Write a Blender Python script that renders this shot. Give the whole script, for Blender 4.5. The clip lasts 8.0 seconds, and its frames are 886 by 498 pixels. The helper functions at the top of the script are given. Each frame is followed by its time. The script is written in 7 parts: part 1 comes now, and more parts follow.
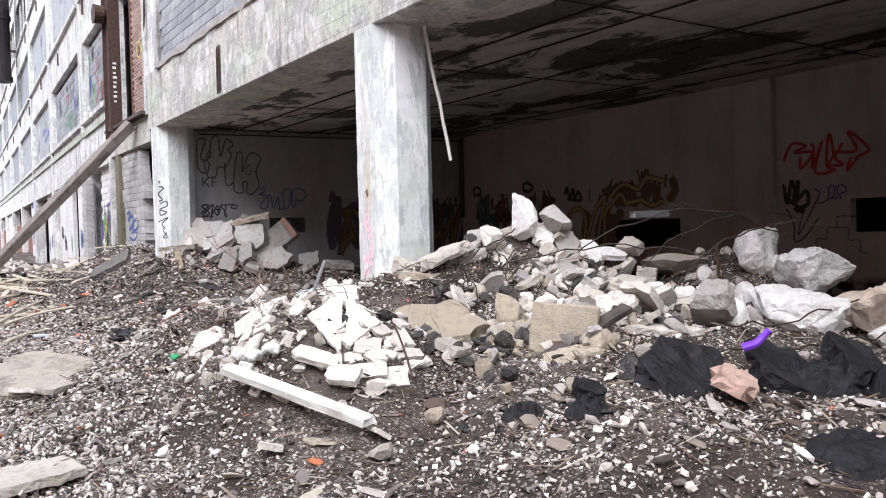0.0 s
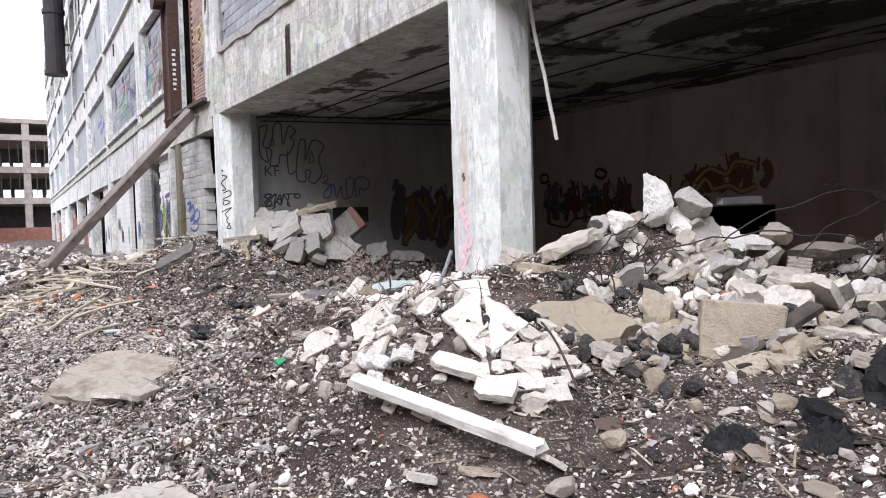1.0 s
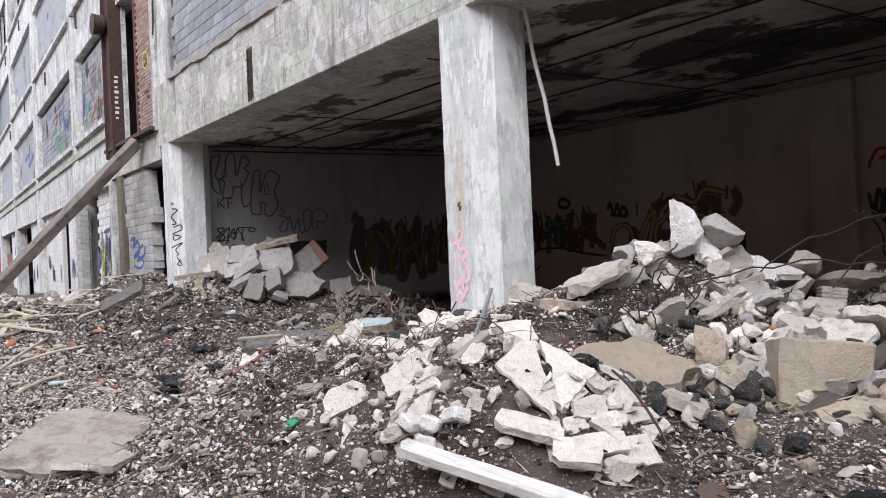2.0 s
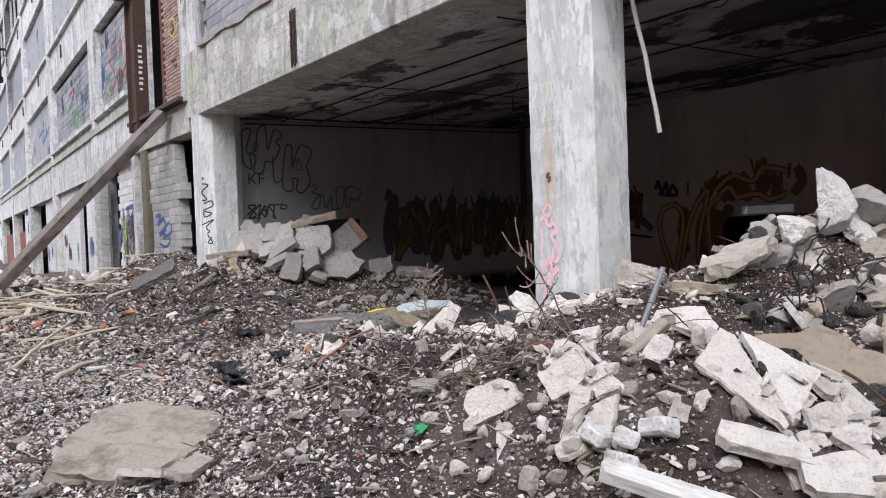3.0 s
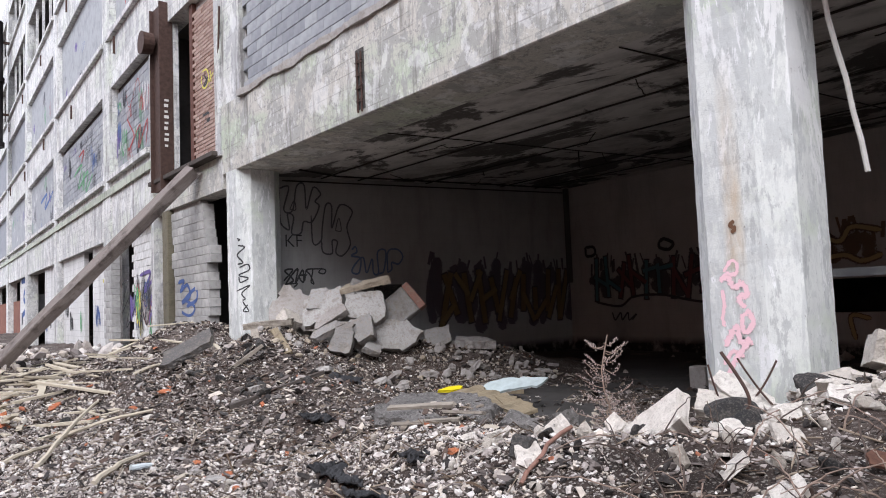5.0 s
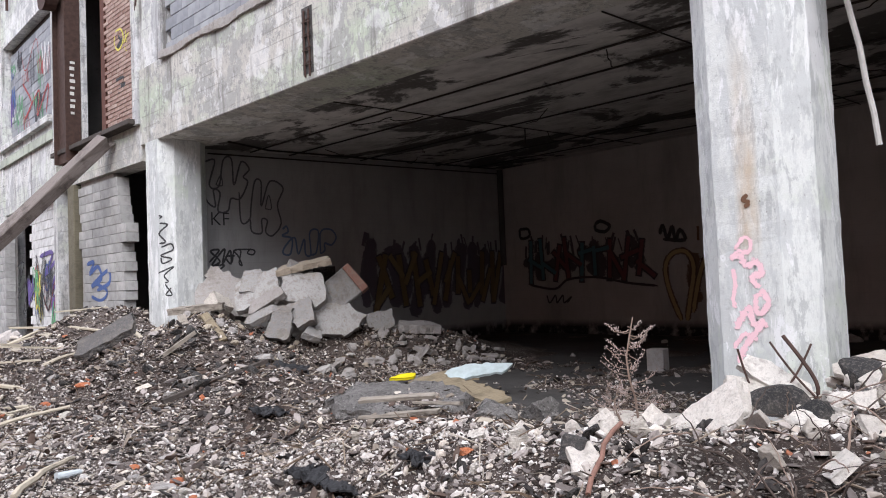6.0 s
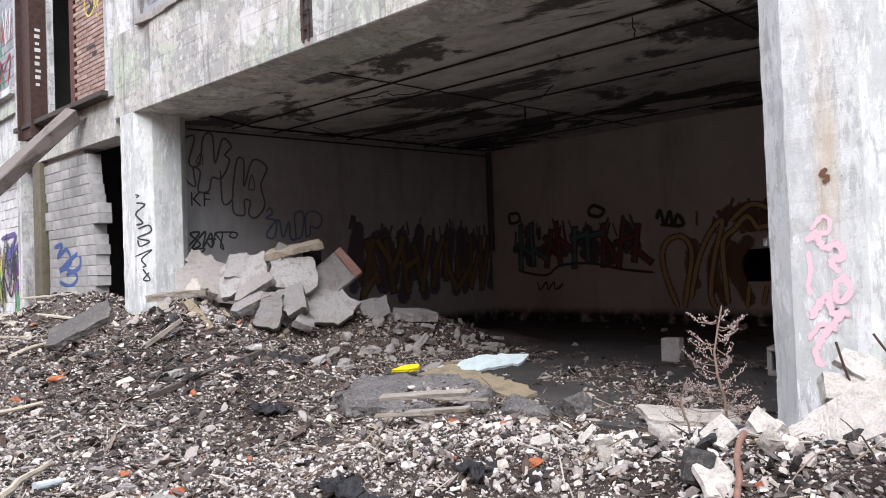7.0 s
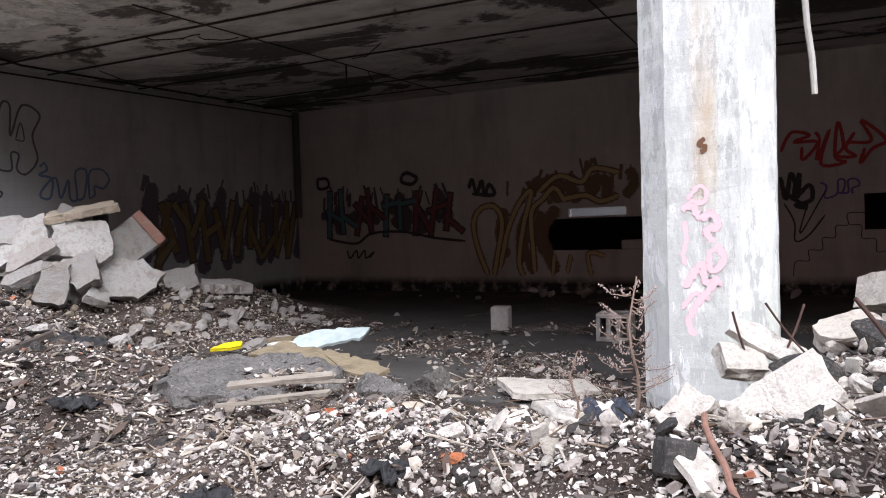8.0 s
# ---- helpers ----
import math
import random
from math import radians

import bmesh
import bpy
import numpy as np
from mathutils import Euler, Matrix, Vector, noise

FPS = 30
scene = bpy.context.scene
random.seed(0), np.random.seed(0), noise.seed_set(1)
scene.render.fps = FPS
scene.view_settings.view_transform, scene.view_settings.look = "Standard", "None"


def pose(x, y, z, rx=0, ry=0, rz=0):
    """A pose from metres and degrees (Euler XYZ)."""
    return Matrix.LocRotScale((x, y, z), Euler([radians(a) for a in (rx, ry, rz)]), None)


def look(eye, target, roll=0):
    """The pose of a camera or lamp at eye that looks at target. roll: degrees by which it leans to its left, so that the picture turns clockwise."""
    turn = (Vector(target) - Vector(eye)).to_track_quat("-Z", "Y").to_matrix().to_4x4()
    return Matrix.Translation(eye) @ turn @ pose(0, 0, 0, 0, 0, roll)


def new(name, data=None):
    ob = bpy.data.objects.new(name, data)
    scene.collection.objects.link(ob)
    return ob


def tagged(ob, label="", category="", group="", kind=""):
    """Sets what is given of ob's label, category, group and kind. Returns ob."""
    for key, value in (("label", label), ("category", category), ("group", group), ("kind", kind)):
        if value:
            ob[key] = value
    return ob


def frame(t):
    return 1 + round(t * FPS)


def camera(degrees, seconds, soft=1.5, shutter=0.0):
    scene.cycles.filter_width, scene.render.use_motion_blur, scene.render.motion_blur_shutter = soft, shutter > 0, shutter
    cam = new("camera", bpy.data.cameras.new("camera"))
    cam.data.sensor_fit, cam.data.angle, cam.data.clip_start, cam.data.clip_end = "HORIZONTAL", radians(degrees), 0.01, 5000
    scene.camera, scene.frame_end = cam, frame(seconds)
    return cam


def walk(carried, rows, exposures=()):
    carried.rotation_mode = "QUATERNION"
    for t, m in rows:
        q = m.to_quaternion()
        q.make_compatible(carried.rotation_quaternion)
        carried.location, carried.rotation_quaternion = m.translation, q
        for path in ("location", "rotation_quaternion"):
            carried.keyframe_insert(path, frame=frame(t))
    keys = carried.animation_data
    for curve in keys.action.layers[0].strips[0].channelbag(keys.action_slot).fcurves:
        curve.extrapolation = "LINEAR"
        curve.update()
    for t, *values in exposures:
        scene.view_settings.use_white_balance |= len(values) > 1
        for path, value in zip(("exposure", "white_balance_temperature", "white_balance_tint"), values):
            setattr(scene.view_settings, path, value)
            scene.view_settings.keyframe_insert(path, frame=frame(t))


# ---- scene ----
cam = camera(62.0, 8.0, 1.0)
PATH = [
    (0, (-0.138, 0.305, 1.525), (1.03, 1.927, 1.473), -1.4),
    (0.5, (-0.173, 0.93, 1.517), (0.855, 2.644, 1.464), -2.7),
    (1, (-0.245, 1.424, 1.504), (0.831, 3.108, 1.43), -1.7),
    (1.2, (-0.291, 1.617, 1.524), (0.862, 3.25, 1.462), -1.6),
    (2.3, (-0.41, 2.661, 1.536), (0.807, 4.247, 1.55), -2.6),
    (2.5, (-0.438, 2.895, 1.502), (0.752, 4.503, 1.502), -2.3),
    (3, (-0.512, 3.46, 1.505), (0.691, 5.058, 1.465), -2.1),
    (3.5, (-0.515, 4.072, 1.53), (0.53, 5.776, 1.463), -3.0),
    (4, (-0.549, 4.528, 1.513), (0.406, 6.285, 1.499), -2.3),
    (4.5, (-0.608, 4.967, 1.55), (0.568, 6.581, 1.661), -2.5),
    (4.7, (-0.636, 5.137, 1.534), (0.563, 6.732, 1.668), -2.4),
    (5.8, (-0.74, 6.157, 1.515), (0.636, 7.603, 1.627), -2.3),
    (6, (-0.726, 6.324, 1.517), (0.689, 7.736, 1.608), -2.4),
    (6.5, (-0.634, 6.785, 1.526), (0.796, 8.181, 1.589), -3.2),
    (7, (-0.6, 7.148, 1.512), (0.877, 8.497, 1.564), -2.2),
    (7.5, (-0.592, 7.547, 1.531), (1.147, 8.535, 1.526), -1.7),
    (8, (-0.459, 7.965, 1.523), (1.34, 8.837, 1.469), -1.7),
]
STOPS = [(0, 1.68), (1, 1.54), (2.5, 1.22), (3, 1.2), (4, 1.29), (4.5, 1.3), (6.5, 1.5), (8, 1.8)]
walk(cam, [(t, look(eye, target, roll)) for t, eye, target, roll in PATH], [(t, stops, 6300, 12.5) for t, stops in STOPS])

# ---- light: a bright overcast sky, with a wide weak sun from the south-west ----
world = bpy.data.worlds.new("overcast")
scene.world = world
world.use_nodes = True
wn, wl = world.node_tree.nodes, world.node_tree.links
sky = wn.new("ShaderNodeTexSky")
sky.sky_type, sky.sun_disc = "NISHITA", False
sky.sun_elevation, sky.sun_rotation = radians(47), radians(229)
grey = wn.new("ShaderNodeHueSaturation")
grey.inputs["Saturation"].default_value = 0.3
wl.new(sky.outputs["Color"], grey.inputs["Color"])
deck = wn.new("ShaderNodeMix")
deck.data_type = "RGBA"
deck.inputs[0].default_value = 0.7
deck.inputs[7].default_value = (6.0, 6.2, 7.0, 1.0)
wl.new(grey.outputs["Color"], deck.inputs[6])
wl.new(deck.outputs[2], wn["Background"].inputs["Color"])
wn["Background"].inputs["Strength"].default_value = 0.15
sun = new("sun", bpy.data.lights.new("sun", "SUN"))
sun.data.energy, sun.data.angle, sun.data.color = 1.0, radians(40), (1.0, 0.98, 0.96)
sun.matrix_world = look((-7, -6, 10), (0, 0, 0))

# ---- materials ----


def rgb(c):
    return (c[0], c[1], c[2], 1.0)


class Mat:
    """A node material with a chain of colour layers and bumps."""

    def __init__(self, name, rough=0.9, metal=0.0):
        self.m = bpy.data.materials.new(name)
        self.m.use_nodes = True
        self.n, self.l = self.m.node_tree.nodes, self.m.node_tree.links
        self.b = self.n["Principled BSDF"]
        self.b.inputs["Roughness"].default_value = rough
        self.b.inputs["Metallic"].default_value = metal
        self.b.inputs["Specular IOR Level"].default_value = 0.25
        self.co = self.n.new("ShaderNodeTexCoord").outputs["Object"]
        self.col, self.nrm = None, None

    def at(self, sx=1.0, sy=1.0, sz=1.0):
        mp = self.n.new("ShaderNodeMapping")
        mp.inputs["Scale"].default_value = (sx, sy, sz)
        self.l.new(self.co, mp.inputs["Vector"])
        return mp.outputs["Vector"]

    def noise(self, scale, detail=6, rough=0.6, vec=None, dist=0.0):
        t = self.n.new("ShaderNodeTexNoise")
        t.inputs["Scale"].default_value, t.inputs["Detail"].default_value = scale, detail
        t.inputs["Roughness"].default_value, t.inputs["Distortion"].default_value = rough, dist
        self.l.new(vec or self.co, t.inputs["Vector"])
        return t.outputs["Fac"]

    def voronoi(self, scale, feature="F1", vec=None):
        t = self.n.new("ShaderNodeTexVoronoi")
        t.feature = feature
        t.inputs["Scale"].default_value = scale
        self.l.new(vec or self.co, t.inputs["Vector"])
        return t

    def step(self, fac, lo, hi, a=0.0, b=1.0):
        t = self.n.new("ShaderNodeMapRange")
        for key, v in (("From Min", lo), ("From Max", hi), ("To Min", a), ("To Max", b)):
            t.inputs[key].default_value = v
        self.l.new(fac, t.inputs["Value"])
        return t.outputs["Result"]

    def times(self, a, b):
        t = self.n.new("ShaderNodeMath")
        t.operation = "MULTIPLY"
        self.l.new(a, t.inputs[0])
        if isinstance(b, float):
            t.inputs[1].default_value = b
        else:
            self.l.new(b, t.inputs[1])
        return t.outputs[0]

    def ramp(self, fac, stops, hard=False):
        t = self.n.new("ShaderNodeValToRGB")
        t.color_ramp.interpolation = "CONSTANT" if hard else "LINEAR"
        e = t.color_ramp.elements
        for i, (p, c) in enumerate(stops):
            if i > 1:
                e.new(p)
            e[i].position, e[i].color = p, rgb(c)
        self.l.new(fac, t.inputs["Fac"])
        self.col = t.outputs["Color"]
        return self

    def base(self, c):
        t = self.n.new("ShaderNodeRGB")
        t.outputs[0].default_value = rgb(c)
        self.col = t.outputs[0]
        return self

    def layer(self, fac, c, mode="MIX"):
        t = self.n.new("ShaderNodeMix")
        t.data_type, t.blend_type = "RGBA", mode
        self.l.new(fac, t.inputs[0])
        self.l.new(self.col, t.inputs[6])
        if isinstance(c, tuple):
            t.inputs[7].default_value = rgb(c)
        else:
            self.l.new(c, t.inputs[7])
        self.col = t.outputs[2]
        return self

    def bump(self, h, strength=0.4, dist=0.02):
        t = self.n.new("ShaderNodeBump")
        t.inputs["Strength"].default_value, t.inputs["Distance"].default_value = strength, dist
        self.l.new(h, t.inputs["Height"])
        if self.nrm:
            self.l.new(self.nrm, t.inputs["Normal"])
        self.nrm = t.outputs["Normal"]
        return self

    def island(self):
        return self.n.new("ShaderNodeNewGeometry").outputs["Random Per Island"]

    def chance(self):
        return self.n.new("ShaderNodeObjectInfo").outputs["Random"]

    def height(self):
        t = self.n.new("ShaderNodeSeparateXYZ")
        self.l.new(self.co, t.inputs[0])
        return t.outputs

    def done(self):
        self.l.new(self.col, self.b.inputs["Base Color"])
        if self.nrm:
            self.l.new(self.nrm, self.b.inputs["Normal"])
        return self.m


def concrete(name, c, dark, stain=0.5, streak=True, green=0.0, bump=0.35):
    """Weathered board-marked concrete: blotches, water streaks, pits and fine grain."""
    k = Mat(name)
    k.base(c)
    k.layer(k.step(k.noise(0.9, 8, 0.65, dist=0.4), 0.42, 0.62), tuple(v * 0.72 for v in c))
    if green:
        k.layer(k.step(k.noise(0.6, 6, 0.6, k.at(1, 1, 2.2)), 0.5, 0.68, 0, green), (0.42, 0.50, 0.36))
    if streak:
        k.layer(k.step(k.noise(2.2, 6, 0.7, k.at(1.6, 1.6, 0.16)), 0.52, 0.72, 0, stain), dark)
    k.layer(k.step(k.noise(5.5, 8, 0.75, dist=0.6), 0.55, 0.66, 0, stain * 0.8), dark)
    k.layer(k.step(k.voronoi(22).outputs["Distance"], 0.0, 0.13, 0.6, 0.0), tuple(v * 0.35 for v in dark))
    k.bump(k.noise(30, 8, 0.7), bump, 0.01).bump(k.noise(4, 6, 0.6), bump, 0.03)
    return k.done()




def flaking(name, paint, under, dark, tall, green, seed, boards=0.3, streak=(0.55, 0.72), fresh=0.0, rust=None):
    """Old paint flaking off concrete: sharp-edged patches, grey under it, water stains, form-board lines, pits."""
    k = Mat(name)
    off = k.n.new("ShaderNodeVectorMath")
    off.inputs[1].default_value = (seed, seed * 2, seed * 3)
    k.l.new(k.co, off.inputs[0])
    k.co = off.outputs[0]
    place = k.n.new("ShaderNodeSeparateXYZ")
    k.l.new(k.n.new("ShaderNodeTexCoord").outputs["Object"], place.inputs[0])
    z = k.at(1, 1, tall)
    k.base(paint)
    k.layer(k.step(k.noise(1.1, 6, 0.6, z), 0.40, 0.62, 0, 0.6), tuple(v * 0.82 for v in paint))
    if green:
        k.layer(k.step(k.noise(0.7, 6, 0.6, k.at(1, 0.5, 1.6)), 0.50, 0.62, 0, green), (0.48, 0.55, 0.42))
    k.layer(k.step(k.noise(1.9, 10, 0.72, z, 0.3), 0.51, 0.535, 0, 0.85), under)
    k.layer(k.step(k.noise(7.5, 10, 0.78, z, 0.3), 0.535, 0.575, 0, 0.85), tuple(v * 0.8 for v in under))
    k.layer(k.step(k.noise(17, 8, 0.8, k.at(1.3, 1.3, 0.4)), 0.50, 0.57, 0, 0.5), tuple(v * 0.9 for v in under))
    if fresh:
        k.layer(k.step(k.noise(1.3, 9, 0.7, k.at(1.2, 1.2, tall), 0.4), 0.555, 0.58, 0, fresh), (0.82, 0.82, 0.81))
        k.layer(k.step(k.noise(5.0, 9, 0.75, k.at(1.4, 1.4, tall), 0.5), 0.575, 0.60, 0, fresh), (0.80, 0.80, 0.80))
    k.layer(k.step(k.noise(2.6, 8, 0.7, k.at(1.5, 1.5, 0.13)), streak[0], streak[1], 0, 0.8), dark)
    k.layer(k.step(k.noise(28, 6, 0.75), 0.63, 0.68, 0, 0.75), dark)
    if rust is not None:
        side = k.times(k.step(place.outputs[1], rust - 0.10, rust - 0.03), k.step(place.outputs[1], rust + 0.03, rust + 0.10, 1, 0))
        run = k.times(k.step(place.outputs[2], 1.55, 1.75), k.step(place.outputs[2], 2.2, 3.4, 1, 0))
        k.layer(k.times(k.times(side, run), k.step(k.noise(9, 7, 0.7, z), 0.3, 0.65, 0.1, 0.7)), (0.52, 0.36, 0.20))
    k.layer(k.step(k.voronoi(9).outputs["Distance"], 0.0, 0.045, 0.85, 0.0), (0.05, 0.045, 0.04))
    lines = k.n.new("ShaderNodeTexWave")
    lines.bands_direction = "Z"
    lines.inputs["Scale"].default_value, lines.inputs["Distortion"].default_value = 1.6, 0.6
    k.l.new(k.co, lines.inputs["Vector"])
    if boards:
        k.layer(k.times(k.step(lines.outputs["Fac"], 0.0, 0.03, boards, 0.0), k.step(k.noise(1.5, 4), 0.45, 0.6)), dark)
    k.bump(k.noise(40, 8, 0.75), 0.4, 0.008).bump(k.noise(1.9, 10, 0.72, z, 0.3), 0.5, 0.02)
    return k.done()


M_COL = flaking("flaking_column_paint", (0.70, 0.715, 0.685), (0.54, 0.555, 0.545), (0.22, 0.205, 0.19), 0.32, 0.6, 3.1, 0.0, (0.60, 0.72), 0.75, 8.52)
M_BEAM = flaking("weathered_beam_concrete", (0.58, 0.555, 0.50), (0.38, 0.375, 0.355), (0.15, 0.14, 0.125), 0.9, 0.8, 7.7, 0.5, (0.55, 0.68), 0.4)
M_FACADE = flaking("facade_concrete", (0.72, 0.71, 0.68), (0.44, 0.44, 0.44), (0.12, 0.11, 0.10), 0.6, 0.4, 12.3, 0.45, (0.54, 0.67), 0.5)
M_DIST = concrete("far_concrete", (0.40, 0.35, 0.31), (0.17, 0.15, 0.14), 0.6)


def ceiling_material():
    k = Mat("sooty_ceiling_concrete")
    k.base((0.60, 0.575, 0.545))
    k.layer(k.step(k.noise(0.55, 9, 0.68, k.at(1, 0.6, 1), 0.5), 0.515, 0.55, 0, 0.92), (0.06, 0.052, 0.047))
    k.layer(k.step(k.noise(2.4, 8, 0.7, k.at(1, 0.5, 1)), 0.45, 0.7, 0, 0.6), (0.10, 0.09, 0.082))
    k.layer(k.step(k.noise(9, 6, 0.7), 0.55, 0.75, 0, 0.5), (0.42, 0.41, 0.39))
    k.bump(k.noise(14, 8, 0.7), 0.5, 0.02)
    return k.done()


def block_wall_material(name, c, axis_along_y, soot=0.5, joint=0.12):
    """Painted concrete-block wall: faint courses 0.2 m high, stains, a near-black band along the foot."""
    k = Mat(name)
    o = k.height()
    cmb = k.n.new("ShaderNodeCombineXYZ")
    k.l.new(o[1] if axis_along_y else o[0], cmb.inputs[0])
    k.l.new(o[2], cmb.inputs[1])
    br = k.n.new("ShaderNodeTexBrick")
    br.inputs["Scale"].default_value = 1.0
    br.inputs["Mortar Size"].default_value, br.inputs["Mortar Smooth"].default_value = 0.006, 0.3
    br.inputs["Brick Width"].default_value, br.inputs["Row Height"].default_value = 0.41, 0.205
    k.l.new(cmb.outputs[0], br.inputs["Vector"])
    k.base(c)
    k.layer(k.step(k.noise(0.8, 7, 0.65), 0.4, 0.7, 0, 0.5), tuple(v * 0.6 for v in c))
    k.layer(k.step(k.noise(1.6, 7, 0.7, k.at(1, 1, 0.2)), 0.5, 0.75, 0, soot), (0.16, 0.15, 0.14))
    k.layer(k.times(br.outputs["Fac"], joint), tuple(v * 0.35 for v in c))
    # near-black below 0.34 m, gone by 0.52 m, broken up by noise
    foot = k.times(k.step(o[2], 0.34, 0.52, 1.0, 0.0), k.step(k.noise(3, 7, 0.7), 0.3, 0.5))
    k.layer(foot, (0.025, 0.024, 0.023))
    k.bump(br.outputs["Fac"], -0.3, 0.01).bump(k.noise(25, 7, 0.7), 0.3, 0.01)
    return k.done()


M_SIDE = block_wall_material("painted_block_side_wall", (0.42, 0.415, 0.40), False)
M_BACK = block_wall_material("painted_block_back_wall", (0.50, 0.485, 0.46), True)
M_CEIL = ceiling_material()


def ground_material():
    k = Mat("burnt_earth_and_grit", 0.95)
    k.ramp(k.noise(1.1, 8, 0.65), [(0.3, (0.026, 0.019, 0.016)), (0.5, (0.068, 0.050, 0.042)), (0.7, (0.16, 0.13, 0.114))])
    v = k.voronoi(38)
    k.layer(k.times(k.step(v.outputs["Distance"], 0.25, 0.4, 1, 0), k.step(k.noise(1.7, 6, 0.6), 0.45, 0.6)), (0.42, 0.39, 0.35))
    k.layer(k.step(k.noise(60, 5, 0.7), 0.56, 0.66, 0, 0.7), (0.03, 0.027, 0.025))
    k.layer(k.step(k.noise(90, 4, 0.7), 0.6, 0.68, 0, 0.8), (0.5, 0.47, 0.43))
    k.bump(k.noise(45, 8, 0.75), 0.8, 0.02).bump(k.noise(9, 8, 0.7), 0.7, 0.06)
    return k.done()


M_GROUND = ground_material()


def scatter_material(name, stops, rough=0.9):
    """Loose pieces whose colour differs from piece to piece."""
    k = Mat(name, rough)
    k.ramp(k.island(), stops, True)
    k.layer(k.step(k.noise(25, 7, 0.7), 0.45, 0.75, 0, 0.5), (0.12, 0.105, 0.09))
    k.bump(k.noise(70, 6, 0.7), 0.6, 0.01)
    return k.done()


WHITE, CREAM, GREY, DGREY, EARTH, SOOT, BRICK = (0.76, 0.725, 0.69), (0.62, 0.55, 0.475), (0.385, 0.34, 0.315), (0.145, 0.122, 0.112), (0.10, 0.069, 0.055), (0.032, 0.028, 0.027), (0.42, 0.16, 0.09)
M_GRAVEL = scatter_material("mixed_gravel", [(0, WHITE), (0.08, CREAM), (0.19, (0.46, 0.40, 0.345)), (0.31, GREY), (0.44, (0.21, 0.18, 0.165)), (0.58, DGREY), (0.72, EARTH), (0.86, SOOT), (0.985, BRICK)])
M_PALE = scatter_material("pale_gravel", [(0, WHITE), (0.16, (0.62, 0.57, 0.53)), (0.36, CREAM), (0.50, (0.47, 0.42, 0.38)), (0.66, GREY), (0.79, (0.18, 0.155, 0.145)), (0.91, SOOT)])
M_DARK = scatter_material("dark_debris", [(0, GREY), (0.1, DGREY), (0.4, EARTH), (0.6, SOOT), (0.95, CREAM)])

# ---- small builders ----


def part(name, bm, material, parent=None, label="", smooth=False):
    me = bpy.data.meshes.new(name)
    bmesh.ops.recalc_face_normals(bm, faces=bm.faces)
    bm.to_mesh(me)
    bm.free()
    me.materials.append(material)
    if smooth:
        me.shade_smooth()
    ob = new(name, me)
    if parent:
        ob.parent = parent
    if label:
        ob["label"] = label
    return ob


def structure(ob, label, category):
    return tagged(ob, label, category, kind="structure")


def box(bm, x0, x1, y0, y1, z0, z1, bevel=0.0, m=None):
    vs = bmesh.ops.create_cube(bm, size=1.0, matrix=Matrix.Translation(((x0 + x1) / 2, (y0 + y1) / 2, (z0 + z1) / 2)) @ Matrix.Diagonal((x1 - x0, y1 - y0, z1 - z0, 1)))["verts"]
    if bevel:
        es = list({e for v in vs for e in v.link_edges})
        r = bmesh.ops.bevel(bm, geom=es, offset=bevel, segments=1, affect="EDGES")
        vs = list({v for f in r["faces"] for v in f.verts} | {v for v in vs if v.is_valid})
    if m is not None:
        bmesh.ops.transform(bm, matrix=m, verts=[v for v in vs if v.is_valid])
    return bm


def boxes(*rows, bevel=0.0):
    bm = bmesh.new()
    for r in rows:
        box(bm, *r, bevel=bevel)
    return bm


def prism(bm, outline, z0, z1, rings=1, wobble=0.0, rnd=None):
    """An upright prism over a closed outline, with some rings whose corners are a little worn."""
    loops = []
    for i in range(rings + 1):
        z = z0 + (z1 - z0) * i / rings
        loops.append([bm.verts.new((x + (rnd.uniform(-wobble, wobble) if rnd else 0), y + (rnd.uniform(-wobble, wobble) if rnd else 0), z)) for x, y in outline])
    n = len(outline)
    for a, b in zip(loops, loops[1:]):
        for j in range(n):
            bm.faces.new((a[j], a[(j + 1) % n], b[(j + 1) % n], b[j]))
    bm.faces.new(loops[0][::-1])
    bm.faces.new(loops[-1])
    return bm


# ---- the lie of the ground: heaps of rubble (x, y, height, half-lengths) ----
HEAPS_OUT = [(2.5, 5.5, 0.74, 0.95, 0.9), (4.2, 4.2, 0.35, 1.6, 1.4), (2.4, 8.2, 0.66, 0.9, 1.6), (2.9, 10.5, 0.38, 1.0, 1.1), (3.9, 13.8, 0.39, 1.1, 1.0),
             (4.0, 16.2, 0.84, 1.4, 1.2), (4.4, 19.8, 1.17, 1.7, 2.0), (3.6, 7.0, 0.62, 1.0, 1.0), (2.2, 18.2, 0.52, 1.0, 1.2), (4.4, 12.0, 0.24, 0.9, 0.7),
             (1.9, 6.3, 0.36, 0.6, 0.7), (3.4, 24.5, 0.5, 1.8, 2.6), (2.6, 3.0, 0.2, 0.8, 0.8), (4.1, 8.9, 0.06, 0.9, 0.6), (1.5, 22.5, 0.43, 1.2, 2.2), (1.6, 7.5, 0.2, 0.5, 0.9), (1.25, 9.5, 0.12, 0.5, 0.6)]
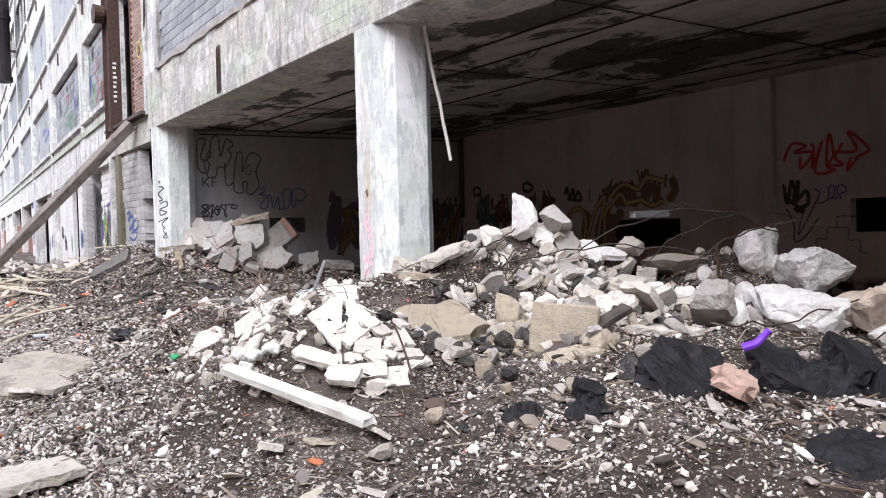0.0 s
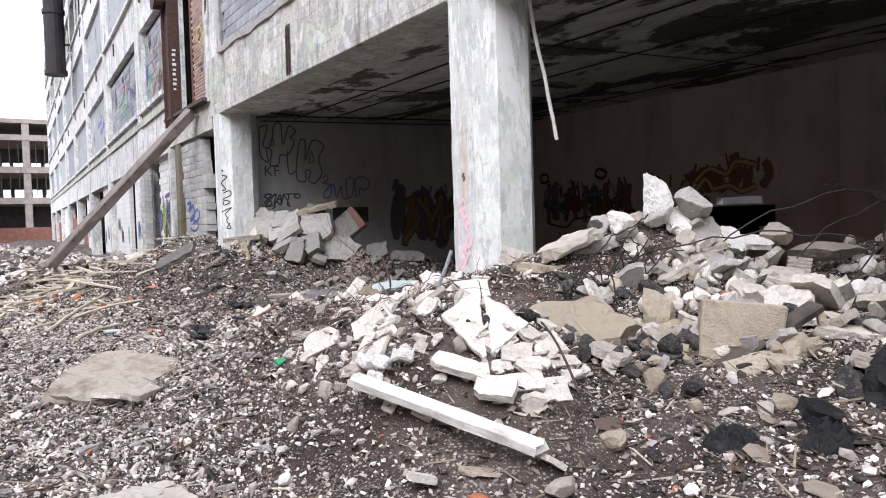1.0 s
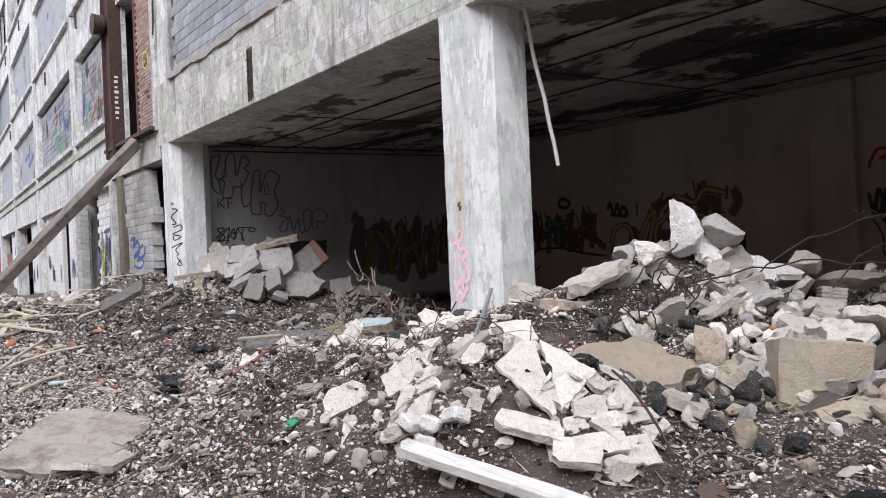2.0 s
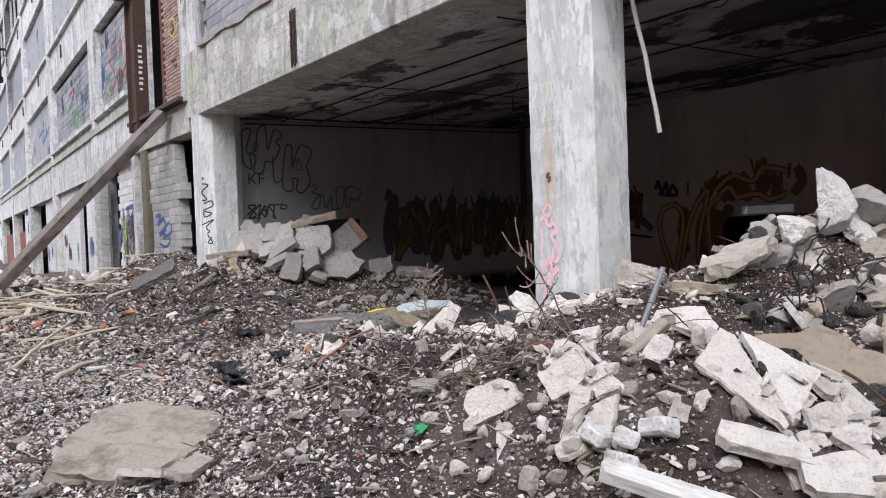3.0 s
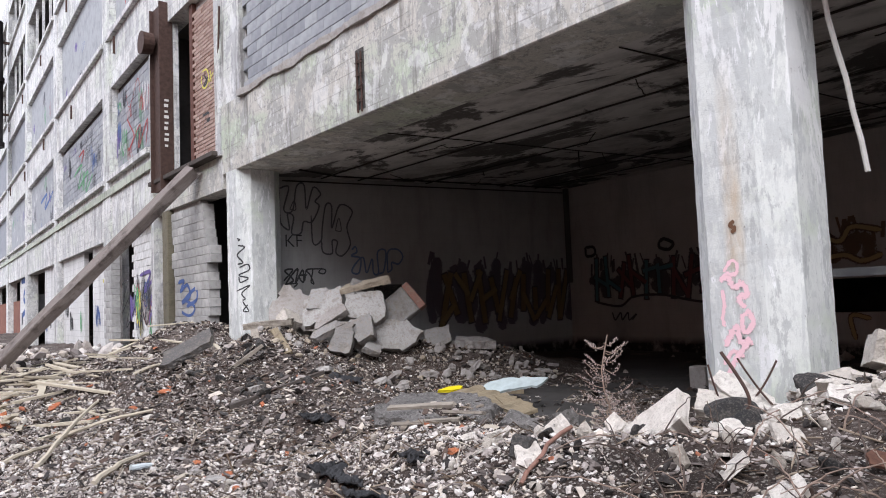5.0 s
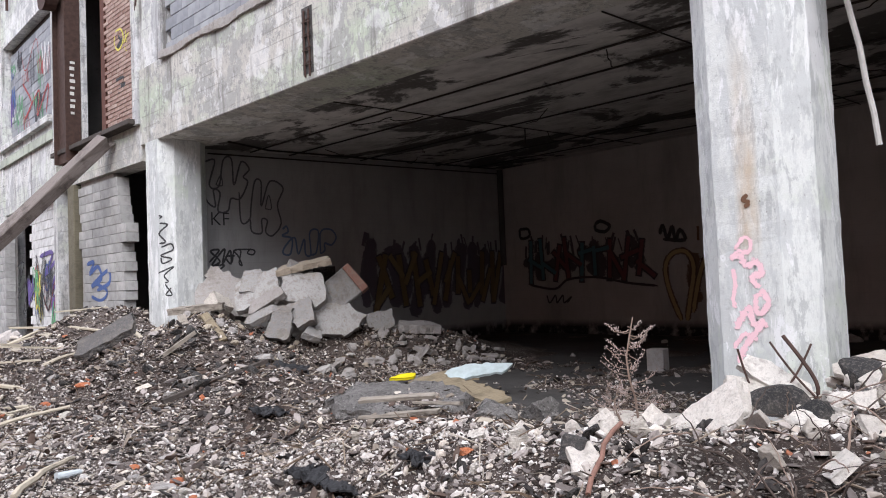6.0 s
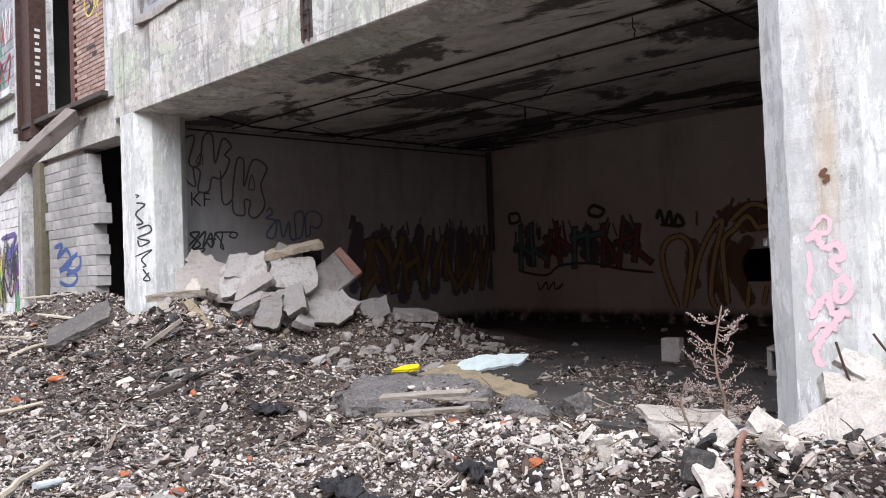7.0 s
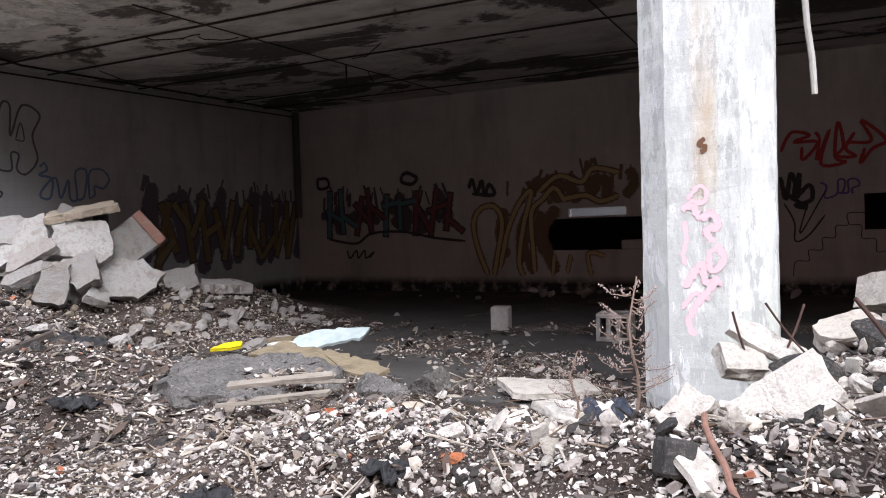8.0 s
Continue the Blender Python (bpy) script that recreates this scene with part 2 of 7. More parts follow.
HEAPS_IN = [(5.2, 6.3, 1.32, 1.2, 1.0), (6.2, 4.4, 0.42, 1.5, 1.2), (6.4, 16.6, 0.58, 1.2, 0.9), (8.2, 15.8, 0.48, 1.6, 1.2), (4.5, 1.0, 0.37, 2.5, 2.0),
             (5.6, 7.3, 0.45, 0.7, 0.6), (5.0, 17.4, 0.55, 0.8, 0.7), (7.8, 5.6, 0.84, 1.1, 1.2), (8.3, 17.5, 0.39, 0.9, 0.9), (8, 2.2, 0.41, 1.6, 1.5),
             (4.8, 6.0, -0.22, 0.5, 0.4), (7.2, 4.8, 0.23, 0.9, 0.8), (6.9, 15.7, 0.2, 0.6, 0.6), (4.6, 7.6, 0.33, 0.7, 0.45), (3.85, 7.85, 0.18, 0.4, 0.28)]
rng = np.random.default_rng(5)
WAVES = [(f, a, th, ph) for f, a, n in ((1.3, 0.016, 5), (3.1, 0.011, 6), (7.5, 0.006, 7), (15.0, 0.004, 8)) for th, ph in rng.uniform(0, 6.283, (n, 2))]
FLOOR = 0.165


def ground(x, y):
    """Height of the rubble-covered ground at numpy coordinates."""
    x, y = np.asarray(x, float), np.asarray(y, float)
    z = 0.02 + 0.12 / (1 + np.exp(-(x.clip(-50, 50) - 3.2) * 2.5))
    for a, b, h, s, t in HEAPS_OUT + HEAPS_IN:
        z = z + h * np.exp(-((x - a) / s) ** 2 - ((y - b) / t) ** 2)
    far = np.clip((y - 22) / 20, 0, 1) * np.clip((60 - np.abs(x)) / 40, 0, 1)
    z = z + far * (0.25 + 0.35 * np.sin(x * 0.55 + 1.0) * np.sin(y * 0.31))
    near = np.exp(-(np.maximum(0, np.abs(x - 3) - 7) / 6) ** 2)
    for f, amp, th, ph in WAVES:
        z = z + near * amp * np.sin(f * (x * np.cos(th) + y * np.sin(th)) + ph)
    return z


def gz(x, y):
    return float(ground(x, y))


def grid_mesh(name, xs, ys, material):
    gx, gy = np.meshgrid(xs, ys, indexing="ij")
    co = np.stack([gx, gy, ground(gx, gy)], -1).reshape(-1, 3)
    ny = len(ys)
    i, j = np.meshgrid(np.arange(len(xs) - 1), np.arange(ny - 1), indexing="ij")
    a = (i * ny + j).ravel()
    quads = np.stack([a, a + ny, a + ny + 1, a + 1], -1)
    return from_arrays(name, co, quads, material)


def from_arrays(name, co, quads, material):
    me = bpy.data.meshes.new(name)
    me.vertices.add(len(co))
    me.vertices.foreach_set("co", np.asarray(co, np.float32).ravel())
    me.loops.add(quads.size)
    me.loops.foreach_set("vertex_index", quads.astype(np.int32).ravel())
    me.polygons.add(len(quads))
    me.polygons.foreach_set("loop_start", np.arange(0, quads.size, quads.shape[1], dtype=np.int32))
    me.update(calc_edges=True)
    me.validate()
    me.shade_flat()
    me.materials.append(material)
    return new(name, me)


CUBE = np.array([(x, y, z) for x in (-1, 1) for y in (-1, 1) for z in (-1, 1)], float) * 0.5
ICO = np.array([(math.cos(a) * math.cos(e), math.sin(a) * math.cos(e), math.sin(e)) for e, n, o in ((-1.57, 1, 0), (-0.46, 5, 0), (0.46, 5, 0.628), (1.57, 1, 0)) for a in [o + 6.2832 * i / 5 for i in range(n)]]) * 0.5
ICO_FACES = np.array([f for i in range(5) for f in ((0, 1 + (i + 1) % 5, 1 + i), (1 + i, 1 + (i + 1) % 5, 6 + i), (6 + i, 1 + (i + 1) % 5, 6 + (i + 1) % 5), (11, 6 + i, 6 + (i + 1) % 5))])
CUBE_FACES = np.array([(0, 1, 3, 2), (4, 6, 7, 5), (0, 4, 5, 1), (2, 3, 7, 6), (0, 2, 6, 4), (1, 5, 7, 3)])


def rotations(n, tilt):
    """Random turns about z, tilted by up to tilt radians."""
    yaw, px, py = rng.uniform(0, 6.283, n), rng.normal(0, tilt, n), rng.normal(0, tilt, n)
    cz, sz, cx, sx, cy, sy = np.cos(yaw), np.sin(yaw), np.cos(px), np.sin(px), np.cos(py), np.sin(py)
    o, l = np.zeros(n), np.ones(n)
    rz = np.stack([np.stack([cz, -sz, o], -1), np.stack([sz, cz, o], -1), np.stack([o, o, l], -1)], -2)
    rx = np.stack([np.stack([l, o, o], -1), np.stack([o, cx, -sx], -1), np.stack([o, sx, cx], -1)], -2)
    ry = np.stack([np.stack([cy, o, sy], -1), np.stack([o, l, o], -1), np.stack([-sy, o, cy], -1)], -2)
    return rx @ ry @ rz


def scatter(name, x, y, size, flat, material, label, tilt=0.5, sink=0.15, long=1.0, stone=False, category="rubble"):
    """Many loose pieces, each an uneven broken block or stone, lying on the ground."""
    n = len(x)
    shape, faces = (ICO, ICO_FACES) if stone else (CUBE, CUBE_FACES)
    s = np.stack([size * rng.uniform(0.6, 1.3, n) * long, size * rng.uniform(0.5, 1.0, n), size * flat * rng.uniform(0.5, 1.2, n)], -1)
    wild = rng.uniform(-0.4, 0.35, (n, len(shape), 3)) if stone else rng.uniform(-0.7, 0.25, (n, 8, 3))
    co = (shape[None] * (1 + wild)) * s[:, None]
    co = np.einsum("nij,nkj->nki", rotations(n, tilt), co)
    z = ground(x, y) - co[:, :, 2].min(1) - sink * s[:, 2]
    co = co + np.stack([x, y, z], -1)[:, None]
    quads = (faces[None] + len(shape) * np.arange(n)[:, None, None]).reshape(-1, faces.shape[1])
    ob = from_arrays(name, co.reshape(-1, 3), quads, material)
    return tagged(ob, label, category, kind="stuff")


def steps(*spans):
    """Grid lines: spans of (start, end, step)."""
    return np.concatenate([np.arange(a, b, d) for a, b, d in spans] + [[spans[-1][1]]])


terrain = grid_mesh("ground", steps((-900, -60, 60), (-60, -10, 5), (-10, -2, 0.5), (-2, 9, 0.055), (9, 16, 0.25), (16, 60, 4), (60, 900, 60)),
                    steps((-900, -60, 60), (-60, -5, 4), (-5, 1, 0.25), (1, 21, 0.055), (21, 40, 0.3), (40, 140, 4), (140, 900, 60)), M_GROUND)
terrain.data.shade_smooth()
structure(terrain, "dark burnt earth and grit of a demolition yard", "ground")

# ---- the bay building: columns, beams, walls, ceiling ----
FX, BACK, SIDE = 4.61, 13.98, 18.8
rnd = random.Random(3)


def column(yc, z1):
    h, c = 0.43, 0.2
    xc = FX + h
    out = [(xc - h, yc - h + c), (xc - h + c, yc - h), (xc + h - c, yc - h), (xc + h, yc - h + c), (xc + h, yc + h - c), (xc + h - c, yc + h), (xc - h + c, yc + h), (xc - h, yc + h - c)]
    ob = part("column", prism(bmesh.new(), out, -0.2, z1, 40, 0.004, rnd), M_COL)
    return structure(ob, "chamfered concrete column with flaking white and grey paint", "column")


for yc in (8.53, 18.53, -1.47, -11.47):
    column(yc, 4.12)

structure(part("beam", boxes((FX, FX + 0.86, -12, 18.97, 4.105, 5.44), bevel=0.015), M_BEAM), "long weathered concrete edge beam, stained green and white", "beam")


def slab(bm, x0, x1, y0, y1, za, zb, t):
    """A slab whose underside rises from za at x0 to zb at x1."""
    v = [bm.verts.new(p) for p in ((x0, y0, za), (x1, y0, zb), (x1, y1, zb), (x0, y1, za), (x0, y0, za + t), (x1, y0, zb + t), (x1, y1, zb + t), (x0, y1, za + t))]
    for f in ((0, 1, 2, 3), (7, 6, 5, 4), (0, 4, 5, 1), (1, 5, 6, 2), (2, 6, 7, 3), (3, 7, 4, 0)):
        bm.faces.new([v[i] for i in f])
    return bm


structure(part("ceiling", slab(bmesh.new(), FX + 0.86, BACK + 0.25, -12, 18.97, 4.13, 4.42, 0.3), M_CEIL), "soot-stained concrete ceiling slab with flaking patches", "ceiling")
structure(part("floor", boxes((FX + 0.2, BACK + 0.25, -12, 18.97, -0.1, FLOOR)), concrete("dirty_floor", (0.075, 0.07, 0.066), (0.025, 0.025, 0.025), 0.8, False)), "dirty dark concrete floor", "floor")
structure(part("wall_side", boxes((FX + 0.80, BACK, SIDE, SIDE + 0.2, 0, 4.6)), M_SIDE), "white-unseen concrete-block wall added to close off the bays with spray paint", "wall")
# out of view; added to limit the light that gets into the bays
structure(part("wall_end_closure", boxes((FX + 0.5, BACK, -12.2, -12, 0, 4.6)), M_SIDE), "unseen concrete-block wall added to close off the bays", "wall")
# the back wall, with two holes and a slit knocked through it
B0, B1 = BACK, BACK + 0.22
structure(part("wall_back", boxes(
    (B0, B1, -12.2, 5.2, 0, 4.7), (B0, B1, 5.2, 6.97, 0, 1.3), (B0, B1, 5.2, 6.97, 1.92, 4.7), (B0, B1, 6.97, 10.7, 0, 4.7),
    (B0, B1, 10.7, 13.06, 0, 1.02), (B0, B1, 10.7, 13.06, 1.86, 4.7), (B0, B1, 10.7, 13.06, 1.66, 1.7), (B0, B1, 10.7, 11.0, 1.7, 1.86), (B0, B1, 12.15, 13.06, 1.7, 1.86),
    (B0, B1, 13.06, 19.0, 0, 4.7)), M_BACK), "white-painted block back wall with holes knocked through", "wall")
structure(part("pilaster", boxes((B0 - 0.18, B0, 8.4, 9.25, 0, 4.4), bevel=0.02), M_BACK), "shallow painted pilaster on the back wall", "pilaster")
for y, z in ((12.85, 1.11), (12.86, 1.58), (10.9, 1.12)):
    structure(part("hole_block", boxes((B0 + 0.01, B1 - 0.01, y - 0.2, y + 0.2, z - 0.09, z + 0.09), bevel=0.015), M_BACK), "loose block at the edge of the hole", "wall")
# closed boxes added behind the holes, to keep daylight out and make them black
M_LGREY0 = concrete("slit_backdrop_concrete", (0.19, 0.185, 0.18), (0.12, 0.12, 0.12), 0.6)
# low base colour that deepens the shade of unlit interiors
M_DARKROOM = concrete("dark_concrete", (0.10, 0.095, 0.09), (0.04, 0.04, 0.04), 0.6, False)
structure(part("wall_dark_boxes", boxes((17.0, 17.2, 4.0, 14.0, 0, 1.69), (B1, 17.2, 3.8, 4.0, 0, 1.95), (B1, 17.2, 14.0, 14.2, 0, 1.69), (B1, 17.2, 8.0, 8.2, 0, 1.95), (17.0, 17.2, 4.0, 8.0, 1.69, 1.95)), M_DARKROOM), "dark walls of the unseen boxes added behind the holes", "wall")
structure(part("ceiling_dark_boxes", boxes((B1, 17.2, 8.2, 14.2, 1.67, 1.698), (B1, 17.2, 3.8, 8.2, 1.95, 1.98)), M_DARKROOM), "low dark ceiling added to keep the holes unlit", "ceiling")
# added backdrop that sets how bright the slit looks
structure(part("wall_slit_backdrop", boxes((24, 24.4, -20, 40, 0, 6)), M_LGREY0), "plain concrete backdrop added behind the slit", "wall")

# ---- upper facade of the near bays ----
SILL, HEAD = (5.44, 9.7, 14.0, 18.3), (8.15, 12.5, 16.8, 20.9)


def infill_material():
    k = Mat("grey_block_infill")
    k.ramp(k.chance(), [(0, (0.27, 0.28, 0.30)), (0.5, (0.33, 0.34, 0.36)), (1, (0.40, 0.41, 0.42))])
    k.layer(k.step(k.noise(3, 7, 0.7), 0.45, 0.75, 0, 0.6), (0.16, 0.17, 0.18))
    k.bump(k.noise(60, 6, 0.7), 0.5, 0.01)
    return k.done()


M_INFILL = infill_material()
up = [(FX + 0.02, FX + 0.4, yc - 0.45, yc + 0.45, 5.44, 22) for yc in (-11.47, -1.47, 8.53, 18.53)]
for h, s2 in zip(HEAD, SILL[1:] + (22.0,)):
    up += [(FX, FX + 0.42, y0 + 0.45, y0 + 9.55, h, s2) for y0 in (-11.47, -1.47, 8.53)]
structure(part("wall_upper", boxes(*up), M_FACADE), "upper concrete frame of the factory front", "wall")
for s, h in zip(SILL, HEAD):
    for y0 in (-11.47, -1.47, 8.53):
        structure(part("window_infill", boxes((FX + 0.23, FX + 0.3, y0 + 0.45, y0 + 9.55, s, h)), M_INFILL), "grey block infill in an old window opening", "window")
structure(part("roof", boxes((FX + 0.42, BACK + 0.25, -12, 18.97, 21.6, 22), (B0, B1, -12.2, 19.0, 4.7, 21.6)), M_FACADE), "flat concrete roof and rear wall of the upper floors", "roof")

# ---- the brick bay beside the column, and the doorway ----
structure(part("wall_lintel", boxes((FX + 0.03, FX + 0.45, 18.98, 23.3, 3.85, 4.5)), M_BEAM), "stained concrete lintel over the doorway", "wall")
# dark-coloured backing, so that the openings look unlit
structure(part("wall_inner_dark", boxes((FX + 2.5, FX + 2.7, 19.0, 23.3, 0, 8.2), (FX + 0.5, FX + 2.5, 23.1, 23.3, 0, 8.2), (FX + 0.45, FX + 2.7, 19.0, 23.3, 4.3, 4.45)), M_DARKROOM), "dark walls added inside the doorway", "wall")
# added lid and side that shut sky light out of the upper opening
structure(part("ceiling_light_stop", boxes((FX + 0.42, FX + 2.7, 18.98, 23.3, 8.2, 8.4), (FX + 0.45, FX + 2.7, 18.98, 19.1, 4.46, 8.2)), M_DARKROOM), "dark ceiling and side added to keep sky light out of the upper opening", "ceiling")
structure(part("wall_over_brick", boxes((FX, FX + 0.42, 18.98, 23.3, 8.15, 22)), M_FACADE), "plain concrete front above the brick bay", "wall")

# ---- the long factory front beyond, a little turned ----
TURNED = Matrix.Translation((FX, 23.3, 0)) @ Matrix.Rotation(radians(-2.4), 4, "Z")
FSILL, FHEAD = (5.55, 9.75, 14.1, 18.4), (8.2, 12.6, 16.9, 21.0)
far_front = []
piers = [0.0] + [5.3 + 10 * i for i in range(8)]
for i, p in enumerate(piers):
    w = 0.25 if i == 0 else 0.5
    far_front.append((0, 0.5, p - (0 if i == 0 else w), p + w, 0, 22.5))
far_win, far_low = [], []
for a, b in zip(piers, piers[1:]):
    a0, b0 = a + (0.25 if a == 0 else 0.5), b - 0.5
    for lo, hi in zip((3.75,) + FHEAD, FSILL + (22.5,)):
        far_front.append((0.04, 0.45, a0, b0, lo, hi))
    for k in ((1,) if a < 10 else (0, 1)):
        far_win.append((0.2, 0.3, a0, b0, FSILL[k], FHEAD[k]))
fb = structure(part("wall_far_front", boxes(*far_front), M_FACADE), "long grey-white concrete factory front with piers and spandrels", "wall")
fb.matrix_world = TURNED
for w in far_win:
    structure(part("window_infill", boxes(w), M_INFILL), "far window filled with grey concrete blocks", "window").matrix_world = TURNED
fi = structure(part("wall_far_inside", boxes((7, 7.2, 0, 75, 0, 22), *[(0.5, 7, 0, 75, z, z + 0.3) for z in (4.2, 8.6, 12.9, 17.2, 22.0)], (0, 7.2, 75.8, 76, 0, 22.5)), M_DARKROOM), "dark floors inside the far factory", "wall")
fi.matrix_world = TURNED
# ---- loose rubble ----


def spots(n, x0, x1, y0, y1, keep):
    """n random places in a rectangle, kept by a chance that depends on the place."""
    got = np.zeros((0, 2))
    while len(got) < n:
        p = rng.uniform((x0, y0), (x1, y1), (n * 2, 2))
        got = np.concatenate([got, p[rng.uniform(0, 1, len(p)) < keep(p[:, 0], p[:, 1])]])
    return got[:n, 0], got[:n, 1]


def blob(x, y, a, b, s, t):
    return np.exp(-((x - a) / s) ** 2 - ((y - b) / t) ** 2)


def outside(x, y):
    inside = np.clip((x - 5.5) / 3.5, 0, 1)
    return np.clip(1 - 0.8 * inside + blob(x, y, 6, 5, 2, 2) + blob(x, y, 7, 16, 2.5, 1.5), 0, 1)


def pale_zone(x, y):
    return np.clip(blob(x, y, 2.2, 9.9, 1.0, 1.3) + 0.25 * blob(x, y, 2.6, 5.4, 1.0, 1.0) + 0.4 * blob(x, y, 4.8, 5.6, 1.6, 1.4) + blob(x, y, 3.4, 8.2, 1.2, 0.9) + 1.6 * blob(x, y, 0.4, 17, 1.6, 4) + 0.5 * blob(x, y, 0.2, 12, 1.5, 5) + 0.6 * blob(x, y, 0.6, 6.5, 0.9, 2.2) + 0.7 * blob(x, y, 1.7, 9.3, 1.1, 1.8) + 0.5 * blob(x, y, 0.9, 7, 1.0, 1.8) + 0.5 * blob(x, y, 0.0, 9, 1.2, 4) + 0.25 * blob(x, y, 2.8, 12.3, 1.3, 2.0) + 0.35 * blob(x, y, 2.6, 2.9, 1.8, 1.3) + 0.12 - 0.9 * blob(x, y, 2.3, 7.0, 0.6, 0.7) - 0.8 * blob(x, y, 2.25, 4.65, 0.35, 0.4), 0.03, 1)


def dark_zone(x, y):
    return np.clip(blob(x, y, 3.4, 14.5, 1.8, 2.6) + blob(x, y, 2.5, 3, 2, 1.2) + blob(x, y, 1.5, 7, 1.0, 2) + 0.8 * blob(x, y, 5.0, 5.2, 1.4, 1.2) + 0.25, 0, 1)


x, y = spots(64000, -1.8, 8, 1.2, 15, outside)
scatter("gravel", x, y, 0.007 + 0.036 * rng.uniform(0, 1, len(x)) ** 3.5, 0.5, M_GRAVEL, "small mixed grey, brown and white gravel on the ground")
x, y = spots(20000, -1.5, 9, 14, 24, outside)
scatter("gravel", x, y, 0.015 + 0.05 * rng.uniform(0, 1, len(x)) ** 3, 0.6, M_GRAVEL, "small mixed grey, brown and white gravel on the ground")
x, y = spots(112000, -1, 7, 2, 20, pale_zone)
scatter("pale_gravel", x, y, 0.008 + 0.032 * rng.uniform(0, 1, len(x)) ** 3.5, 0.5, M_PALE, "white and cream crushed plaster and stone chips")
x, y = spots(24000, -1, 9, 1.5, 20, dark_zone)
scatter("dark_debris", x, y, (0.012 + 0.075 * rng.uniform(0, 1, len(x)) ** 3) * np.clip(0.4 + y / 16, 0.5, 1.2), 0.3, M_DARK, "charred black and brown scraps of roofing and wood", 0.35, 0.2, 1.5, True)
x, y = spots(8500, -1, 8, 2, 20, lambda x, y: (0.06 + pale_zone(x, y) ** 2.5) * outside(x, y) * (1 - 0.85 * blob(x, y, 2.3, 7.0, 0.6, 0.7)) * (1 - 0.6 * blob(x, y, 1.0, 8.0, 1.2, 3.0)))
scatter("broken_plaster", x, y, 0.020 + 0.075 * rng.uniform(0, 1, len(x)) ** 4, 0.55, M_PALE, "fist-sized broken plaster and concrete lumps", 0.7, 0.25, 1.0, True)
x, y = spots(8000, -1, 9, 1.5, 20, lambda x, y: outside(x, y) * (1.05 - 0.8 * pale_zone(x, y)) * np.clip((y - 2) / 10, 0.45, 1))
scatter("debris_flakes", x, y, 0.025 + 0.11 * rng.uniform(0, 1, len(x)) ** 3, 0.22, scatter_material("flat_debris", [(0, GREY), (0.2, (0.42, 0.37, 0.30)), (0.36, (0.24, 0.20, 0.16)), (0.55, DGREY), (0.7, EARTH), (0.82, SOOT), (0.93, CREAM), (0.994, BRICK)]), "flat grey and brown flakes of broken render, slate and wood", 0.3, 0.2, 1.3, True)
x, y = spots(7000, -1, 8, 1.5, 19, outside)
scatter("twigs", x, y, 0.006 + 0.008 * rng.uniform(0, 1, len(x)), 0.8, scatter_material("twig_bits", [(0, (0.30, 0.24, 0.18)), (0.3, (0.13, 0.09, 0.06)), (0.6, (0.06, 0.045, 0.035)), (0.85, (0.48, 0.43, 0.36))]), "thin dry twigs and splinters strewn over the rubble", 0.25, 0.0, 17.0, False, "twigs")
x, y = spots(3500, -4, 4.3, 22, 70, lambda x, y: np.clip(1.3 - y / 60, 0.1, 1))
scatter("far_rubble", x, y, 0.08 + 0.35 * rng.uniform(0, 1, len(x)) ** 3, 0.5, M_PALE, "heaped grey rubble far along the yard", 0.6, 0.2, 1.0, True)
x, y = spots(16000, -6, 3, -1, 24, lambda x, y: np.where((x < -1) | (y < 1.8), 0.25 + 0.75 * np.exp(-((x + 1).clip(-20, 0) / 4) ** 2), 0.02))
scatter("gravel", x, y, 0.012 + 0.05 * rng.uniform(0, 1, len(x)) ** 3, 0.5, M_GRAVEL, "small mixed grey, brown and white gravel on the ground")

# ---- materials of the larger pieces ----


def lump_material(name, stops, dirt=0.5, coarse=14.0, mud=(0.16, 0.13, 0.105)):
    """Broken concrete or stone: shade by object, dirt in patches, coarse broken grain."""
    k = Mat(name)
    k.ramp(k.chance(), stops)
    k.layer(k.step(k.noise(coarse, 8, 0.7), 0.50, 0.70, 0, dirt), (0.20, 0.17, 0.14))
    k.layer(k.step(k.noise(3.0, 6, 0.6), 0.55, 0.7, 0, dirt * 0.7), (0.30, 0.26, 0.20))
    k.layer(k.step(k.noise(26, 8, 0.75), 0.53, 0.62, 0, dirt), (0.33, 0.28, 0.24))
    k.layer(k.step(k.noise(75, 5, 0.75), 0.53, 0.64, 0, 0.42), (0.30, 0.26, 0.235))
    k.layer(k.step(k.noise(1.7, 8, 0.7, dist=0.6), 0.54, 0.63, 0, dirt * 0.7), mud)
    k.bump(k.noise(55, 9, 0.8), 0.9, 0.014).bump(k.noise(14, 7, 0.7), 0.7, 0.03)
    return k.done()


M_LWHITE = lump_material("white_plaster_concrete", [(0, (0.44, 0.39, 0.33)), (0.4, (0.58, 0.53, 0.465)), (1, (0.74, 0.70, 0.64))], 0.45, 14, (0.30, 0.245, 0.185))
M_LBRIGHT = lump_material("bright_plaster_concrete", [(0, (0.76, 0.74, 0.71)), (1, (0.85, 0.83, 0.80))], 0.22, 14, (0.52, 0.45, 0.37))
M_LGREY = lump_material("grey_broken_concrete", [(0, (0.35, 0.325, 0.305)), (1, (0.49, 0.465, 0.44))], 0.5)
M_LTAN = lump_material("tan_broken_concrete", [(0, (0.36, 0.30, 0.225)), (1, (0.50, 0.43, 0.335))], 0.5)
M_LDARK = lump_material("charred_lump", [(0, (0.03, 0.03, 0.03)), (1, (0.075, 0.072, 0.07))], 0.2, 20)
M_LBRICK = lump_material("orange_brick", [(0, (0.42, 0.13, 0.06)), (1, (0.58, 0.20, 0.09))], 0.3, 20)


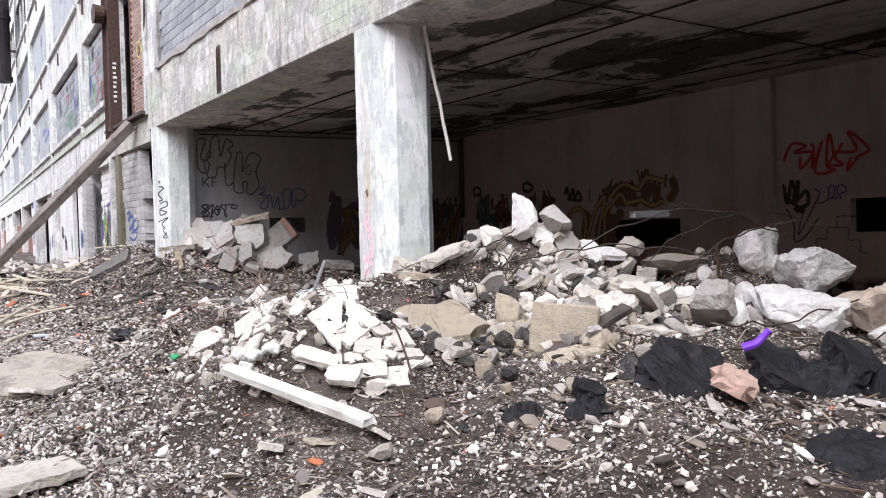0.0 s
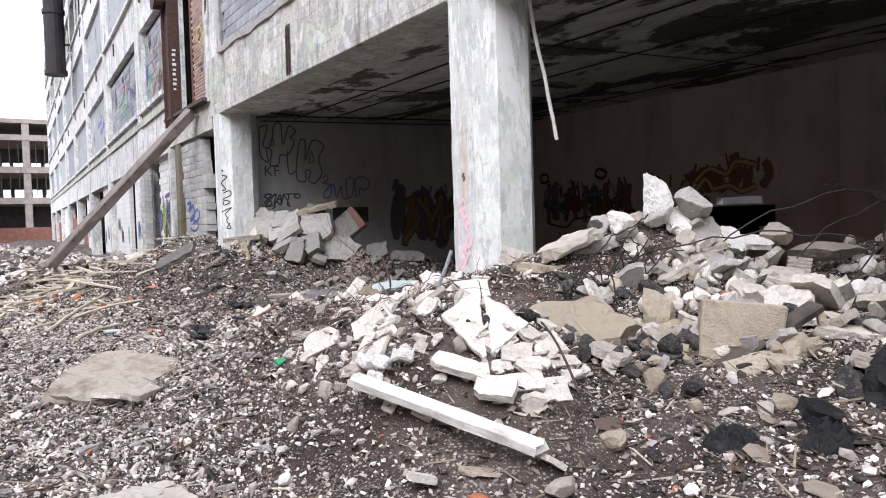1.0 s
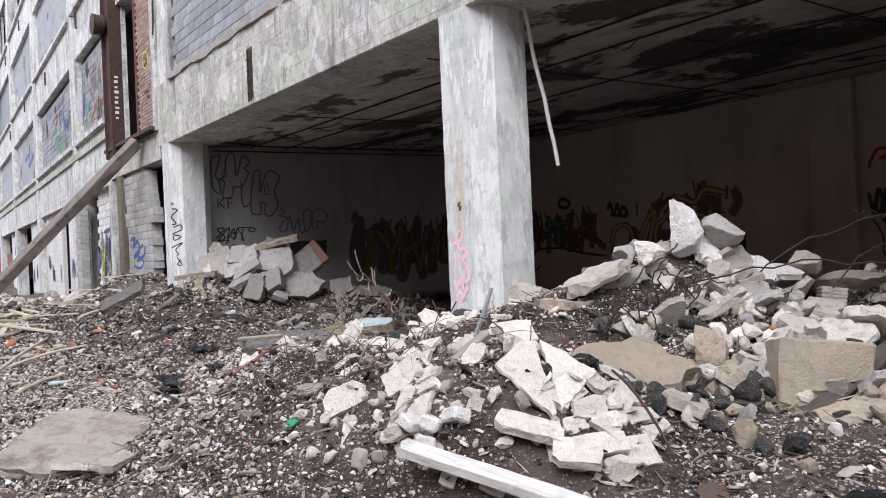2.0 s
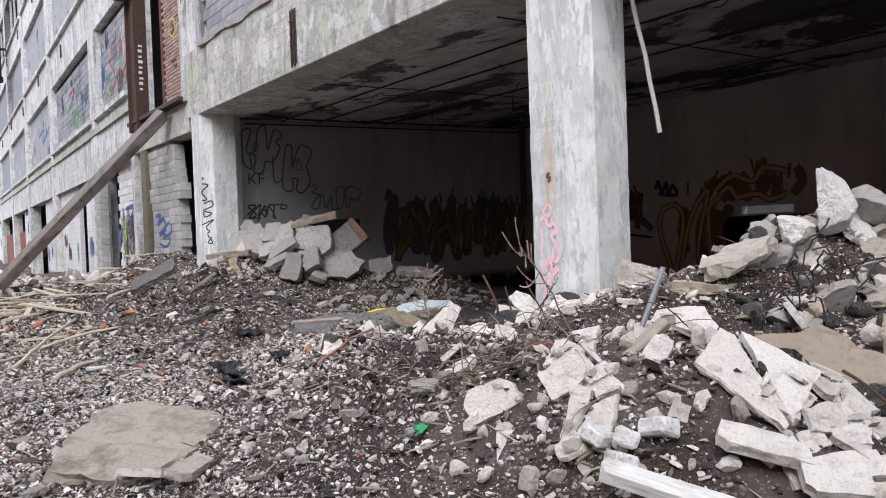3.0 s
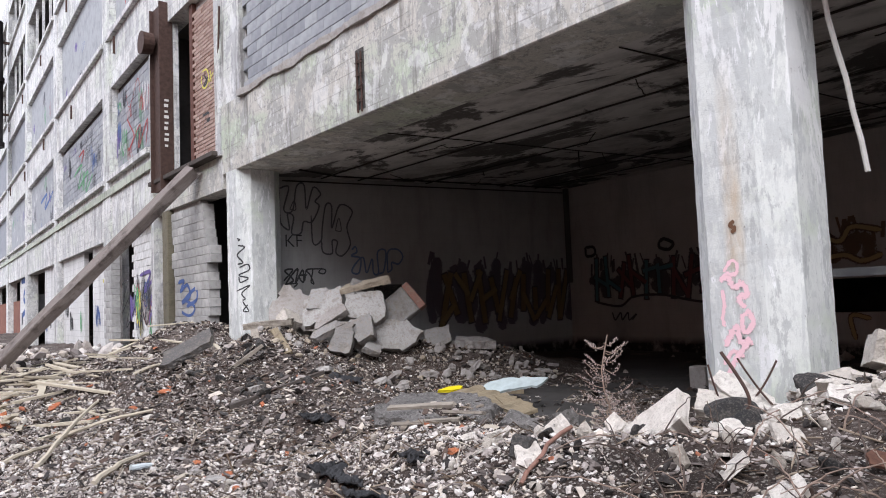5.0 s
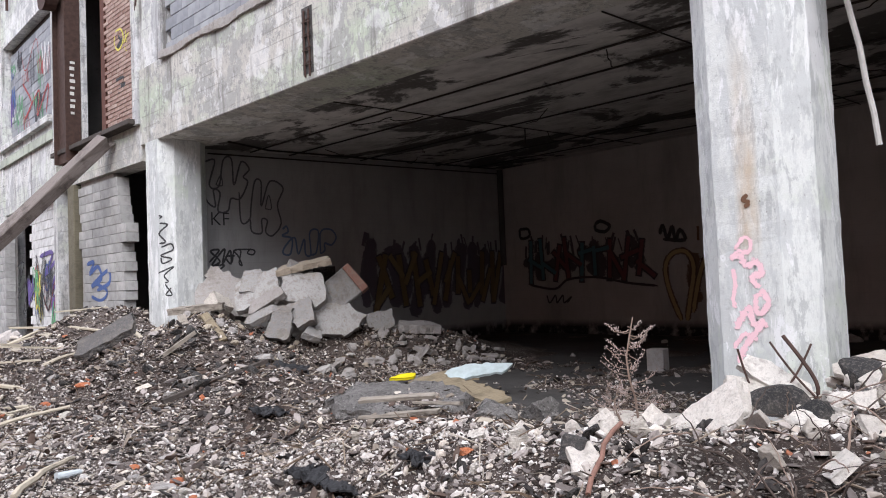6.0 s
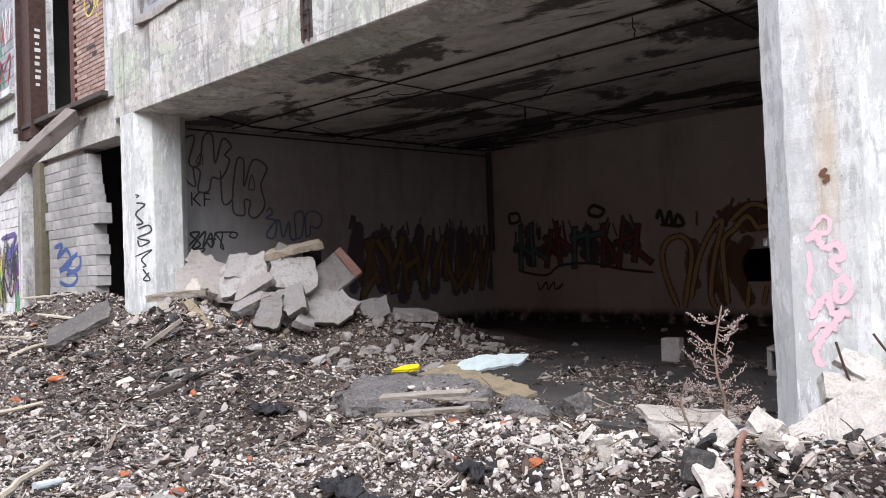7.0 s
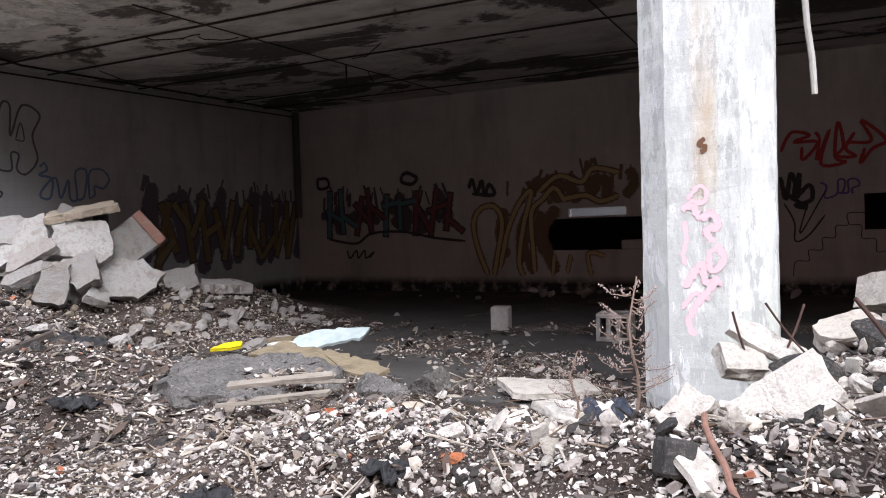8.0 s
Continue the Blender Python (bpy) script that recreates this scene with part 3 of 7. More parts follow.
def asphalt_material():
    k = Mat("broken_asphalt", 0.95)
    k.ramp(k.noise(5, 8, 0.7), [(0.35, (0.13, 0.122, 0.115)), (0.65, (0.26, 0.245, 0.23))])
    k.layer(k.step(k.noise(38, 6, 0.75), 0.55, 0.62, 0, 0.8), (0.40, 0.38, 0.36))
    k.layer(k.step(k.noise(30, 6, 0.75, k.at(1.3, 1, 1)), 0.56, 0.62, 0, 0.9), (0.03, 0.03, 0.03))
    k.bump(k.noise(34, 8, 0.8), 1.0, 0.03).bump(k.noise(8, 6, 0.65), 0.8, 0.05)
    return k.done()


M_ASPHALT = asphalt_material()


def wood_material(name, c, dark):
    k = Mat(name, 0.8)
    k.base(c)
    k.layer(k.step(k.noise(14, 8, 0.7, k.at(0.35, 6, 6), 0.5), 0.4, 0.65), tuple(v * 0.65 for v in c))
    k.layer(k.step(k.noise(4, 7, 0.7), 0.5, 0.7, 0, 0.75), dark)
    k.bump(k.noise(25, 6, 0.7, k.at(0.3, 6, 6)), 0.5, 0.01)
    return k.done()


M_WWHITE = wood_material("white_painted_wood", (0.70, 0.68, 0.64), (0.30, 0.27, 0.23))
M_WGREY = wood_material("weathered_grey_wood", (0.34, 0.30, 0.25), (0.12, 0.10, 0.08))
M_WBEAM = wood_material("mottled_old_timber", (0.235, 0.20, 0.18), (0.040, 0.030, 0.025))
M_WDARK = wood_material("charred_wood", (0.09, 0.075, 0.065), (0.03, 0.028, 0.026))
M_WBROWN = wood_material("brown_chipboard", (0.29, 0.235, 0.155), (0.10, 0.08, 0.055))


def plain(name, c, rough=0.5, metal=0.0, vary=0.25, scale=12):
    k = Mat(name, rough, metal)
    k.base(c)
    k.layer(k.step(k.noise(scale, 6, 0.7), 0.4, 0.7, 0, vary), tuple(v * 0.4 for v in c))
    k.bump(k.noise(scale * 2, 5, 0.6), 0.2, 0.005)
    return k.done()


M_RUST = plain("rusty_steel", (0.095, 0.058, 0.047), 0.75, 0.3, 0.7)
M_WIRE = plain("dark_wire", (0.045, 0.035, 0.03), 0.7, 0.2)
M_PIPE = plain("white_pipe", (0.72, 0.70, 0.66), 0.5)
M_TAR = Mat("set_black_tar", 0.5)
M_TAR.ramp(M_TAR.noise(3, 7, 0.7), [(0.35, (0.010, 0.010, 0.011)), (0.7, (0.026, 0.026, 0.029))])
M_TAR.layer(M_TAR.step(M_TAR.noise(9, 8, 0.75), 0.60, 0.68, 0, 0.7), (0.10, 0.08, 0.065))
M_TAR.bump(M_TAR.noise(16, 8, 0.7, dist=0.8), 0.9, 0.03).bump(M_TAR.noise(6, 5, 0.6, dist=1.0), 0.8, 0.06)
M_TAR = M_TAR.done()
M_PURPLE = plain("purple_plastic", (0.16, 0.04, 0.50), 0.35)
M_YELLOW = plain("yellow_plastic", (0.80, 0.66, 0.02), 0.4, 0.0, 0.1)
M_GREEN = plain("green_glass", (0.05, 0.30, 0.13), 0.2)
M_TWIG = plain("dry_twig", (0.27, 0.20, 0.16), 0.9)
M_ROOT = plain("dark_root", (0.085, 0.064, 0.054), 0.9)
M_BUD = plain("dry_seed_heads", (0.42, 0.34, 0.31), 0.95)
M_STRAW = plain("pale_straw", (0.52, 0.46, 0.36), 0.9)
M_BOTTLE = plain("clear_bottle_plastic", (0.62, 0.68, 0.70), 0.15)

# ---- builders for broken pieces ----
prnd = random.Random(11)


def lump(sx, sy, sz, rough=0.10, n=18, cuts=2):
    """An angular broken lump: plane faces cut at random round a core, with a coarse broken grain."""
    bm = bmesh.new()
    bmesh.ops.create_icosphere(bm, subdivisions=2 if cuts <= 2 else 3 if cuts <= 4 else 5, radius=1.0)
    planes = [(Vector((prnd.gauss(0, 1), prnd.gauss(0, 1), prnd.gauss(0, 1))).normalized(), prnd.uniform(0.42, 0.80)) for _ in range(n // 2 + 4)]
    off = Vector((prnd.uniform(0, 50), prnd.uniform(0, 50), prnd.uniform(0, 50)))
    low = min(sx, sy, sz)
    for v in bm.verts:
        d = v.co.normalized()
        r = min([1.2] + [k / max(q.dot(d), 0.001) for q, k in planes])
        r *= 1.12
        c = Vector((d.x * sx * 0.5 * r, d.y * sy * 0.5 * r, d.z * sz * 0.5 * r))
        k = rough * low * 0.45
        v.co = c + noise.noise_vector(c * 6 + off) * k + noise.noise_vector(c * 17 + off) * k * 0.55 + noise.noise_vector(c * 45 + off) * k * 0.35
    return bm


def roughen(bm, amount, cuts):
    """Cut the faces up and shake them at three scales, as concrete breaks."""
    bmesh.ops.subdivide_edges(bm, edges=bm.edges, cuts=cuts, use_grid_fill=True)
    bmesh.ops.triangulate(bm, faces=bm.faces)
    off = Vector((prnd.uniform(0, 50), prnd.uniform(0, 50), prnd.uniform(0, 50)))
    for v in bm.verts:
        c = v.co.copy()
        v.co += noise.noise_vector(c * 5 + off) * amount * 1.0 + noise.noise_vector(c * 13 + off) * amount * 0.5 + noise.noise_vector(c * 33 + off) * amount * 0.3 + noise.noise_vector(c * 75 + off) * amount * 0.12
    return bm


def flag(sx, sy, t, corners=6, rough=0.1):
    """A broken flat slab: an uneven outline, a clean top and ragged edges."""
    bm = bmesh.new()
    a0 = prnd.uniform(0, 6.28)
    out = []
    for i in range(corners):
        a = a0 + 6.283 * (i + prnd.uniform(-0.3, 0.3)) / corners
        k = prnd.uniform(0.62, 1.22)
        out.append((math.cos(a) * sx * 0.5 * k, math.sin(a) * sy * 0.5 * k))
    fine = []
    for (x0, y0), (x1, y1) in zip(out, out[1:] + out[:1]):
        for s in (0, 0.33, 0.66):
            j = 0 if s == 0 else 0.03
            fine.append((x0 + (x1 - x0) * s + prnd.uniform(-j, j) * sx, y0 + (y1 - y0) * s + prnd.uniform(-j, j) * sy))
    prism(bm, fine, -t / 2, t / 2, 2)
    for v in bm.verts:
        if abs(v.co.z) < t * 0.4:
            v.co += Vector((v.co.x, v.co.y, 0)).normalized() * prnd.uniform(-0.5, 0.6) * t * 0.5
        v.co += Vector((prnd.uniform(-1, 1), prnd.uniform(-1, 1), prnd.uniform(-1, 1))) * t * rough
    return bm


def broad(sx, sy, t, corners=6):
    """A larger broken slab: as flag(), with its faces cut up, pitted and uneven."""
    bm = flag(sx, sy, t, corners, 0.06)
    bmesh.ops.triangulate(bm, faces=bm.faces)
    for _ in range(2):
        bmesh.ops.subdivide_edges(bm, edges=[e for e in bm.edges if e.calc_length() > 0.09], cuts=1)
        bmesh.ops.triangulate(bm, faces=bm.faces)
    off = Vector((prnd.uniform(0, 50), prnd.uniform(0, 50), 0))
    for v in bm.verts:
        v.co += noise.noise_vector(v.co * 6 + off) * min(0.04, t * 0.22) + noise.noise_vector(v.co * 19 + off) * min(0.022, t * 0.14) + noise.noise_vector(v.co * 47 + off) * min(0.006, t * 0.06)
    return bm


def cut(w, h, t, skew=0.14, ragged=0.035):
    """A straight-edged slab, broken off at a corner or two, with ragged edges and a rough face."""
    bm = bmesh.new()
    out = []
    for a, b in ((-1, -1), (1, -1), (1, 1), (-1, 1)):
        x, y = a * w * 0.5 * (1 + prnd.uniform(-skew, skew)), b * h * 0.5 * (1 + prnd.uniform(-skew, skew))
        if prnd.random() < 0.4:
            k = prnd.uniform(0.1, 0.3)
            ends = [(x - a * w * k, y), (x, y - b * h * prnd.uniform(0.1, 0.4))]
            out += ends if a * b < 0 else ends[::-1]
        else:
            out.append((x, y))
    fine = []
    for (x0, y0), (x1, y1) in zip(out, out[1:] + out[:1]):
        n = max(2, int(math.hypot(x1 - x0, y1 - y0) / 0.07))
        for i in range(n):
            j = ragged * min(w, h) * (0.3 if i == 0 else 1)
            fine.append((x0 + (x1 - x0) * i / n + prnd.uniform(-j, j), y0 + (y1 - y0) * i / n + prnd.uniform(-j, j)))
    prism(bm, fine, -t / 2, t / 2, 3)
    bmesh.ops.triangulate(bm, faces=bm.faces)
    for _ in range(2):
        bmesh.ops.subdivide_edges(bm, edges=[e for e in bm.edges if e.calc_length() > 0.07], cuts=1)
        bmesh.ops.triangulate(bm, faces=bm.faces)
    off = Vector((prnd.uniform(0, 50), prnd.uniform(0, 50), 0))
    for v in bm.verts:
        k = 1.0 if abs(v.co.z) > t * 0.4 else 2.2
        v.co += (noise.noise_vector(v.co * 8 + off) * 0.010 + noise.noise_vector(v.co * 28 + off) * 0.007) * k * min(1.0, t / 0.08)
    return bm


def apart(places, d):
    """Of some places, those that keep a distance from one another."""
    kept = []
    for x, y in places:
        if all((x - a) ** 2 + (y - b) ** 2 > d * d for a, b in kept):
            kept.append((x, y))
    return kept


def board(length, w, t, split=True):
    """A plank along x with worn edges and splintered ends."""
    bm = bmesh.new()
    n = 9
    rows = []
    for i in range(n):
        x = (i / (n - 1) - 0.5) * length
        e = 0.0025 * w / 0.1
        bow = 0.01 * math.sin(i * 0.8)
        ring = []
        for j, (y, z) in enumerate(((-0.5, -0.42), (-0.46, -0.5), (0.46, -0.5), (0.5, -0.42), (0.5, 0.42), (0.46, 0.5), (0, 0.49), (-0.46, 0.5), (-0.5, 0.42))):
            dx = prnd.uniform(-0.25, 0.25) * w if split and i in (0, n - 1) else 0
            ring.append(bm.verts.new((x + dx, y * w + prnd.uniform(-e, e) * 2, z * t + bow * t + prnd.uniform(-e, e))))
        rows.append(ring)
    m = len(rows[0])
    for a, b in zip(rows, rows[1:]):
        for j in range(m):
            bm.faces.new((a[j], a[(j + 1) % m], b[(j + 1) % m], b[j]))
    bm.faces.new(rows[0][::-1])
    bm.faces.new(rows[-1])
    return bm


def tube(points, r, segs=6, taper=1.0):
    """A round bar, pipe, wire or twig along some points."""
    bm = bmesh.new()
    pts = [Vector(p) for p in points]
    rings = []
    for i, p in enumerate(pts):
        d = (pts[min(i + 1, len(pts) - 1)] - pts[max(i - 1, 0)]).normalized()
        u = d.orthogonal().normalized() if abs(d.z) > 0.95 else d.cross(Vector((0, 0, 1))).normalized()
        w = d.cross(u)
        rr = r * (1 + (taper - 1) * i / (len(pts) - 1))
        rings.append([bm.verts.new(p + (u * math.cos(6.283 * k / segs) + w * math.sin(6.283 * k / segs)) * rr) for k in range(segs)])
    for a, b in zip(rings, rings[1:]):
        for k in range(segs):
            bm.faces.new((a[k], a[(k + 1) % segs], b[(k + 1) % segs], b[k]))
    bm.faces.new(rings[0][::-1])
    bm.faces.new(rings[-1])
    return bm


def bend(a, b, sag=0.0, n=9, wob=0.0):
    """Points from a to b, sagging (or arching, if negative) and wobbling on the way."""
    a, b = Vector(a), Vector(b)
    return [a.lerp(b, i / (n - 1)) + Vector((prnd.uniform(-wob, wob), prnd.uniform(-wob, wob), prnd.uniform(-wob, wob) - sag * 4 * (i / (n - 1)) * (1 - i / (n - 1)))) for i in range(n)]


def smooth_line(pts, n=5):
    """Points of a soft curve through the given ones, in space."""
    q = [Vector(v) for v in pts]
    q = [q[0] * 2 - q[1]] + q + [q[-1] * 2 - q[-2]]
    got = []
    for a, b, c, d in zip(q, q[1:], q[2:], q[3:]):
        for i in range(n):
            t = i / n
            got.append(0.5 * (2 * b + (c - a) * t + (2 * a - 5 * b + 4 * c - d) * t * t + (3 * b - a - 3 * c + d) * t * t * t))
    return got + [q[-2]]


def set_down(ob, x, y, z=None, yaw=0.0, pitch=0.0, roll=0.0, size=1.0):
    """Lay a thing at a place; without z it rests on the ground there, a little sunk."""
    ob.matrix_world = pose(x, y, 0, 0, 0, yaw) @ pose(0, 0, 0, roll, pitch, 0) @ Matrix.Scale(size, 4)
    if z is None:
        low = min((ob.matrix_world @ v.co).z for v in ob.data.vertices)
        z = gz(x, y) - low - 0.02
    ob.matrix_world = Matrix.Translation((0, 0, z)) @ ob.matrix_world
    return ob


def between(ob, a, b, roll=0.0):
    """Lay a thing that is built along x from a to b."""
    a, b = Vector(a), Vector(b)
    ob.matrix_world = Matrix.Translation((a + b) / 2) @ (b - a).to_track_quat("X", "Z").to_matrix().to_4x4() @ pose(0, 0, 0, roll)
    return ob


def strew(shapes, name, label, category, group, places, tilt=25, sink=0.25, s0=0.7, s1=1.3, flat=False):
    """Repeats of a few shapes, each an object of its own, strewn over the ground."""
    for x, y in places:
        me = prnd.choice(shapes)
        ob = new(name, me)
        tagged(ob, label, category, group)
        s = prnd.uniform(s0, s1)
        lie = Matrix.Identity(4)
        if flat:
            n = Vector((gz(x - 0.15, y) - gz(x + 0.15, y), gz(x, y - 0.15) - gz(x, y + 0.15), 0.3))
            lie = Vector((0, 0, 1)).rotation_difference(n).to_matrix().to_4x4()
        ob.matrix_world = Matrix.Translation((x, y, 0)) @ lie @ pose(0, 0, 0, prnd.gauss(0, tilt), prnd.gauss(0, tilt), prnd.uniform(0, 360)) @ Matrix.Scale(s, 4)
        if flat:
            ob.matrix_world = Matrix.Translation((0, 0, gz(x, y) + 0.02 + prnd.uniform(0, 0.05))) @ ob.matrix_world
            continue
        zs = [(ob.matrix_world @ v.co).z for v in me.vertices]
        ob.matrix_world = Matrix.Translation((0, 0, gz(x, y) - min(zs) - sink * (max(zs) - min(zs)))) @ ob.matrix_world


def shapes(make, material, n):
    got = []
    for _ in range(n):
        me = bpy.data.meshes.new("piece")
        bm = make()
        bmesh.ops.recalc_face_normals(bm, faces=bm.faces)
        bm.to_mesh(me)
        bm.free()
        me.materials.append(material)
        got.append(me)
    return got


def around(n, x, y, sx, sy):
    return [(prnd.gauss(x, sx), prnd.gauss(y, sy)) for _ in range(n)]


def thing(name, bm, material, label, category, group=""):
    return tagged(part(name, bm, material), label, category, group)


# ---- the mound of broken plaster in front of the column ----
M_LTILE = lump_material("cream_wall_plaster", [(0, (0.70, 0.64, 0.57)), (1, (0.84, 0.79, 0.72))], 0.22, 14, (0.46, 0.39, 0.30))
tiles = shapes(lambda: cut(0.16, 0.125, prnd.uniform(0.02, 0.04), 0.3, 0.08), M_LTILE, 14)
lumps_w = shapes(lambda: lump(0.16, 0.12, 0.09), M_LWHITE, 5) + shapes(lambda: lump(0.15, 0.12, 0.09), M_LTILE, 5)
lumps_g = shapes(lambda: lump(0.18, 0.14, 0.10), M_LGREY, 6)
lumps_t = shapes(lambda: lump(0.17, 0.13, 0.10), M_LTAN, 4)
lumps_d = shapes(lambda: lump(0.16, 0.12, 0.07), M_LDARK, 4)
flags_g = shapes(lambda: flag(0.26, 0.18, 0.05), M_LGREY, 5)


def clip(poly, nx, ny, d):
    """The part of a convex outline where nx*x + ny*y <= d."""
    got = []
    for (x0, y0), (x1, y1) in zip(poly, poly[1:] + poly[:1]):
        a0, a1 = nx * x0 + ny * y0 - d, nx * x1 + ny * y1 - d
        if a0 <= 0:
            got.append((x0, y0))
        if a0 * a1 < 0:
            k = a0 / (a0 - a1)
            got.append((x0 + (x1 - x0) * k, y0 + (y1 - y0) * k))
    return got


def plaster_piece(poly, t):
    """One piece of a cracked sheet: its outline a little ragged, its face pebbly."""
    bm = bmesh.new()
    fine = []
    for (x0, y0), (x1, y1) in zip(poly, poly[1:] + poly[:1]):
        n = max(1, int(math.hypot(x1 - x0, y1 - y0) / 0.04))
        for i in range(n):
            j = 0.0 if i == 0 else 0.005
            fine.append((x0 + (x1 - x0) * i / n + prnd.uniform(-j, j), y0 + (y1 - y0) * i / n + prnd.uniform(-j, j)))
    prism(bm, fine, -t, 0, 2)
    bmesh.ops.triangulate(bm, faces=bm.faces)
    for _ in range(2):
        bmesh.ops.subdivide_edges(bm, edges=[e for e in bm.edges if e.calc_length() > 0.05], cuts=1)
        bmesh.ops.triangulate(bm, faces=bm.faces)
    off = Vector((prnd.uniform(0, 50), prnd.uniform(0, 50), 0))
    for v in bm.verts:
        v.co += noise.noise_vector(v.co * 22 + off) * 0.005 + noise.noise_vector(v.co * 60 + off) * 0.004
        if v.co.z < -t * 0.3:
            v.co += noise.noise_vector(v.co * 15 + off) * 0.012
    return bm


def cracked_sheet(x, y, w, h, yaw, n, steep=0.0, t=0.035, lift=0.03, label="cracked sheet of cream wall plaster broken into pieces on the mound"):
    """A fallen sheet of plaster, cracked into n pieces that have slid a little apart, lying on the slope."""
    seeds = [(prnd.uniform(-w / 2, w / 2), prnd.uniform(-h / 2, h / 2)) for _ in range(n)]
    slope = Vector((gz(x - 0.2, y) - gz(x + 0.2, y), gz(x, y - 0.2) - gz(x, y + 0.2), 0.4)).normalized()
    slope = (slope + Vector((-steep, -steep * 0.4, 0))).normalized()
    lie = Vector((0, 0, 1)).rotation_difference(slope).to_matrix().to_4x4()
    m = Matrix.Translation((x, y, gz(x, y) + lift)) @ lie @ pose(0, 0, 0, 0, 0, yaw)
    frame_out = [(-w / 2, -h / 2), (w / 2, -h / 2 * prnd.uniform(0.7, 1)), (w / 2 * prnd.uniform(0.7, 1), h / 2), (-w / 2 * prnd.uniform(0.7, 1), h / 2 * prnd.uniform(0.8, 1))]
    for i, (ax, ay) in enumerate(seeds):
        cell = frame_out
        for j, (bx, by) in enumerate(seeds):
            if i != j and cell:
                nx, ny = bx - ax, by - ay
                l = math.hypot(nx, ny)
                cell = clip(cell, nx / l, ny / l, (nx * (ax + bx) / 2 + ny * (ay + by) / 2) / l - 0.006)
        if len(cell) < 3:
            continue
        cx, cy = sum(q[0] for q in cell) / len(cell), sum(q[1] for q in cell) / len(cell)
        ob = thing("plaster_piece", plaster_piece([(a - cx, b - cy) for a, b in cell], t * prnd.uniform(0.7, 1.2)), M_LTILE, label, "plaster", "cracked plaster")
        ob.matrix_world = m @ pose(cx * 1.12, cy * 1.12, prnd.uniform(-0.012, 0.02), prnd.gauss(0, 5), prnd.gauss(0, 5), prnd.gauss(0, 5))


for row in ((2.42, 5.18, 0.40, 0.46, 15, 2, 0.10), (2.56, 4.98, 0.34, 0.44, 20, 8, 0.05), (2.70, 5.42, 0.34, 0.30, 40, 6, 0.0), (2.36, 4.84, 0.40, 0.22, -25, 5, 0.1),
            (1.96, 5.74, 0.40, 0.30, 60, 4, 0.25), (1.84, 5.60, 0.30, 0.22, 20, 3, 0.2), (2.78, 4.86, 0.22, 0.4, 10, 5, 0.0), (2.52, 4.70, 0.3, 0.2, -20, 4, 0.1), (2.16, 5.98, 0.3, 0.24, 30, 4, 0.2)):
    cracked_sheet(*row)
strew(tiles, "plaster_slab", "flat broken slab of white plaster on the rubble mound", "plaster", "plaster on the mound", apart(around(60, 2.4, 5.2, 0.4, 0.4), 0.16), 22, 0.2, 0.45, 0.9, True)
strew(lumps_w, "plaster_lump", "rough white plaster lump on the rubble mound", "plaster", "plaster on the mound", apart(around(90, 1.9, 5.75, 0.28, 0.35), 0.08), 40, 0.2, 0.4, 0.95)
strew(lumps_w, "plaster_lump", "rough white plaster lump on the rubble mound", "plaster", "plaster on the mound", apart(around(40, 2.7, 6.1, 0.3, 0.3), 0.1), 40, 0.2, 0.4, 0.95)
for x, y, z, sx, sy, t, yaw, pt, rl in (
        (2.12, 4.98, 0.66, 0.36, 0.12, 0.05, -50, 14, 24), (1.80, 5.86, 0.52, 0.40, 0.13, 0.06, -35, 6, 60),
        (1.9, 5.72, 0.60, 0.34, 0.2, 0.05, 60, -14, 40), (2.72, 5.75, 0.98, 0.34, 0.22, 0.1, -35, -6, 30), (2.55, 5.8, 0.96, 0.24, 0.2, 0.06, 10, 0, 20),
        (1.78, 6.12, 0.68, 0.26, 0.18, 0.12, -40, -25, 45), (2.2, 4.75, 0.56, 0.22, 0.16, 0.05, -45, 4, 34)):
    set_down(thing("plaster_slab", cut(sx, sy, t), M_LTILE, "large broken white plaster slab leaning on the mound", "plaster", "plaster on the mound"), x, y, z, yaw, pt, rl)
for x, y, yaw in ((1.84, 5.40, 40), (1.79, 5.50, 10), (1.92, 5.3, 80), (1.76, 5.36, 65)):
    set_down(thing("plaster_lump", roughen(boxes((-0.075, 0.075, -0.05, 0.05, -0.035, 0.035), bevel=0.012), 0.008, 2), M_LBRIGHT, "clean white brick-shaped piece of plaster", "plaster", "white blocks on the mound"), x, y, gz(x, y) + 0.06, yaw, 14, 20)
between(thing("plank", board(1.2, 0.11, 0.05), M_WWHITE, "long white-painted wooden plank lying on the rubble", "plank"), (1.60, 5.28, 0.60), (2.10, 4.28, 0.36), 10)
between(thing("board", board(0.44, 0.12, 0.045), M_WWHITE, "short white-painted board sticking out of the mound", "board"), (1.72, 5.56, 0.44), (1.98, 5.84, 0.72), 25)
between(thing("board", board(0.5, 0.06, 0.04), M_WGREY, "weathered grey board leaning on the mound", "board"), (2.02, 5.68, 0.80), (2.46, 5.66, 1.04), 15)
set_down(thing("glass_shard", flag(0.09, 0.07, 0.02, 5), M_GREEN, "green bottle-glass shard at the edge of the mound", "glass"), 1.57, 6.46, gz(1.57, 6.46) + 0.05, 20, -20, 40)
set_down(thing("stone", lump(0.24, 0.2, 0.16), M_LWHITE, "pale squarish stone on the ground below the mound", "stone"), 2.12, 4.12, None, 15)
set_down(thing("brick", lump(0.12, 0.1, 0.07), M_LBRICK, "orange brick fragment on the ground", "brick", "brick fragments"), 1.78, 4.32, None, 40)
set_down(thing("stone", lump(0.26, 0.14, 0.06), M_LTAN, "flat yellowish stone beside the white plank", "stone"), 1.85, 4.5, None, 120)

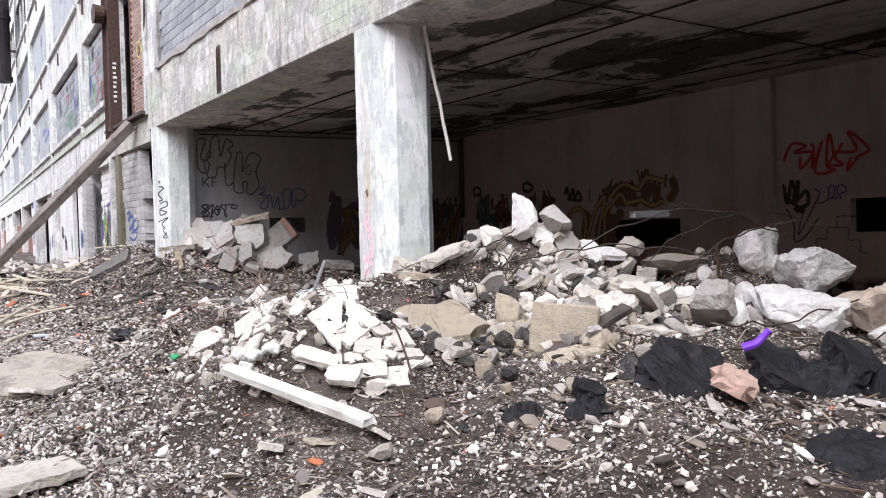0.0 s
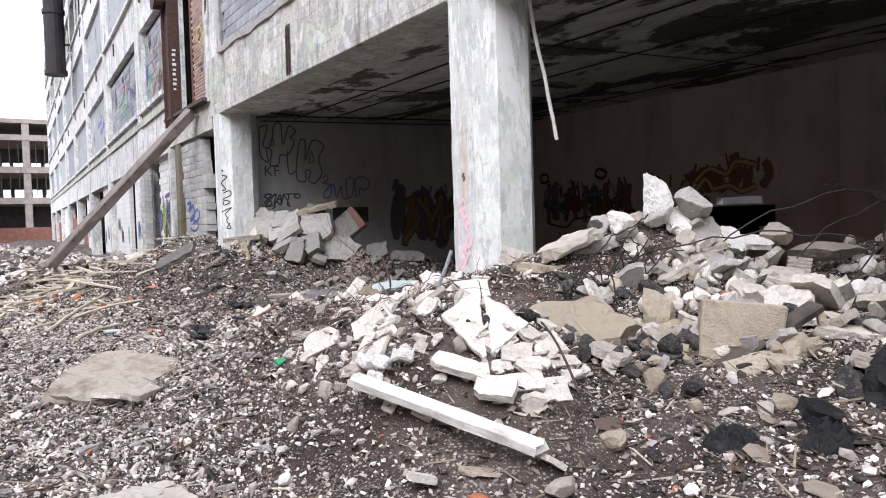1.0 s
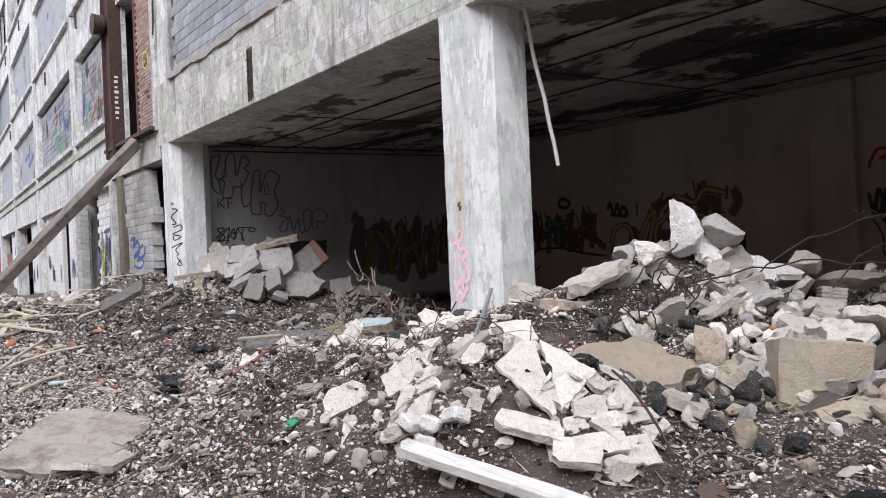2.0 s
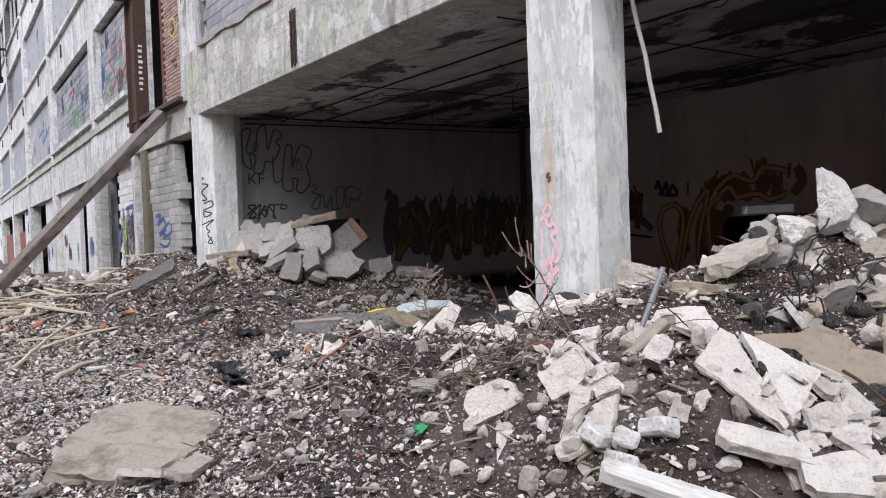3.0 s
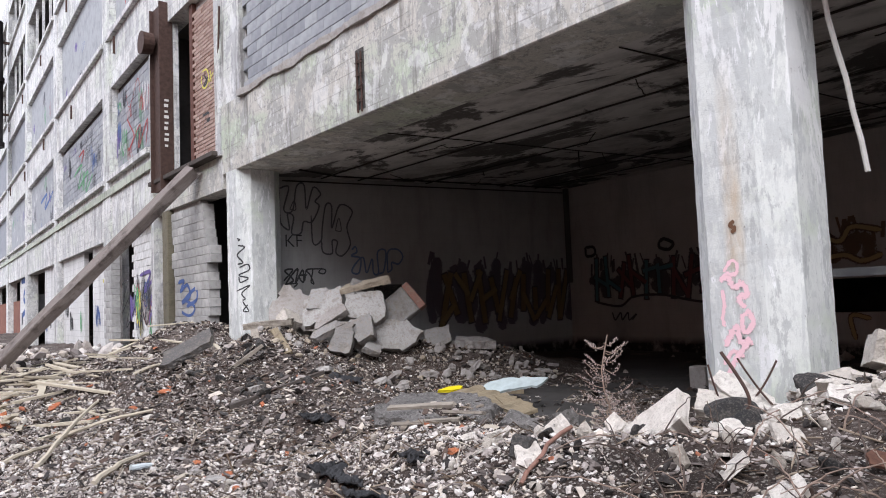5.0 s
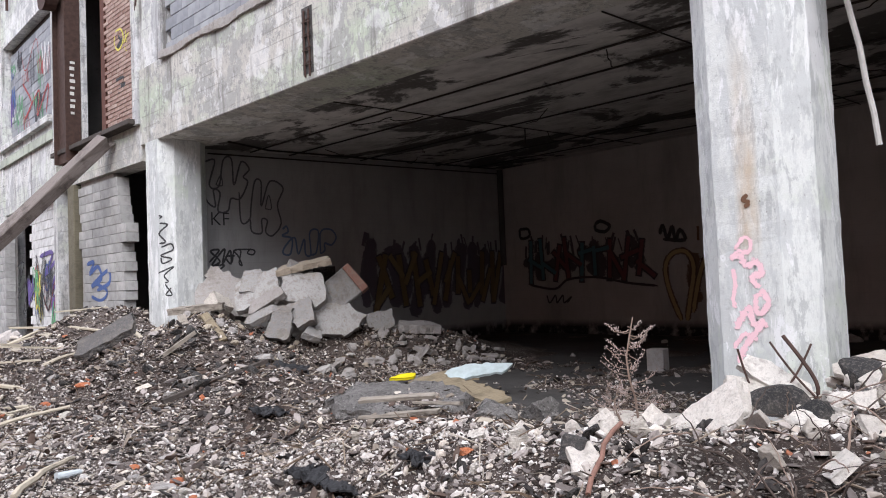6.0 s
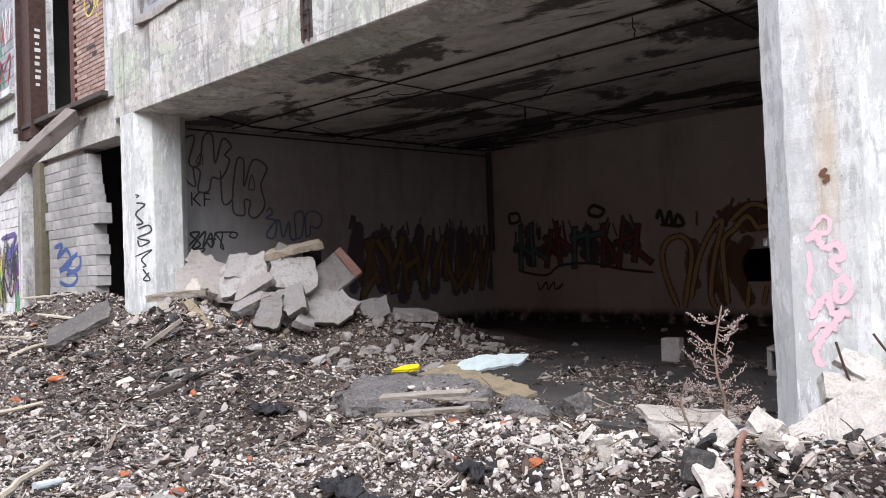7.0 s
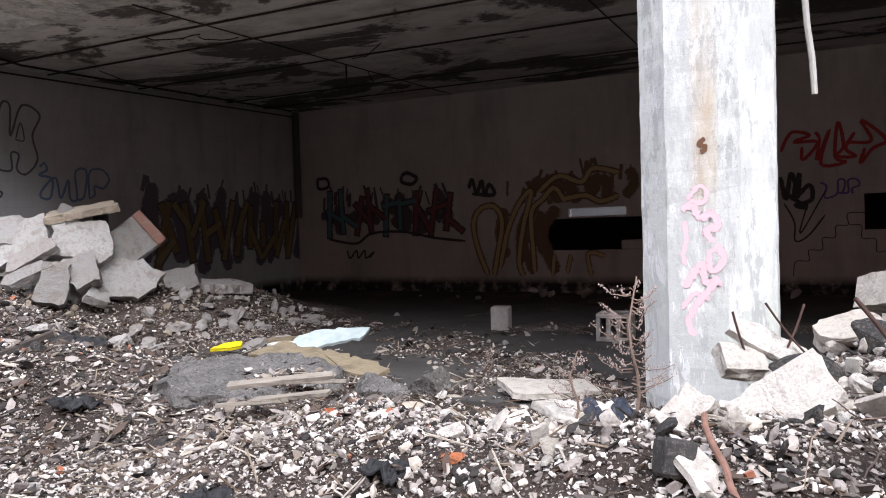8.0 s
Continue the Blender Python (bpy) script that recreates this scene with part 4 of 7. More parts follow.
# ---- the high heap inside the opening ----
for n, x, y, z, sx, sy, sz, yaw, m, lab in (
        (1, 5.06, 6.05, 1.64, 0.36, 0.3, 0.40, 20, M_LBRIGHT, "tall pointed lump of pale concrete on top of the heap"),
        (2, 5.43, 5.92, 1.58, 0.42, 0.34, 0.24, 60, M_LGREY, "rounded pale concrete lump on top of the heap"),
        (3, 4.71, 6.17, 1.42, 0.34, 0.3, 0.34, 10, M_LWHITE, "broken pale concrete lump on the heap"),
        (4, 6.23, 5.61, 1.28, 0.42, 0.3, 0.2, 30, M_LWHITE, "pale concrete lump on the heap"),
        (5, 6.67, 5.42, 1.12, 0.62, 0.3, 0.2, -40, M_LWHITE, "long pale concrete lump on the heap"),
        (6, 6.97, 5.2, 0.82, 0.4, 0.34, 0.36, 15, M_LGREY, "grey broken block in the heap"),
        (7, 4.2, 5.27, 0.76, 0.28, 0.26, 0.42, 15, M_LTAN, "upright yellowish stone in the heap"),
        (8, 3.8, 4.25, 0.52, 0.46, 0.36, 0.3, -20, M_LTAN, "yellowish broken stone below the heap"),
        (9, 5.2, 3.92, 0.84, 0.58, 0.44, 0.42, 10, M_LGREY, "large grey-brown boulder of concrete in the heap"),
        (10, 7.2, 4.74, 1.28, 0.56, 0.5, 0.52, 0, M_LBRIGHT, "large white plaster-faced lump on the heap"),
        (11, 7.0, 4.1, 1.02, 0.75, 0.7, 0.62, 30, M_LBRIGHT, "large white plaster-faced lump on the heap"),
        (12, 6.3, 3.75, 0.70, 0.8, 0.6, 0.6, 60, M_LBRIGHT, "large crumbling white lump in the heap")):
    set_down(thing("concrete_lump", lump(sx * 1.15, sy * 1.15, sz * 1.15, 0.11, 20, 5), m, lab, "concrete", "lumps of the heap"), x, y, z, yaw)
for x, y, z, sx, sy, t, yaw, pt, rl, m, lab in (
        (5.28, 5.98, 1.42, 0.42, 0.3, 0.08, 20, -25, 35, M_LBRIGHT, "tilted white plaster slab on the heap"),
        (5.72, 5.82, 1.26, 0.42, 0.40, 0.08, -30, 0, 50, M_LBRIGHT, "steep white plaster slab on the heap"),
        (5.97, 5.72, 1.22, 0.34, 0.26, 0.07, -30, 5, 30, M_LBRIGHT, "tilted white plaster slab on the heap"),
        (4.19, 6.32, 1.26, 0.66, 0.3, 0.10, -38, -22, 10, M_LWHITE, "long pale slab sloping up the heap"),
        (4.45, 6.4, 1.20, 0.7, 0.34, 0.09, -38, -20, 5, M_LGREY, "long grey slab sloping up the heap"),
        (4.82, 6.1, 1.24, 0.22, 0.24, 0.06, -50, 0, 60, M_LWHITE, "small white slab on edge in the heap"),
        (3.45, 5.5, 0.66, 0.95, 0.7, 0.24, -40, 6, 30, M_LTAN, "large brown slab of crumbling concrete", ),
        (4.0, 6.5, 1.06, 0.5, 0.3, 0.09, -45, 3, 4, M_LTAN, "thick pale slab in front of the column"),
        (4.7, 3.95, 0.68, 0.7, 0.3, 0.06, -35, 3, 8, M_LWHITE, "flat white slab low on the heap"),
        (6.6, 3.15, 0.74, 0.55, 0.95, 0.24, 20, 65, 15, lump_material("cream_and_brick_rubble", [(0, (0.64, 0.54, 0.43)), (1, (0.68, 0.57, 0.46))], 0.5, 6, (0.48, 0.27, 0.19)), "big upended slab of cream and brick rubble"),
        (4.05, 3.0, 0.52, 0.5, 0.36, 0.1, 15, 10, 30, lump_material("pink_render", [(0, (0.55, 0.36, 0.29)), (1, (0.58, 0.40, 0.32))], 0.4), "pinkish slab of render among black plastic")):
    set_down(thing("concrete_slab", broad(sx, sy, t, 7), m, lab, "concrete", "slabs of the heap"), x, y, z, yaw, pt, rl)
strew(lumps_w, "concrete_lump", "broken pale concrete lump in the heap", "concrete", "lumps of the heap", around(60, 5.0, 5.3, 0.5, 0.5) + around(28, 5.9, 4.9, 0.5, 0.45), 45, 0.2, 0.7, 1.5)
strew(lumps_g, "concrete_lump", "broken grey concrete lump in the heap", "concrete", "lumps of the heap", around(26, 4.9, 5.5, 0.7, 0.6) + around(12, 6.2, 4.5, 0.5, 0.5), 45, 0.2, 0.7, 1.5)
strew(flags_g, "concrete_slab", "thin broken concrete slab in the heap", "concrete", "slabs of the heap", around(22, 5.1, 5.8, 0.6, 0.4) + around(10, 4.2, 4.6, 0.4, 0.4), 30, 0.2, 0.7, 1.3)
strew(lumps_t, "stone", "yellowish stone in the heap", "stone", "lumps of the heap", around(14, 4.0, 4.9, 0.5, 0.5), 40, 0.2, 0.8, 1.6)
strew(lumps_d, "charred_lump", "charred black lump in the heap", "charred debris", "charred lumps", around(60, 4.7, 5.2, 0.8, 0.6) + around(24, 3.3, 4.6, 0.5, 0.5), 40, 0.15, 0.7, 1.6)
strew(lumps_w, "concrete_lump", "broken pale concrete lump in the heap", "concrete", "lumps of the heap", apart(around(45, 5.1, 4.95, 0.75, 0.42), 0.12) + apart(around(25, 4.6, 5.3, 0.4, 0.4), 0.1) + around(14, 6.4, 4.5, 0.6, 0.5), 45, 0.15, 0.6, 1.7)
strew(shapes(lambda: cut(0.34, 0.2, 0.06, 0.3, 0.08), M_LWHITE, 8), "concrete_slab", "thin pale broken slab in the heap", "concrete", "slabs of the heap", apart(around(40, 5.2, 5.3, 0.7, 0.45), 0.2) + apart(around(18, 4.3, 4.9, 0.4, 0.4), 0.2), 26, 0.1, 0.6, 1.4)
strew(lumps_t, "stone", "brown crumbling stone in the heap", "stone", "lumps of the heap", apart(around(50, 3.9, 4.8, 0.5, 0.5), 0.13), 40, 0.2, 0.5, 1.5)
strew(shapes(lambda: lump(0.24, 0.18, 0.14, 0.12, 18, 3), M_LBRIGHT, 5), "concrete_lump", "crumbling white lump at the end of the heap", "concrete", "lumps of the heap", apart(around(34, 6.3, 4.0, 0.45, 0.4), 0.15), 45, 0.1, 0.6, 1.5)
# a squared block with a stained face, and the dark plank that leans on it
blk = boxes((-0.26, 0.26, -0.16, 0.16, -0.24, 0.24), bevel=0.015)
set_down(thing("concrete_block", roughen(blk, 0.012, 3), M_LTAN, "squared concrete block with a yellow-stained face", "concrete"), 4.05, 4.5, 0.66, -48, 6, -12)
between(thing("plank", board(1.0, 0.11, 0.05), M_WDARK, "dark charred plank leaning on a concrete block", "plank"), (3.62, 4.42, 0.47), (4.45, 4.22, 0.86), 20)
ribbed = boxes(*[(-0.14, 0.14, -0.1, 0.1, -0.08 + i * 0.032, -0.056 + i * 0.032) for i in range(5)], (-0.13, 0.13, -0.09, 0.09, -0.07, 0.07))
set_down(thing("ribbed_tile", ribbed, M_LWHITE, "ribbed white clay tile in the heap", "tile"), 6.2, 5.4, 1.0, 35, 6, 8)

# black plastic, a purple scrap, and wires over the heap


def crumple(sx, sy, h, seed):
    """A crumpled sheet lying over the rubble, as a thin closed skin."""
    bm = bmesh.new()
    bmesh.ops.create_grid(bm, x_segments=34, y_segments=26, size=0.5)
    for v in bm.verts:
        x, y = v.co.x, v.co.y
        edge = 1 + 0.25 * noise.noise(Vector((math.atan2(y, x) * 2, seed, 0)))
        p = Vector((x * 2.2 + seed, y * 2.2, 0))
        v.co = Vector((x * sx * edge, y * sy * edge, (abs(noise.noise(p)) + 0.5 * abs(noise.noise(p * 2.7)) + 0.12 * noise.noise(p * 6)) * h))
    r = bmesh.ops.extrude_face_region(bm, geom=list(bm.faces))
    bmesh.ops.translate(bm, vec=(0, 0, -0.012), verts=[g for g in r["geom"] if isinstance(g, bmesh.types.BMVert)])
    return bm


def tar_mass(sx, sy, h, seed):
    """Tar that has run and set: an uneven low mass with folds and torn edges, flat underneath."""
    bm = bmesh.new()
    bmesh.ops.create_grid(bm, x_segments=54, y_segments=44, size=1.0)
    for v in bm.verts:
        x, y = v.co.x, v.co.y
        p = Vector((x * 1.3 + seed, y * 1.3, seed))
        r = math.hypot(x, y) * (1 + 0.55 * noise.noise(Vector((x, y, seed)).normalized() * 1.3 + Vector((seed, 0, 0))))
        body = max(0.0, 1 - r ** 3)
        fold = 1 - abs(noise.noise(p * 1.8)) * 1.8
        v.co = Vector((x * sx * 0.5, y * sy * 0.5, h * body * (0.55 + 0.45 * fold + 0.30 * noise.noise(p * 4) + 0.08 * noise.noise(p * 9)) - 0.05 * (r > 0.98)))
    r = bmesh.ops.extrude_face_region(bm, geom=list(bm.faces))
    bmesh.ops.translate(bm, vec=(0, 0, -0.03), verts=[g for g in r["geom"] if isinstance(g, bmesh.types.BMVert)])
    return bm


for x, y, sx, sy, h, yaw, rl, seed in ((4.8, 2.75, 0.9, 0.5, 0.18, -15, 12, 7), (3.62, 2.05, 0.6, 0.55, 0.13, 10, 8, 13), (3.05, 3.3, 0.4, 0.25, 0.10, 0, 8, 19), (2.95, 3.75, 0.45, 0.3, 0.1, 40, 6, 29), (4.95, 2.3, 0.7, 0.6, 0.2, 60, 6, 37)):
    set_down(thing("tar_mass", tar_mass(sx, sy, h, seed), M_TAR, "run mass of old black roofing tar on the rubble", "tar", "tar masses"), x, y, gz(x, y) - 0.01, yaw, 4, rl).data.shade_smooth()
for x, y, sx, sy, t, yaw, pt, rl in ((3.95, 3.35, 0.9, 0.55, 0.15, 10, -10, 38), (4.55, 2.95, 0.6, 0.45, 0.14, -20, 12, 34), (4.95, 2.7, 0.5, 0.5, 0.16, 30, -14, 30), (3.2, 3.45, 0.3, 0.2, 0.06, 0, 6, 20)):
    set_down(thing("tar_slab", broad(sx, sy, t, 9), M_TAR, "torn tilted slab of old black roofing tar", "tar", "tar masses"), x, y, gz(x, y) + 0.08, yaw, pt, rl)
set_down(thing("plastic_sheet", crumple(0.62, 0.4, 0.16, 31), plain("dark_blue_bag", (0.035, 0.04, 0.055), 0.4), "crumpled dark blue-grey plastic bag by the column", "plastic bag"), 4.05, 9.0, gz(4.05, 9.0) + 0.02, 30)
set_down(thing("plastic_scrap", tube([(0, 0, 0), (0.08, 0.01, 0.03), (0.12, 0.03, 0.07), (0.16, 0.04, 0.12)], 0.03, 8, 0.7), M_PURPLE, "bright purple scrap of plastic on black tar", "plastic scrap"), 4.3, 3.1, gz(4.3, 3.1) + 0.26, -60)
for a, b, sag in (((4.5, 5.9, 1.1), (6.4, 4.5, 1.15), -0.2), ((5.2, 5.6, 1.2), (7.1, 4.4, 1.4), -0.35), ((6.5, 5.33, 1.75), (7.2, 5.0, 1.5), -0.05), ((4.9, 3.6, 0.72), (6.9, 3.3, 0.9), 0.05), ((4.4, 3.4, 0.62), (6.4, 2.9, 0.62), 0.03),
                  ((3.9, 6.0, 0.9), (4.9, 6.0, 1.5), -0.1), ((5.5, 4.6, 0.9), (6.9, 3.9, 1.5), -0.25), ((6.0, 5.3, 1.1), (7.6, 4.3, 1.5), -0.3), ((4.0, 5.6, 0.85), (4.6, 5.9, 1.2), 0.1), ((4.3, 5.9, 1.0), (4.5, 5.7, 0.8), -0.25)):
    thing("wire", tube(bend(a, b, sag, 14, 0.03), 0.007, 5), M_WIRE, "dark bent wire sticking out of the heap", "wire", "wires of the heap")
for i in range(12):
    p = Vector((4.35 + prnd.uniform(-0.25, 0.3), 5.85 + prnd.uniform(-0.25, 0.25), 0))
    p.z = gz(p.x, p.y) - 0.03
    thing("wire", tube(bend(p, p + Vector((prnd.uniform(-0.4, 0.4), prnd.uniform(-0.3, 0.3), prnd.uniform(0.15, 0.4))), -0.12, 9, 0.02), 0.006, 5), M_WIRE, "dark bent wire sticking out of the heap", "wire", "wires of the heap")
thing("rebar", tube([(6.6, 4.8, 0.9), (6.58, 4.82, 1.32)], 0.018, 6), M_RUST, "short upright steel bar in the heap", "rebar")

# ---- broken pieces round the foot of the column ----
for x, y, z, sx, sy, t, yaw, pt, rl, m, lab in (
        (2.82, 8.02, 0.76, 0.42, 0.26, 0.10, -80, -36, 40, M_LTILE, "thick pale slab propped on rubble by the column"),
        (2.78, 7.82, 0.70, 0.16, 0.22, 0.08, -75, 10, 64, M_LTILE, "pale broken slab standing on edge by the column"),
        (2.74, 7.72, 0.66, 0.12, 0.20, 0.05, -70, 12, 68, M_LWHITE, "pale broken slab standing on edge by the column"),
        (2.92, 8.46, 0.66, 0.36, 0.10, 0.045, -85, -30, 45, M_LTILE, "pale splintered slab at the foot of the column"),
        (2.96, 8.34, 0.66, 0.34, 0.12, 0.05, -80, 38, 48, M_LTILE, "pale splintered slab at the foot of the column"),
        (2.90, 8.40, 0.58, 0.32, 0.18, 0.05, -80, -6, 52, M_LTILE, "pale flat slab at the foot of the column"),
        (3.08, 8.52, 0.60, 0.40, 0.10, 0.04, -95, -18, 30, M_LTILE, "long pale splinter leaning by the column"),
        (3.92, 8.12, 0.84, 0.46, 0.16, 0.05, -85, 28, 40, M_LWHITE, "long pale splinter leaning by the column"),
        (3.80, 8.26, 0.76, 0.24, 0.18, 0.10, -60, 10, 40, M_LWHITE, "pale broken piece leaning by the column"),
        (4.3, 7.72, 0.86, 0.34, 0.24, 0.12, -70, -12, 24, M_LWHITE, "pale broken piece on the rubble by the column"),
        (4.05, 9.2, 0.33, 0.5, 0.36, 0.05, -40, 8, 10, M_LWHITE, "pale flat slab lying past the column"),
        (5.2, 9.75, 0.22, 0.8, 0.42, 0.05, -55, 4, 5, M_LWHITE, "large flat white slab on the floor edge"),
        (4.55, 7.42, gz(4.55, 7.42) + 0.1, 0.46, 0.34, 0.2, 30, 10, 15, M_LWHITE, "pale block on top of the rubble"),
        (0.36, 5.55, 0.05, 0.62, 0.5, 0.06, 10, 2, -2, M_LWHITE, "flat pale concrete slab sunk in the ground"),
        (0.90, 7.95, 0.15, 0.34, 0.14, 0.05, 40, 0, 12, M_LWHITE, "narrow white slab on the ground"),
        (0.70, 8.16, 0.11, 0.30, 0.16, 0.05, 120, 5, 20, M_LWHITE, "narrow white slab on the ground")):
    set_down(thing("concrete_slab", cut(sx, sy, t), m, lab, "concrete", "slabs by the column"), x, y, z, yaw, pt, rl)
M_MUDDY = lump_material("muddy_concrete", [(0, (0.42, 0.37, 0.31)), (1, (0.46, 0.41, 0.34))], 0.95, 6)
set_down(thing("concrete_slab", broad(1.25, 1.0, 0.13, 8), M_MUDDY, "large muddy cream slab half sunk in the ground", "concrete"), 0.86, 8.86, 0.15, 48, -11, 4)
for x, y, s in ((3.45, 7.99, 0.36), (3.85, 7.62, 0.34), (3.05, 7.6, 0.26)):
    set_down(thing("asphalt_lump", lump(s, s * 0.75, s * 0.42, 0.1, 14, 3), M_LDARK, "dark lump of asphalt among pale rubble", "asphalt", "asphalt by the column"), x, y, gz(x, y) + s * 0.22 + (0.14 if x == 3.45 else 0), -70, 14, 24)
strew(lumps_w, "rubble_lump", "pale broken concrete lump near the column", "concrete", "lumps by the column", around(46, 3.3, 7.6, 0.55, 0.4) + around(22, 4.1, 8.2, 0.3, 0.35) + around(14, 3.0, 8.9, 0.5, 0.3), 45, 0.25, 0.4, 1.1)
strew(tiles, "concrete_slab", "small flat pale slab near the column", "concrete", "slabs by the column", around(34, 3.2, 7.7, 0.5, 0.5) + around(14, 3.9, 9.0, 0.5, 0.25), 30, 0.2, 0.6, 1.2)
strew(lumps_d, "charred_lump", "charred black lump near the column", "charred debris", "charred lumps", around(26, 3.0, 8.0, 0.7, 0.7), 40, 0.25, 0.4, 1.1)
set_down(thing("charred_block", roughen(boxes((-0.075, 0.075, -0.055, 0.055, -0.065, 0.065), bevel=0.012), 0.01, 3), M_LDARK, "black charred block with a pale broken corner", "charred debris"), 2.12, 8.36, None, 30, 15, 10)
thing("rusty_pipe", tube(bend((2.42, 8.3, gz(2.42, 8.3) + 0.06), (1.85, 8.12, gz(1.85, 8.12) + 0.03), -0.02, 8, 0.012), 0.012, 9), plain("peeling_rust", (0.27, 0.15, 0.115), 0.8, 0.0, 0.6, 30), "rusty peeling pipe lying down the mound", "pipe")
thing("rebar", tube(smooth_line([(3.1, 7.76, 1.18), (3.1, 7.68, 1.07), (3.1, 7.62, 0.97), (3.1, 7.61, 0.9), (3.1, 7.65, 0.81), (3.1, 7.59, 0.75), (3.1, 7.46, 0.70)]), 0.010, 7), M_RUST, "thick bent steel bar curling out of the rubble", "rebar", "bars by the column")
for a, b in (((3.8, 8.3, 1.03), (3.82, 8.22, 0.75)), ((3.9, 8.14, 1.07), (3.92, 7.9, 0.75)), ((4.05, 7.95, 1.05), (3.9, 8.05, 0.8))):
    thing("rebar", tube(bend(a, b, 0.02, 6), 0.007, 6), M_RUST, "bent steel bar sticking out of the rubble", "rebar", "bars by the column")
for i in range(110):
    x, y = prnd.gauss(2.35, 0.45), prnd.gauss(6.9, 0.6)
    z = gz(x, y)
    a = prnd.uniform(0, 6.28)
    l = prnd.uniform(0.15, 0.55)
    thing("root", tube(bend((x, y, z + 0.01), (x + math.cos(a) * l, y + math.sin(a) * l, gz(x + math.cos(a) * l, y + math.sin(a) * l) + prnd.uniform(0.02, 0.22)), -0.05, 11, 0.006), prnd.uniform(0.002, 0.006), 5, 0.4), M_ROOT if i % 3 else M_TWIG, "dry twisted root among the rubble", "root", "roots and sticks")
for x, y, w, h, yaw, pt, rl in ((2.75, 6.75, 0.20, 0.10, -60, 12, 30), (2.45, 6.55, 0.22, 0.06, -70, -20, 40), (2.7, 6.3, 0.16, 0.08, 20, 20, 30)):
    set_down(thing("rusty_plate", cut(w, h, 0.014, 0.25, 0.08), plain("flaky_brown_rust", (0.12, 0.06, 0.042), 0.85, 0.1, 0.7, 25), "bent rusty steel plate among the rubble", "steel plate", "rusty plates"), x, y, gz(x, y) + 0.05, yaw, pt, rl)
thing("rebar", tube(bend((2.45, 5.86, 0.86), (2.59, 5.75, 1.30), 0.01, 6), 0.014, 6), plain("grey_steel", (0.35, 0.36, 0.38), 0.5, 0.4), "grey steel rod sticking out of the mound", "rebar")
thing("rusty_angle", tube(bend((2.6, 4.5, 0.52), (2.72, 4.95, 0.86), -0.05, 8), 0.008, 5), M_RUST, "thin rusty bar curving over the plaster", "rebar")

# ---- towards the far column ----
# the pile of broken slabs against the side wall
M_SLABP = lump_material("pile_concrete", [(0, (0.25, 0.24, 0.23)), (0.5, (0.36, 0.35, 0.335)), (1, (0.48, 0.47, 0.45))], 0.75, 9)
for x, y, z, sx, sy, t, yaw, pt, rl, m, lab in (
        (6.35, 16.0, 0.97, 0.98, 0.52, 0.26, -39, 4, 74, M_SLABP, "big grey slab standing in the pile"),
        (5.80, 16.0, 1.08, 0.44, 0.42, 0.26, -36, -24, 66, M_SLABP, "brownish broken slab standing in the pile"),
        (5.48, 16.1, 1.0, 0.34, 0.5, 0.2, -45, 14, 72, M_SLABP, "narrow grey slab standing in the pile"),
        (6.02, 16.22, 1.46, 0.62, 0.54, 0.24, -42, 6, 70, M_SLABP, "grey slab on top of another in the pile"),
        (6.1, 16.32, 1.88, 0.78, 0.4, 0.09, -39, -11, 12, M_LTAN, "flat thin slab on top of the pile"),
        (6.05, 16.4, 1.72, 0.4, 0.34, 0.2, -20, 24, 50, M_SLABP, "small slab under the top of the pile"),
        (6.3, 16.55, 1.1, 1.0, 0.7, 0.5, -45, 5, 60, M_SLABP, "broken slab deep in the pile"),
        (5.55, 16.75, 1.62, 0.62, 0.36, 0.14, -39, 6, 66, M_SLABP, "white-faced slab leaning at the back of the pile"),
        (5.5, 16.45, 1.36, 0.6, 0.2, 0.12, -42, -32, 50, M_LGREY, "sloping pale slab in the pile"),
        (5.32, 16.3, 1.12, 0.5, 0.2, 0.1, -42, -24, 40, M_SLABP, "sloping grey slab in the pile"),
        (5.5, 16.7, 1.5, 0.8, 0.5, 0.14, -45, -20, 60, M_SLABP, "grey slab leaning at the back of the pile"),
        (5.9, 15.85, 0.80, 0.3, 0.2, 0.12, -20, 25, 40, M_SLABP, "small broken piece below the pile"),
        (7.30, 15.85, 0.90, 0.44, 0.3, 0.22, -32, -8, 64, M_SLABP, "grey block beside the pile"),
        (7.9, 15.6, 0.78, 0.6, 0.4, 0.14, -30, 5, 10, M_LGREY, "flat grey slab beside the pile"),
        (5.6, 17.7, 1.4, 1.1, 0.8, 0.2, -50, 20, 48, M_LGREY, "pale slab leaning on the side wall"),
        (5.1, 17.3, 1.32, 0.36, 0.3, 0.24, 10, 20, 40, M_LWHITE, "white broken block beside the column"),
        (4.8, 17.4, 1.27, 0.95, 0.3, 0.1, -40, -4, 4, M_WGREY, "flat weathered slab at the column foot")):
    set_down(thing("concrete_slab", cut(sx, sy, t, 0.24, 0.06), m, lab, "concrete", "slab pile"), x, y, z, yaw, pt, rl)
facing = thing("concrete_slab", roughen(boxes((-0.32, 0.30, -0.13, 0.13, -0.26, 0.26), bevel=0.02), 0.012, 4), M_SLABP, "tilted grey slab with a red brick edge in the pile", "concrete", "slab pile")
part("brick_facing", roughen(boxes((0.302, 0.43, -0.125, 0.125, -0.26, 0.26), bevel=0.01), 0.010, 4), lump_material("dull_brick", [(0, (0.26, 0.13, 0.10)), (1, (0.34, 0.17, 0.13))], 0.5, 18), facing, "strip of dull red brick")
set_down(facing, 6.62, 16.12, 1.42, -34, -38, -12)
